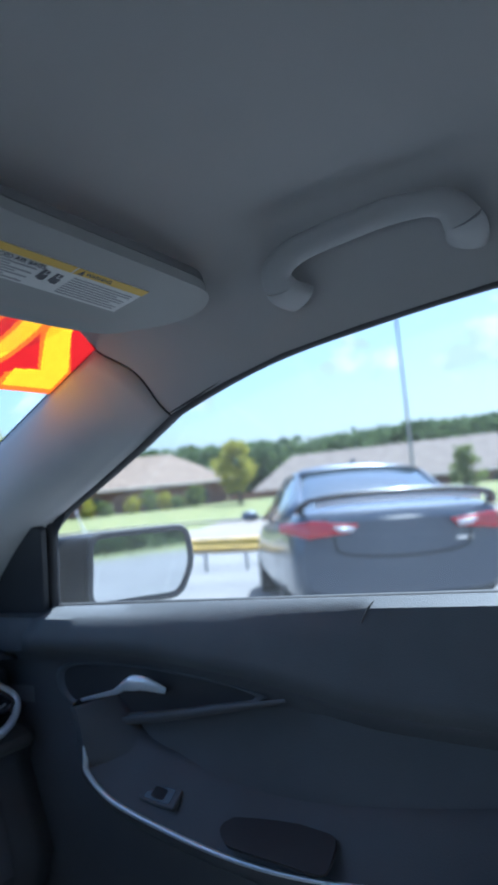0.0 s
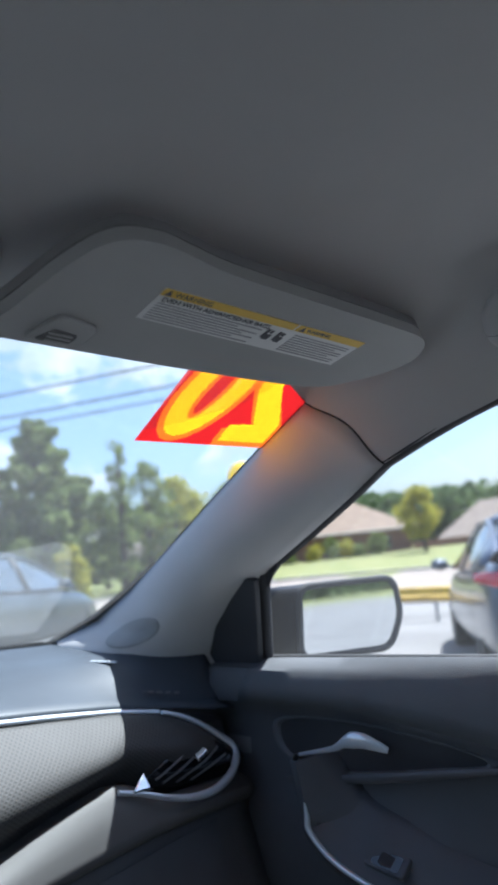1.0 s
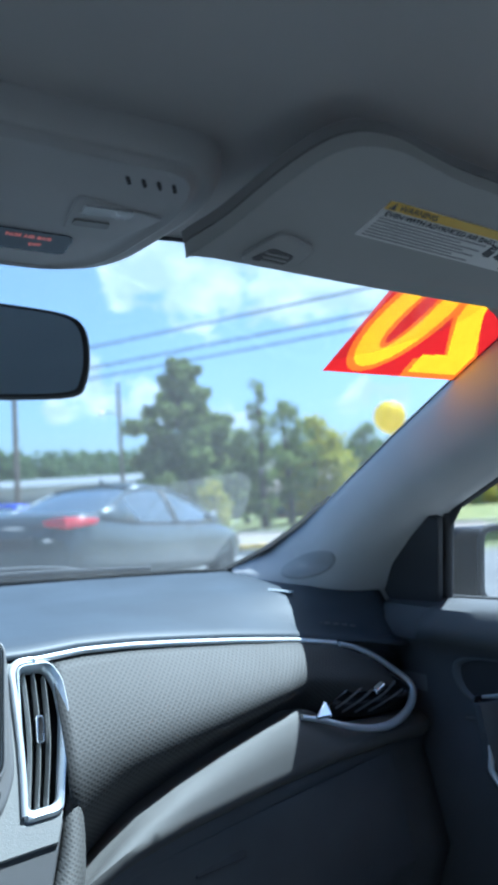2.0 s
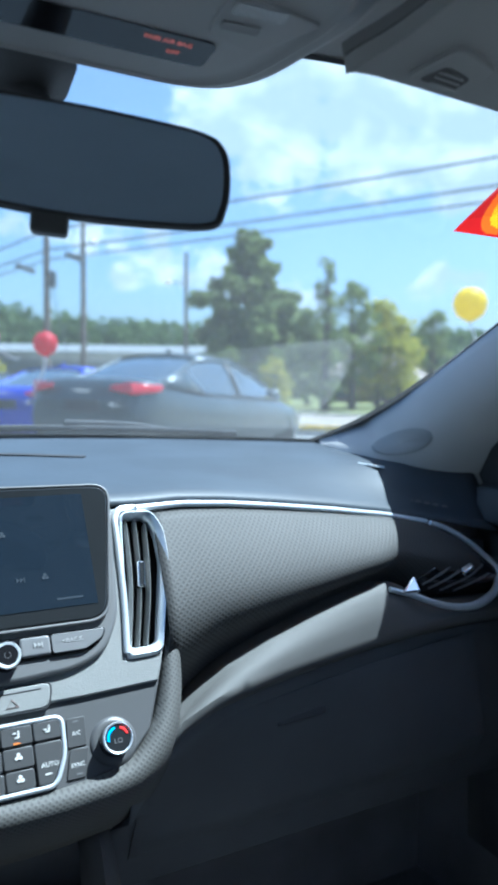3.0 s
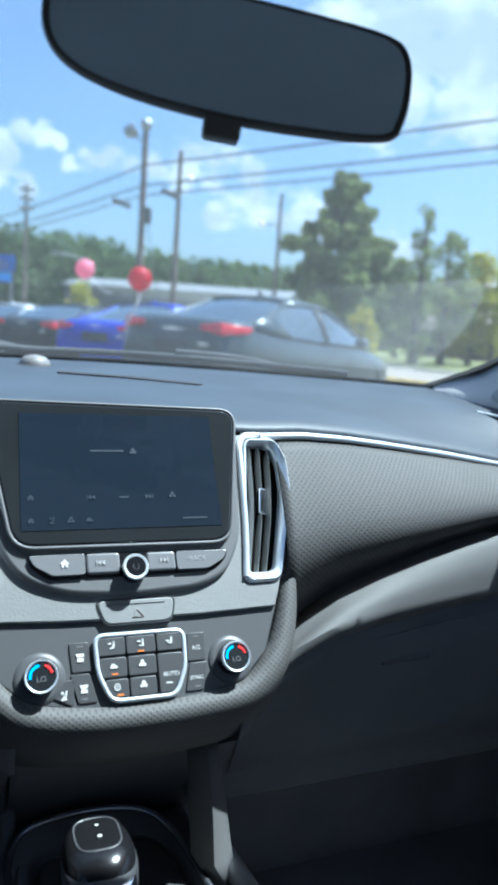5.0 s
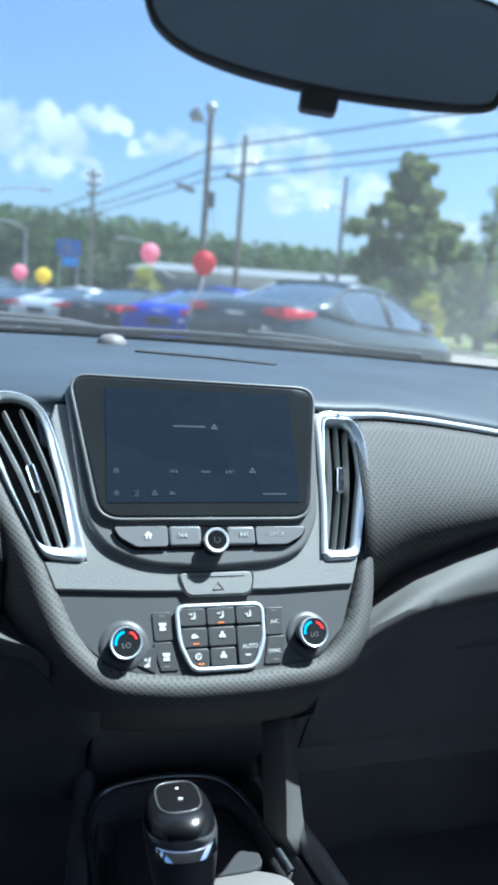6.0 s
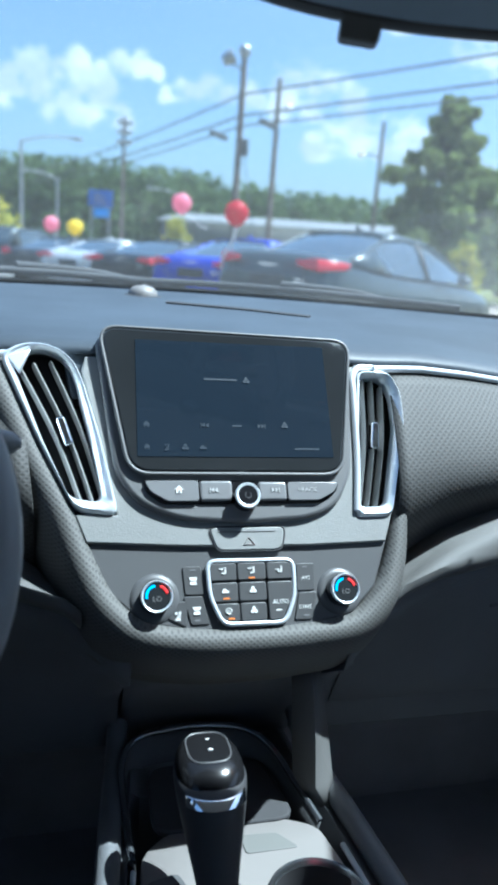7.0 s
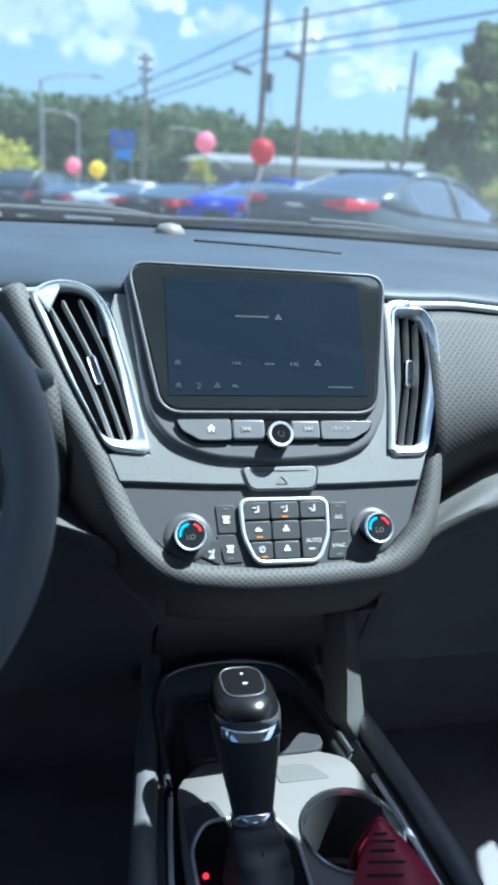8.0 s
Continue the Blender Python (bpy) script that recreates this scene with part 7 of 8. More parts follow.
kerb("kerb_lot", 17.5, -70, 90, 0.16, 0.13, M_KERB, "concrete kerb at the edge of the car lot")
kerb("kerb_road", 20.7, -150, 250, 0.5, 0.19, M_YELLOW, "yellow painted kerb along the road")
kerb("kerb_far", 36.3, -150, 250, 0.2, 0.13, M_KERB, "concrete kerb on the far side of the road")


gr = thing("guard_rail", "low yellow guard rail on thin grey posts at the lot edge", "guard rail")
RA, RB = Vector((10.27, 7.12, 0.14)), Vector((11.00, 6.05, 0.05))
part("rail", tube([RA, RB], 0.045, 8, flat_axis=(0, 0, 1), squash=1.2), M_YELLOW, gr, "yellow painted rail")
for k in (0.22, 0.78):
    q = RA.lerp(RB, k)
    part("post", tube([Vector((q.x, q.y, ground_z(q.x, q.y) - 0.05)), q], 0.03, 8), M_STEEL, gr, "thin grey post")


# ---------------------------------------------------------------- cars
def build_car(kind, paint, p, heading, label, L=4.85, W=0.92, H=1.46, spoiler=False, suv=False, tail_white=False, plate=True, lamp=0.0):
    c = thing("parked_car", label, "car", group="cars parked in the row", at=p)
    fx, fy = math.sin(radians(heading)), math.cos(radians(heading))
    pitch = ground_z(p.x + 4 * fx, p.y + 4 * fy) - ground_z(p.x, p.y)
    lean = ground_z(p.x + fy, p.y - fx) - ground_z(p.x - fy, p.y + fx)
    c.rotation_euler = (math.atan(pitch / 4), -math.atan(lean / 2), -radians(heading))
    k = H / 1.46
    deck = (1.02 if not suv else 1.12) + lamp
    st = [(0.0, 0.78, 0.36, 0.80), (0.06, 0.86, 0.30, 0.98 + lamp), (0.25, 0.90, 0.24, (1.04 if not suv else 1.08) + lamp), (0.60, 0.915, 0.22, deck), (1.2, 0.925, 0.20, 0.97), (2.4, 0.925, 0.20, 0.95), (3.4, 0.92, 0.20, 0.95), (3.9, 0.91, 0.22, 0.90), (4.45, 0.86, 0.24, 0.80), (4.75, 0.74, 0.30, 0.70), (4.85, 0.55, 0.36, 0.60)]
    if spoiler:
        st[:4] = [(0.0, 0.80, 0.36, 0.94), (0.04, 0.87, 0.30, 1.05), (0.25, 0.90, 0.24, 1.075), (0.60, 0.915, 0.22, 1.06)]
    rows = []
    for y, w, z0, z1 in st:
        w *= W / 0.92
        y *= L / 4.85
        sec = [(0.72, z0), (0.96, z0 + 0.06), (1.0, lerp(z0, z1, 0.35)), (0.995, lerp(z0, z1, 0.62)), (0.965, lerp(z0, z1, 0.80)), (0.93, z1 - 0.05), (0.84, z1 - 0.008), (0.5, z1 + 0.012)]
        row = [Vector((w * a, y, b)) for a, b in sec]
        rows.append(row + [Vector((-q.x, q.y, q.z)) for q in reversed(row)])
    bm = loft(rows, close_u=True)
    cap(bm, rows[0])
    cap(bm, rows[-1][::-1])
    body = part("body", bm, paint, c, bevel=0.0)
    body.modifiers.new("sub", "SUBSURF").levels = 1
    body.modifiers["sub"].render_levels = 1
    # cabin glass and painted roof
    if suv:
        g = [(0.12, 0.74, 1.06, 1.10), (0.35, 0.70, 1.02, 1.60), (0.9, 0.66, 0.98, 1.68), (2.2, 0.66, 0.96, 1.68), (2.9, 0.68, 0.96, 1.58), (3.65, 0.76, 0.95, 0.98)]
    else:
        g = [(0.50, 0.72, 1.00, 1.03), (0.95, 0.68, 0.97, 1.20 * k), (1.45, 0.62, 0.95, 1.40 * k), (2.0, 0.585, 0.94, 1.455 * k), (2.6, 0.59, 0.94, 1.44 * k), (3.0, 0.63, 0.94, 1.32 * k), (3.75, 0.76, 0.93, 0.96)]
    rows, roof = [], []
    for y, w, z0, z1 in g:
        wb = 0.86
        y *= L / 4.85
        row = [Vector((wb * W / 0.92, y, z0)), Vector((lerp(wb, w, 0.55), y, lerp(z0, z1, 0.55))), Vector((w, y, z1 - 0.070 * (z1 > 1.15))), Vector((w * 0.84, y, z1 - 0.026 * (z1 > 1.15))), Vector((w * 0.45, y, z1 - 0.003)), Vector((0, y, z1 + 0.006))]
        rows.append(row + [Vector((-q.x, q.y, q.z)) for q in reversed(row[:-1])])
        roof.append([q + Vector((0, 0, 0.012)) for q in rows[-1][2:-2]])
    part("windows", loft(rows), M_CARGLASS, c, "dark tinted glass")
    lo, hi = (1, 4) if suv else (2, 5)
    part("roof", loft(roof[lo:hi]), paint, c, solid=0.012)
    for s in (1, -1):
        def side(i, f, out=0.012):
            a = rows[i]
            q = a[0].lerp(a[1], f * 2) if f < 0.5 else a[1].lerp(a[2], f * 2 - 1)
            return Vector((s * (q.x + out), q.y, q.z + 0.004))

        def between(y, f):
            for i in range(len(g) - 1):
                y0, y1 = g[i][0] * L / 4.85, g[i + 1][0] * L / 4.85
                if y0 <= y <= y1:
                    return side(i, f).lerp(side(i + 1, f), (y - y0) / (y1 - y0))
            return side(len(g) - 1, f)

        # pillars: rear, middle and front
        n = len(g) - 1
        part("rear_pillar", loft([[side(0, 0.0), side(1, 0.0), between(1.35 if not suv else 0.7, 0.0)], [side(0, 0.9), side(1, 0.9), between(1.2 if not suv else 0.6, 0.9)], [side(0, 1.0), side(1, 1.0), between(1.45 if not suv else 0.9, 1.0)]]), paint, c, solid=0.02)
        part("door_pillar", loft([[between(2.25, f), between(2.35, f)] for f in (0.0, 0.5, 1.0)]), M_PLASTIC, c, solid=0.01)
        part("front_pillar", tube([side(n - 2, 1.0, 0.0), side(n - 1, 1.0, 0.0), side(n, 0.9, 0.0)], 0.035, 6), paint, c)
        part("roof_rail", tube([side(i, 1.0, 0.0) for i in range(n + 1)], 0.025, 6), paint, c)
        part("side_mirror", lathe([(0.0, -0.10), (0.07, -0.08), (0.085, 0.0), (0.06, 0.07), (0.0, 0.09)], 12, pose(s * 1.03, 3.05 * L / 4.85, 1.00, 0, 90, 0) @ Matrix.Diagonal((0.8, 1, 1.1, 1))), paint, c)
        for y in (0.98, 3.85):
            w = part("wheel", lathe([(0.335, -0.10), (0.34, -0.06), (0.34, 0.08), (0.325, 0.105), (0.25, 0.105)], 28, pose(s * 0.79, y * L / 4.85, 0.335, 0, s * 90, 0)), M_TYRE, c, "black tyre")
            part("rim", lathe([(0.255, 0.098), (0.24, 0.085), (0.07, 0.075), (0.05, 0.10), (0.0, 0.10)], 20, pose(s * 0.79, y * L / 4.85, 0.335, 0, s * 90, 0)), M_RIM, w, "alloy rim")
        # tail lamps wrap round the corner
        if suv:
            quad = [(0.64, -0.012, 1.02), (0.89, 0.16, 1.0), (0.88, 0.14, 0.84), (0.66, -0.012, 0.86)]
        else:
            quad = [(0.36 if spoiler else 0.44, -0.018, 0.93), (0.72, 0.0, 0.965), (0.93, 0.34, 0.945), (0.935, 0.30, 0.88), (0.75, -0.01, 0.83), (0.42 if spoiler else 0.47, -0.03, 0.865 if spoiler else 0.875)]
        bm = bmesh.new()
        back = 0.080 if spoiler else 0.0
        pts = [Vector((s * a * W / 0.92, b - back * (b < 0.2), z + lamp)) for a, b, z in quad]
        if suv:
            cap(bm, pts)
        else:
            vs = [bm.verts.new(p) for p in pts]
            bm.faces.new([vs[0], vs[1], vs[4], vs[5]])
            bm.faces.new([vs[1], vs[2], vs[3], vs[4]])
        t = part("tail_lamp", bm, M_TAIL, c, "red tail lamp", solid=0.05, bevel=0.01)
        if tail_white:
            bm = bmesh.new()
            cap(bm, [Vector((s * a, b - 0.100, z)) for a, b, z in ((0.40, -0.030, 0.903), (0.58, -0.018, 0.915), (0.52, -0.032, 0.874), (0.42, -0.042, 0.872))])
            part("reversing_lamp", bm, M_TAILW, t, "clear reversing lamp", solid=0.05, bevel=0.01)
    if plate:
        part("plate_recess", prism(rrect(-0.26, -0.075, 0.26, 0.075, 0.02, 3), -0.01, 0.012, pose(0, -0.005, 0.74, 96, 0, 0)), M_PLASTIC, c, "dark plate recess")
    part("bumper_insert", prism(rrect(-0.72, -0.07, 0.72, 0.07, 0.04, 3), -0.02, 0.015, pose(0, 0.03, 0.40, 90, 0, 0)), M_PLASTIC, c, "black lower bumper insert")
    part("trunk_seam", tube(smooth_path([(-0.62, 0.03, 0.99), (-0.56, -0.02, 0.86), (-0.48, -0.03, 0.70), (0, -0.035, 0.66), (0.48, -0.03, 0.70), (0.56, -0.02, 0.86), (0.62, 0.03, 0.99)], 4), 0.008, 5), M_PLASTIC, c, "dark trunk seam")
    part("emblem", prism([(-0.20, 0.0), (-0.05, -0.014), (0.05, -0.014), (0.20, 0.0), (0.05, 0.012), (-0.05, 0.012)], 0, 0.012, pose(0, -0.002 if not spoiler else -0.03, 0.92 if not spoiler else 0.965, 95, 0, 0)), M_BRIGHT, c, "plain bright emblem bar")
    part("badge", prism(rrect(-0.07, -0.014, 0.07, 0.014, 0.004, 2), 0, 0.01, pose(0.50, 0.0, 0.77, 92, 0, 4)), M_BRIGHT, c, "small bright badge bar")
    if spoiler:
        pts = smooth_path([(-0.80, 0.16, 1.04), (-0.72, 0.05, 1.125), (-0.4, 0.0, 1.165), (0, -0.02, 1.175), (0.4, 0.0, 1.165), (0.72, 0.05, 1.125), (0.80, 0.16, 1.04)], 5)
        part("spoiler", tube(pts, 0.045, 8, flat_axis=(0, 0.2, 1), squash=0.45), P_BLACK, c, "black trunk spoiler")
        part("spoiler_strip", tube([q + Vector((0, 0.01, -0.045)) for q in pts[6:-6]], 0.028, 8, flat_axis=(0, 1, -0.3), squash=0.35), M_TAILW, c, "bright strip on the spoiler")
    part("antenna_fin", prism([(0, 0), (0.16, 0), (0.02, 0.06)], -0.015, 0.015, pose(0, 1.72, 1.46 * k if not suv else 1.68, 90, 0, 90)), paint, c, "roof antenna fin")
    return c


def paint(name, col):
    return mat(name, col, 0.32, metal=0.3, vary=0.08, vary_scale=2, coat=0.6)


P_GREY, P_DARK, P_BLUE, P_BLACK, P_WHITE = paint("slate_blue_paint", (0.085, 0.105, 0.145)), paint("dark_grey_paint", (0.045, 0.055, 0.06)), paint("bright_blue_paint", (0.01, 0.03, 0.42)), paint("black_paint", (0.012, 0.012, 0.014)), paint("white_paint", (0.62, 0.63, 0.65))


def parked(x, y):
    return Vector((x, y, ground_z(x, y)))


build_car("sedan", P_GREY, parked(5.46, 1.33), 54.5, "slate blue sedan with trunk spoiler parked in the lot", spoiler=True, tail_white=True, H=1.49, plate=False)
build_car("sedan", P_DARK, parked(2.14, 7.90), 56, "dark grey sedan with red tail lamps parked in the lot", H=1.49, lamp=0.06)
build_car("sedan", P_BLUE, parked(1.85, 11.6), 46, "bright blue sedan parked in the lot", H=1.45)
build_car("sedan", P_BLACK, parked(0.95, 15.2), 40, "black sedan with dark glass parked in the lot", H=1.44)
build_car("sedan", P_WHITE, parked(-0.1, 18.0), 38, "white sedan parked in the lot", H=1.42)
build_car("sedan", P_BLACK, parked(-1.3, 21.5), 36, "black sedan parked in the lot", H=1.45)
build_car("suv", P_DARK, parked(-2.6, 25.0), 34, "dark grey hatchback parked in the lot", suv=True, L=4.5)
# a dark car behind, seen in the wing mirror
build_car("sedan", P_DARK, parked(1.9, -42.0), 150, "dark sedan parked behind in the lot", H=1.46)


# ---------------------------------------------------------------- balloons
def build_balloon(col, p, r, foot, label, curl=0.006):
    b = thing("balloon", label, "balloon", group="balloons tied to the cars", at=(0, 0, 0))
    m = film_mat("balloon_" + label.split()[0], col)
    prof = [(0.0, 1.0), (0.35, 0.95), (0.68, 0.76), (0.92, 0.42), (1.0, 0.05), (0.93, -0.35), (0.74, -0.68), (0.42, -0.92), (0.14, -1.03), (0.05, -1.07), (0.08, -1.13)]
    part("skin", lathe([(a * r, z * r) for a, z in prof], 24, Matrix.Translation(p)), m, b, "rubber skin")
    q = Vector(p) - Vector((0, 0, 1.1 * r))
    f = Vector(foot)
    pts = smooth_path([q, q.lerp(f, 0.35) + Vector((0.03, 0, 0.02)), q.lerp(f, 0.7) + Vector((-0.02, 0, -0.02)), f], 5)
    part("ribbon", tube(pts, [lerp(curl, 0.006, min(1.0, 1.6 * k / len(pts))) for k in range(len(pts))], 6), flat("ribbon_white", (0.75, 0.72, 0.74), 0.4), b, "white curling ribbon")


def ahead(az, el, d):
    return (EYE0.x + d * math.sin(radians(az)), EYE0.y + d * math.cos(radians(az)), EYE0.z + d * math.tan(radians(el)))


build_balloon((0.62, 0.012, 0.04), ahead(12.4, 3.2, 8.6), 0.137, ahead(11.4, -1.0, 9.0), "red balloon tied to a parked car", 0.026)
build_balloon((0.90, 0.36, 0.46), ahead(8.3, 3.6, 11.0), 0.140, ahead(10.4, 2.0, 12.5), "pink balloon tied to a parked car")
build_balloon((0.90, 0.36, 0.46), ahead(-1.1, 1.4, 15.5), 0.150, ahead(-0.6, 0.0, 16), "pink balloon tied to a parked car")
build_balloon((0.92, 0.74, 0.02), ahead(0.6, 1.3, 15.5), 0.155, ahead(0.4, 0.0, 16), "yellow balloon tied to a parked car")
build_balloon((0.92, 0.74, 0.02), ahead(44.9, 6.5, 6.6), 0.145, ahead(46.5, -2.0, 6.2), "yellow balloon tied to a parked car")

# ---------------------------------------------------------------- poles and wires
def pole(name, p, top, r, material, label, cat):
    t = thing(name, label, cat, at=(0, 0, 0))
    base = Vector((p[0], p[1], ground_z(p[0], p[1]) - 0.2))
    part("shaft", tube([base, base.lerp(Vector((p[0], p[1], top)), 0.5), Vector((p[0], p[1], top))], [r, r * 0.85, r * 0.7], 10), material, t)
    return t


def attach(az, el, d):
    return Vector(ahead(az, el, d))


P1 = (7.0, 31.7)
u = pole("utility_pole", P1, attach(12.7, 14.2, 33).z, 0.17, M_WOOD, "wooden utility pole with flood lamp", "utility pole")
part("flood_lamp", lathe([(0.05, -0.3), (0.22, -0.25), (0.30, 0.15), (0.26, 0.25)], 14, pose(P1[0] - 0.65, P1[1], attach(12, 13.6, 33).z, 60, 0, 70)), M_STEEL, u, "grey flood lamp")
part("lamp_head", lathe([(0.1, -0.25), (0.28, 0.0), (0.2, 0.25), (0.0, 0.3)], 14, pose(P1[0], P1[1], attach(12, 14.1, 33).z)), M_STEEL, u, "rounded lamp head")
part("bracket", tube([(P1[0] - 0.7, P1[1], attach(12, 13.4, 33).z), (P1[0], P1[1], attach(12, 13.0, 33).z)], 0.05, 6), M_STEEL, u)
part("transformer", lathe([(0.12, 0), (0.14, 0.1), (0.14, 0.62), (0.11, 0.70)], 14, pose(P1[0] + 0.26, P1[1] - 0.1, attach(12.6, 8.0, 33).z - 0.4)), M_WIRE, u, "dark transformer can")
part("guy_wire", tube([(P1[0], P1[1], attach(12, 9.5, 33).z), (P1[0] + 1.2, P1[1] - 1, ground_z(*P1))], 0.02, 5), M_WIRE, u)
P1B = (8.95, 33.0)
u = pole("light_pole", P1B, attach(15.4, 12.6, 34.8).z, 0.15, M_WOOD, "slender wooden pole with a street lamp", "light pole")
part("lamp_arm", tube(smooth_path([(P1B[0], P1B[1], 6.9), (P1B[0] - 0.3, P1B[1] - 0.4, 7.1), (P1B[0] - 0.7, P1B[1] - 0.8, 6.95)], 4), 0.04, 6), M_STEEL, u)
part("lamp", lathe([(0.05, 0.1), (0.2, 0.0), (0.24, -0.18), (0.0, -0.2)], 12, pose(P1B[0] + 0.42, P1B[1] - 0.2, attach(16.1, 10.8, 35).z)), M_TAILW, u, "white lamp bowl")
P2 = (22.3, 52.4)
u = pole("utility_pole", P2, attach(23, 10.3, 57.5).z, 0.18, M_WOOD, "weathered wooden utility pole", "utility pole")
part("lamp_arm", tube([(P2[0], P2[1], 9.0), (P2[0] - 1.4, P2[1], 9.3)], 0.05, 6), M_STEEL, u)
part("lamp", lathe([(0.05, 0.1), (0.22, 0.0), (0.24, -0.2), (0.0, -0.22)], 12, pose(P2[0] - 1.5, P2[1], 9.2)), flat("lamp_amber", (0.8, 0.65, 0.4), 0.4), u, "amber lamp bowl")
P3 = (4.2, 60.0)
u = pole("floodlight_mast", P3, attach(4.1, 9.2, 60.7).z, 0.16, M_WOOD, "tall mast with floodlights", "floodlight mast")
for dz in (0.2, 0.9, 1.6):
    part("flood_lamp", box(-0.55, -0.2, -0.14, 0.55, 0.2, 0.14, m=pose(P3[0], P3[1] - 0.25, attach(4, 9.0, 60.7).z - dz)), M_STEEL, u, "grey floodlight", bevel=0.03)
for az, d, top, arm in ((-3.1, 48, 6.9, 3.2), (-0.6, 62, 4.6, -2.5), (8.6, 70, 4.2, -3.0)):
    p = polar(az, d)
    u = pole("street_lamp", (p.x, p.y), attach(az, top, d).z, 0.11, M_STEEL, "grey steel street lamp with curved arm", "street lamp")
    z = attach(az, top, d).z
    part("arm", tube(smooth_path([(p.x, p.y, z - 0.05), (p.x + arm * 0.4, p.y, z + 0.35), (p.x + arm, p.y, z + 0.45)], 5), 0.05, 6), M_STEEL, u)
    part("lamp", box(-0.35, -0.14, -0.08, 0.35, 0.14, 0.08, m=pose(p.x + arm, p.y, z + 0.42)), M_STEEL, u, "flat lamp head", bevel=0.03)
p = polar(70.8, 42)
u = pole("flag_pole", (p.x, p.y), attach(70.8, 12.2, 42).z, 0.10, M_STEEL, "tall thin grey pole beside the road", "pole")
part("arm", tube([(p.x, p.y, attach(70, 12.1, 42).z), (p.x - 0.3, p.y - 0.1, attach(70, 12.1, 42).z + 0.5)], 0.06, 6), M_STEEL, u)


def wire(name, pts, r, sag):
    t = thing(name, "black overhead cable hung between poles", "cable", group="overhead cables")
    out = []
    for a, b in zip(pts[:-1], pts[1:]):
        a, b = Vector(a), Vector(b)
        for k in range(14):
            f = k / 14
            out.append(a.lerp(b, f) - Vector((0, 0, sag * 4 * f * (1 - f))))
    out.append(Vector(pts[-1]))
    part("strand", tube(out, r, 5), M_WIRE, t)


NEXT = gpt(20.8, -32)
for z, zl, r, sag in ((attach(12.5, 11.5, 32.8).z, 7.3, 0.042, 0.35), (attach(12.5, 10.1, 32.8).z, 6.7, 0.042, 0.3), (attach(12.9, 9.4, 32.8).z, 6.3, 0.036, 0.3)):
    wire("overhead_cable", [(-3.2, 72, zl), (P1[0], P1[1], z), (NEXT.x, NEXT.y, z + 0.6)], r, sag)
u = pole("utility_pole", (NEXT.x, NEXT.y), 10.0, 0.17, M_WOOD, "wooden utility pole beside the road", "utility pole")
for az, el, d in ((10.9, 8.6, 34), (14.5, 9.6, 32)):
    q = attach(az, el, d)
    c = thing("splice_box", "black splice box hanging on a cable", "cable box")
    part("case", box(-0.5, -0.1, -0.1, 0.5, 0.1, 0.1, m=pose(q.x, q.y, q.z, 0, 8, 30)), M_WIRE, c, bevel=0.04)

# ---------------------------------------------------------------- sign, long building, houses
s = polar(2.5, 62)
sg = thing("road_sign", "blue double roadside sign on posts", "sign", at=(0, 0, 0))
M_SIGN = mat("sign_blue", (0.02, 0.10, 0.42), 0.4, vary=0.15, vary_scale=2)
part("upper_panel", box(-0.95, -0.06, 0, 0.95, 0.06, 1.25, m=pose(s.x, s.y, attach(2.5, 2.95, 62).z)), M_SIGN, sg, "dark blue panel", bevel=0.02)
part("lower_panel", box(-0.62, -0.06, 0, 0.62, 0.06, 0.72, m=pose(s.x + 0.1, s.y, attach(2.5, 2.2, 62).z)), mat("sign_light_blue", (0.03, 0.25, 0.75), 0.4, vary=0.1), sg, "bright blue panel", bevel=0.02)
for dx in (-0.7, 0.7):
    part("post", tube([(s.x + dx, s.y + 0.1, s.z), (s.x + dx, s.y + 0.1, attach(2.5, 4.0, 62).z)], 0.06, 8), M_STEEL, sg)
for k in range(3):
    part("text_bar", box(-0.6, -0.075, 0, 0.5 - 0.2 * k, -0.055, 0.10, m=pose(s.x, s.y, attach(2.5, 3.2, 62).z + 0.28 * k)), M_WHITEWALL, sg, smooth=False)


def build_hall():
    b = thing("long_building", "long low building with a pale metal roof", "building")
    A, B = polar(7.0, 78), polar(28.0, 74)
    d = (B - A).normalized()
    nrm = Vector((-d.y, d.x, 0))
    ztop, zeave = attach(14, 3.35, 76).z, attach(14, 2.55, 76).z

    def pt(s, t, z):
        q = A.lerp(B, s) + nrm * t
        return Vector((q.x, q.y, z))

    part("wall", loft([[pt(0, 0, 0), pt(1, 0, 0)], [pt(0, 0, zeave), pt(1, 0, zeave)]]), mat("grey_cladding", (0.16, 0.16, 0.155), 0.8, vary=0.15, vary_scale=0.5), b, solid=0.2)
    part("roof", loft([[pt(-0.01, -0.6, zeave - 0.1), pt(1.01, -0.6, zeave - 0.1)], [pt(-0.01, 8, ztop), pt(1.01, 8, ztop)], [pt(-0.01, 16, zeave), pt(1.01, 16, zeave)]]), M_WHITEWALL, b, "pale metal roof", smooth=False, solid=0.15)


build_hall()


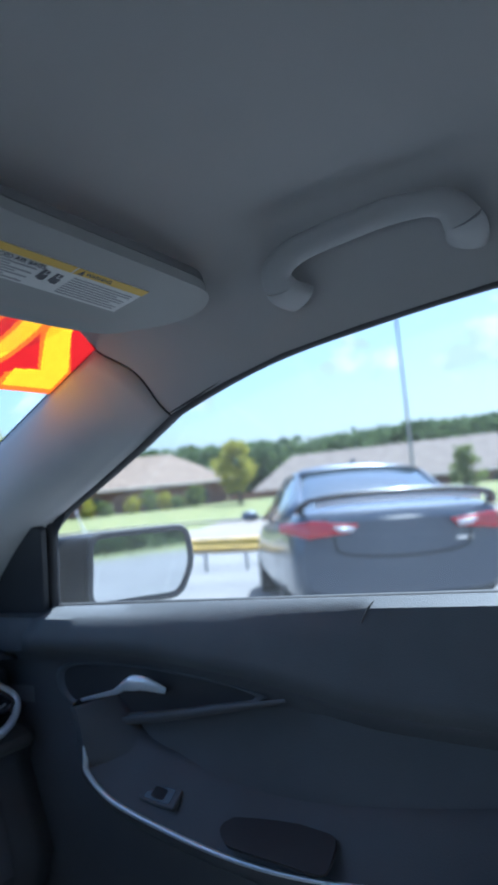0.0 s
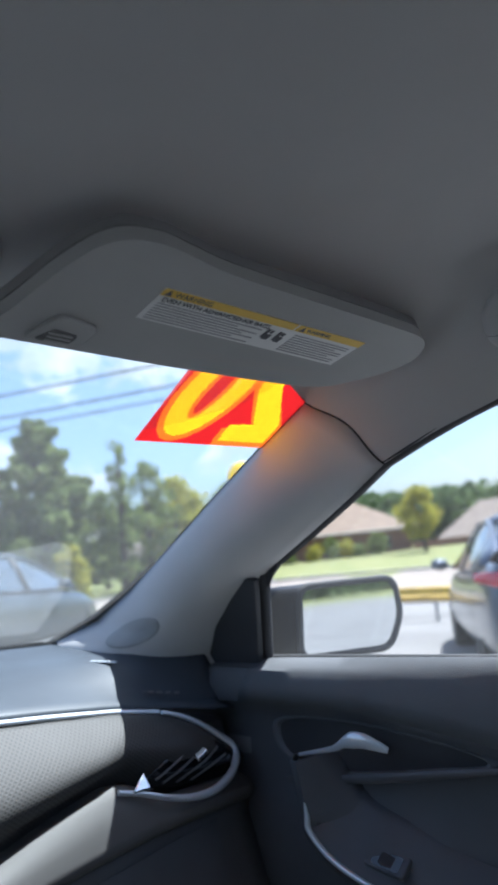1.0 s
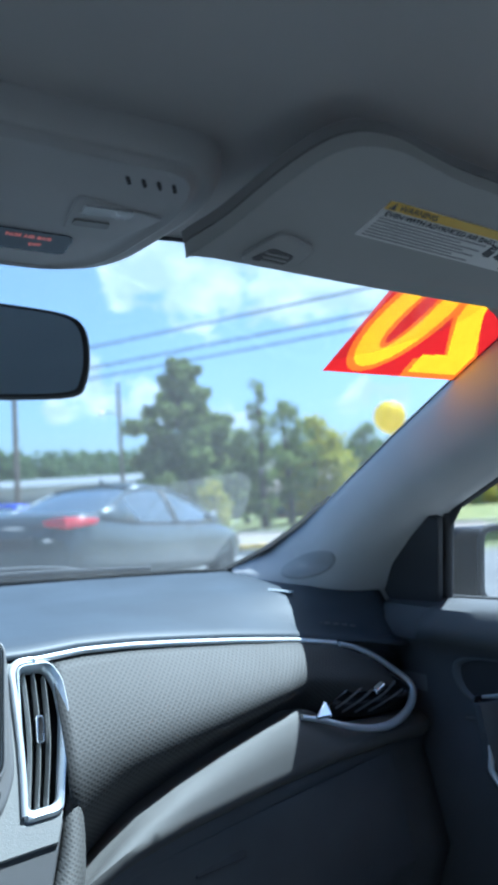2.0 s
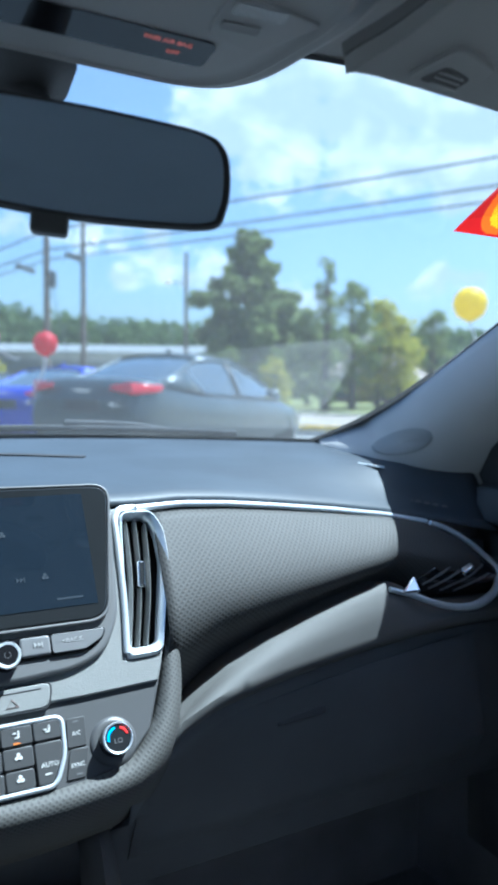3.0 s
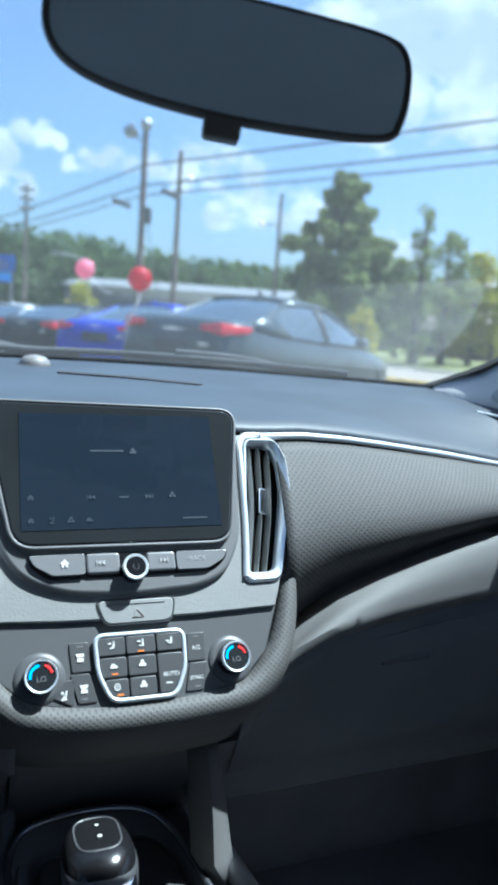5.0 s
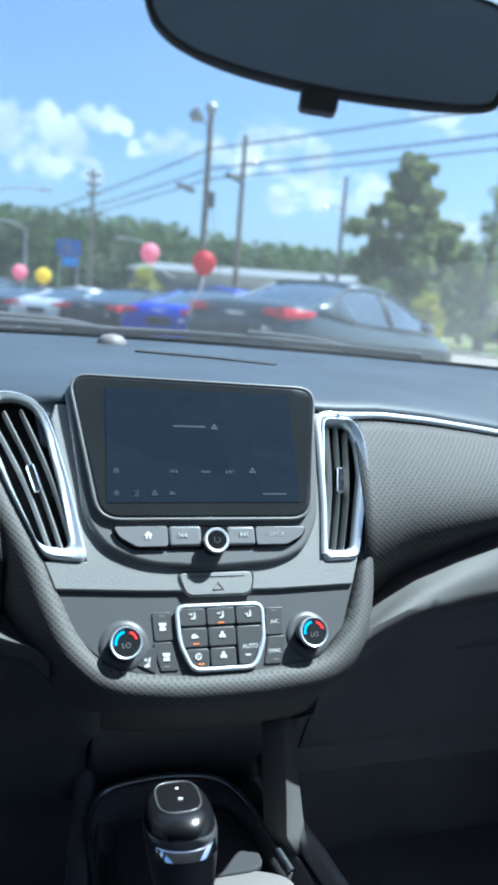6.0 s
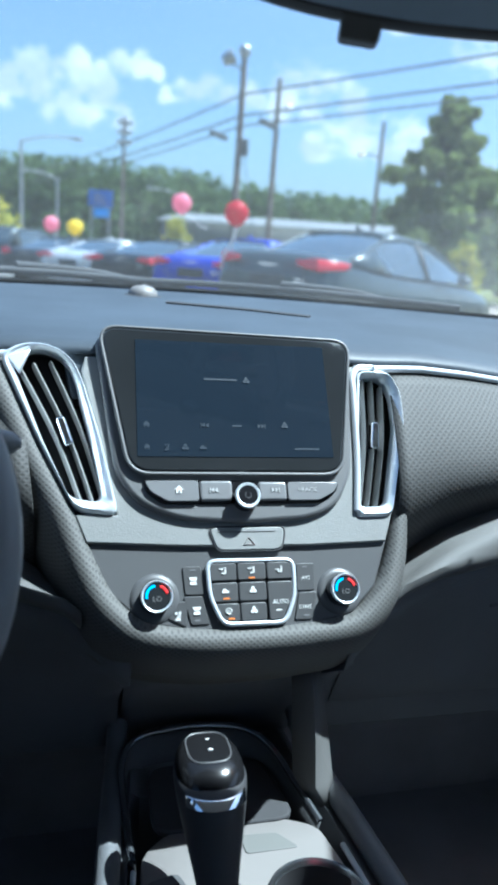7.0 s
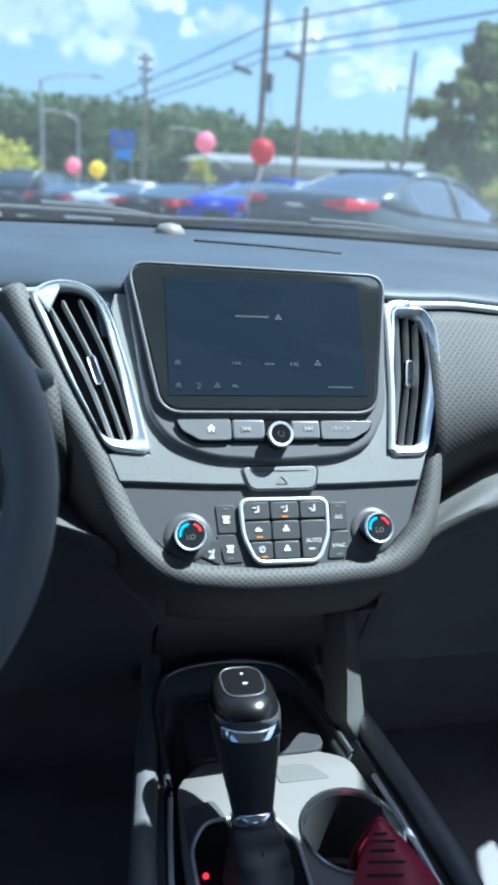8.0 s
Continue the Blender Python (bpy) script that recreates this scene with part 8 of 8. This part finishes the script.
def build_house(az0, d0, az1, d1, eave_el, ridge_el, depth, wall_m, roof_m, label, ridge_in=0.25, lift=0.0):
    """A hipped-roof house whose front runs from one bearing to another."""
    h = thing("house", label, "house", group="houses across the road")
    A, B = polar(az0, d0), polar(az1, d1)
    z0 = min(A.z, B.z) - 0.5
    d = (B - A).normalized()
    nrm = Vector((-d.y, d.x, 0))
    if nrm.dot(A - EYE0) < 0:
        nrm = -nrm
    dm = (d0 + d1) / 2
    ze, zr = attach(0, eave_el, dm).z, attach(0, ridge_el, dm + depth / 2).z

    def pt(s, t, z):
        q = A.lerp(B, s) + nrm * t
        return Vector((q.x, q.y, z))

    ring = [(0, 0), (1, 0), (1, depth), (0, depth)]
    part("wall", loft([[pt(s, t, z) for s, t in ring] for z in (z0, ze)], close_u=True), wall_m, h, smooth=False)
    o = 0.6
    L = (B - A).length
    so = o / L
    eave = [pt(-so, -o, ze - 0.15), pt(1 + so, -o, ze - 0.15), pt(1 + so, depth + o, ze - 0.15), pt(-so, depth + o, ze - 0.15)]
    r0, r1 = pt(ridge_in, depth / 2, zr), pt(1 - ridge_in, depth / 2, zr)
    bm = bmesh.new()
    for f in ((eave[0], eave[1], r1, r0), (eave[1], eave[2], r1), (eave[2], eave[3], r0, r1), (eave[3], eave[0], r0)):
        cap(bm, f)
    part("roof", bm, roof_m, h, "hipped shingle roof", smooth=False, solid=0.12)
    part("fascia_board", tube(eave, 0.09, 4, closed=True), M_KERB, h, "pale fascia board")
    nw = max(2, int(L / 4))
    for k in range(nw):
        f = (k + 0.5) / nw
        hw = 0.6 / L
        w = part("window", loft([[pt(f - hw, -0.05, ze - 1.9), pt(f + hw, -0.05, ze - 1.9)], [pt(f - hw, -0.05, ze - 0.7), pt(f + hw, -0.05, ze - 0.7)]]), M_PANE, h, "dark window", smooth=False, solid=0.06)
        part("frame", tube([pt(f - hw, -0.08, ze - 1.9), pt(f + hw, -0.08, ze - 1.9), pt(f + hw, -0.08, ze - 0.7), pt(f - hw, -0.08, ze - 0.7)], 0.05, 4, closed=True), M_KERB, w, "pale window frame")
    return h


build_house(43.4, 66, 56.1, 68, 1.05, 3.3, 11, M_BRICK, M_SHINGLE, "brick house with brown hipped roof", 0.28)
build_house(58.5, 82, 78.5, 76, -0.2, 2.3, 13, M_BRICK, M_SHINGLE2, "long brick house with grey shingle roof", 0.08)
build_house(33.5, 66, 40.5, 64, 0.9, 2.6, 9, M_BRICK, M_SHINGLE2, "brick house with grey roof behind the trees", 0.25)
build_house(80.5, 70, 95.0, 72, 0.3, 2.8, 11, M_BRICK, M_SHINGLE, "brick house with brown roof", 0.25)
A, B = polar(56.2, 66), polar(60.5, 70)
fn = thing("garden_wall", "red-brown board fence beside the house", "fence")
for k in range(26):
    a = A.lerp(B, k / 26)
    b = A.lerp(B, (k + 0.92) / 26)
    bm = prism([(a.x, a.y), (b.x, b.y), (b.x + 0.04, b.y + 0.08), (a.x + 0.04, a.y + 0.08)], a.z - 0.2, attach(0, -0.25, 67).z + 0.02 * (k % 3))
    part("board", bm, M_BRICK, fn, smooth=False)


# ---------------------------------------------------------------- trees
def leaf_cloud(blobs, n, size, rnd, bm_list):
    """Leaf clumps scattered thickly round uneven centres: vertices and faces for from_pydata."""
    vs, fs = bm_list
    total = sum(b[3] * b[4] for b in blobs)
    for cx, cy, cz, rx, rz in blobs:
        for _ in range(max(4, int(n * rx * rz / total))):
            g = [max(-1.5, min(1.5, rnd.gauss(0, 1))) * 0.60 for _ in range(3)]
            p = Vector((cx + rx * g[0], cy + rx * g[1], cz + rz * g[2]))
            a = Vector((rnd.gauss(0, 1), rnd.gauss(0, 1), rnd.gauss(0, 1))).normalized()
            b = a.cross(Vector((rnd.gauss(0, 1), rnd.gauss(0, 1), rnd.gauss(0, 1)))).normalized()
            s = size * rnd.uniform(0.5, 1.3)
            i = len(vs)
            vs += [p + a * s, p + b * s * 0.7, p - a * s, p - b * s * 0.7]
            fs.append((i, i + 1, i + 2, i + 3))


def crown_mesh(name, blobs, n, size, seed, material, parent=None, label=""):
    rnd = random.Random(seed)
    data = ([], [])
    leaf_cloud(blobs, n, size, rnd, data)
    me = bpy.data.meshes.new(name)
    me.from_pydata([tuple(v) for v in data[0]], [], data[1])
    me.materials.append(material)
    ob = new(name, me)
    if parent:
        ob.parent = parent
    return tagged(ob, label) if label else ob


def build_tree(az, d, top_el, width, seed, material, label, shape="round", n=2600, bottom=0.28):
    p = polar(az, d)
    top = attach(az, top_el, d).z
    h = top - p.z
    rnd = random.Random(seed)
    t = thing("tree", label, "tree", group="trees along the road")
    lean = Vector((rnd.uniform(-0.3, 0.3), rnd.uniform(-0.3, 0.3), 0))
    pts = [p - Vector((0, 0, 0.2)), p + Vector((0, 0, h * 0.3)), p + lean + Vector((0, 0, h * 0.6)), p + lean + Vector((0, 0, h * 0.88))]
    part("trunk", tube(smooth_path(pts, 4), [lerp(0.035 * h, 0.006 * h, k / 12) for k in range(13)], 8), M_BARK, t, "tapered bark trunk")
    blobs = []
    nb = 40 if shape != "cone" else 150
    for k in range(nb):
        f = (k + 0.5) / nb
        z = h * lerp(bottom, 0.97, f)
        if shape == "cone":
            rad = width * ((1 - f) ** 0.75 * 0.95 + 0.05) * (1.0 if f > 0.12 else 0.75) * (0.75 + 0.35 * math.sin(11 * f + 1) ** 2)
        elif shape == "column":
            rad = width * (0.85 + 0.3 * math.sin(9 * f)) * (1 - f ** 4 * 0.8)
        else:
            rad = width * math.sqrt(max(0.05, 1 - (2 * f - 0.85) ** 2 * 0.8))
        th = rnd.uniform(0, 2 * math.pi)
        rr = rad * (rnd.uniform(0.25, 0.85) if shape != "cone" else rnd.uniform(0.15, 1.0))
        s = width * rnd.uniform(0.24, 0.42) * (0.95 if shape == "column" else 1.0) * (lerp(0.38, 0.15, f) if shape == "cone" else 0.85)
        c = p + lean * f + Vector((rr * math.cos(th), rr * math.sin(th), z))
        blobs.append((c.x, c.y, c.z, s, s * 0.75))
        if k % 3 == 0:
            a = p + lean * f + Vector((0, 0, z * 0.8))
            part("limb", tube([a, a.lerp(c, 0.5) + Vector((0, 0, 0.1)), c], [0.012 * h * (1 - f * 0.6), 0.008 * h * (1 - f * 0.6), 0.003 * h], 6), M_BARK, t)
    crown_mesh("crown", blobs, n, min(width, 5.0) * 0.056 + 0.06, seed, material, t, "uneven leafy crown")
    return t


build_tree(28.1, 52, 12.2, 6.8, 1, M_LEAF, "tall dark green broadleaf tree beside the road", "cone", 17000, 0.08)
build_tree(33.9, 50, 10.2, 1.5, 2, M_LEAF, "slender column of ivy-clad tree", "column", 1800, 0.05)
build_tree(36.0, 52, 8.2, 2.1, 3, M_LEAF, "green broadleaf tree beside the road", "round", 2200, 0.2)
build_tree(38.0, 55, 6.6, 2.6, 4, M_LEAFY, "yellow-green broadleaf tree beside the road", "round", 2400, 0.1)
build_tree(39.6, 54, 5.6, 2.0, 5, M_LEAFY, "yellow-green broadleaf tree beside the road", "round", 1800, 0.05)
build_tree(32.5, 60, 6.2, 2.3, 6, M_LEAF, "green broadleaf tree beside the road", "round", 2000, 0.1)
build_tree(42.0, 75, 5.9, 2.2, 7, M_LEAF, "green broadleaf tree beside the road", "round", 2000, 0.2)
build_tree(57.1, 60, 3.9, 1.9, 8, M_LEAFY, "small yellow-green tree in a front garden", "round", 2400, 0.22)
build_tree(53.6, 62, 0.6, 1.0, 9, M_LEAF, "small green tree in a front garden", "round", 1200, 0.1)
build_tree(74.6, 60, 1.6, 1.5, 10, M_LEAF, "small green tree in a front garden", "round", 1600, 0.15)
build_tree(30.0, 44, 2.2, 1.2, 11, M_LEAFY, "light green bush below the tall tree", "round", 1400, 0.02)
build_tree(26.6, 48, 3.0, 1.6, 12, M_LEAF, "green bush below the tall tree", "round", 1400, 0.02)
build_tree(-6.5, 40, 2.6, 3.2, 13, M_LEAFY, "light green bush by the lot", "round", 2200, 0.02)
build_tree(8.5, 64, 2.6, 1.6, 14, M_LEAFY, "light green bush near the building", "round", 1200, 0.02)
for k, az in enumerate((45.2, 46.6, 48.6, 50.0, 51.2, 52.2)):
    build_tree(az, 63, (0.35, 0.1, 0.3, 0.7, 0.4, 0.0)[k], 0.85, 20 + k, M_LEAF if k % 2 else M_LEAFY, "clipped green garden shrub", "round", 700, 0.0)
for k, (az, d, el, w) in enumerate(((58, -1, 0, 0), (-120, 40, 9, 3.5), (-150, 45, 8, 4), (179.8, 58, 4.6, 1.5), (182.2, 46, 5.0, 1.8), (125, 50, 8, 4))):
    if d > 0:
        build_tree(az, d, el, w, 60 + k, M_LEAF, "green broadleaf tree behind the lot", "round", 1500, 0.2)


def build_woods(name, az0, az1, d, tops, seed, material, label, n=9000, size=1.1):
    """A far belt of woods: one uneven mass of leaf clumps whose skyline follows a few bearings."""
    rnd = random.Random(seed)
    blobs = []
    azs = [lerp(az0, az1, k / (len(tops) - 1)) for k in range(len(tops))]
    count = int((az1 - az0) * 3.2)
    for k in range(count):
        az = lerp(az0, az1, k / count)
        el = interp(az, azs, tops) * rnd.uniform(0.86, 1.03)
        dd = d * rnd.uniform(0.95, 1.1)
        z1 = EYE0.z + dd * math.tan(radians(el))
        r = rnd.uniform(0.020, 0.036) * d
        q = polar(az, dd)
        z = z1 - r * 0.8
        while z > -1:
            blobs.append((q.x + rnd.uniform(-r, r), q.y + rnd.uniform(-r, r), z, r, r * 0.8))
            z -= r * rnd.uniform(0.7, 1.5)
    ob = crown_mesh(name, blobs, n, size, seed, material)
    tagged(ob, label, "woods", kind="stuff")


build_woods("woods_ahead", -22, 46, 170, (5.2, 5.6, 6.0, 6.1, 6.2, 5.5, 5.0, 4.9, 4.8, 4.6, 4.5), 31, M_LEAFB, "belt of green woods on a far rise", 60000, 0.85)
build_woods("woods_right", 44, 100, 150, (4.2, 3.7, 3.6, 3.9, 3.8, 3.5, 3.7), 32, M_LEAFB, "belt of green woods behind the houses", 46000, 0.85)
build_woods("woods_behind", 100, 340, 190, (3.5, 2.2, 1.8, 4, 4.5, 5, 4), 33, M_LEAFB, "belt of green woods behind the lot", 22000, 3.0)
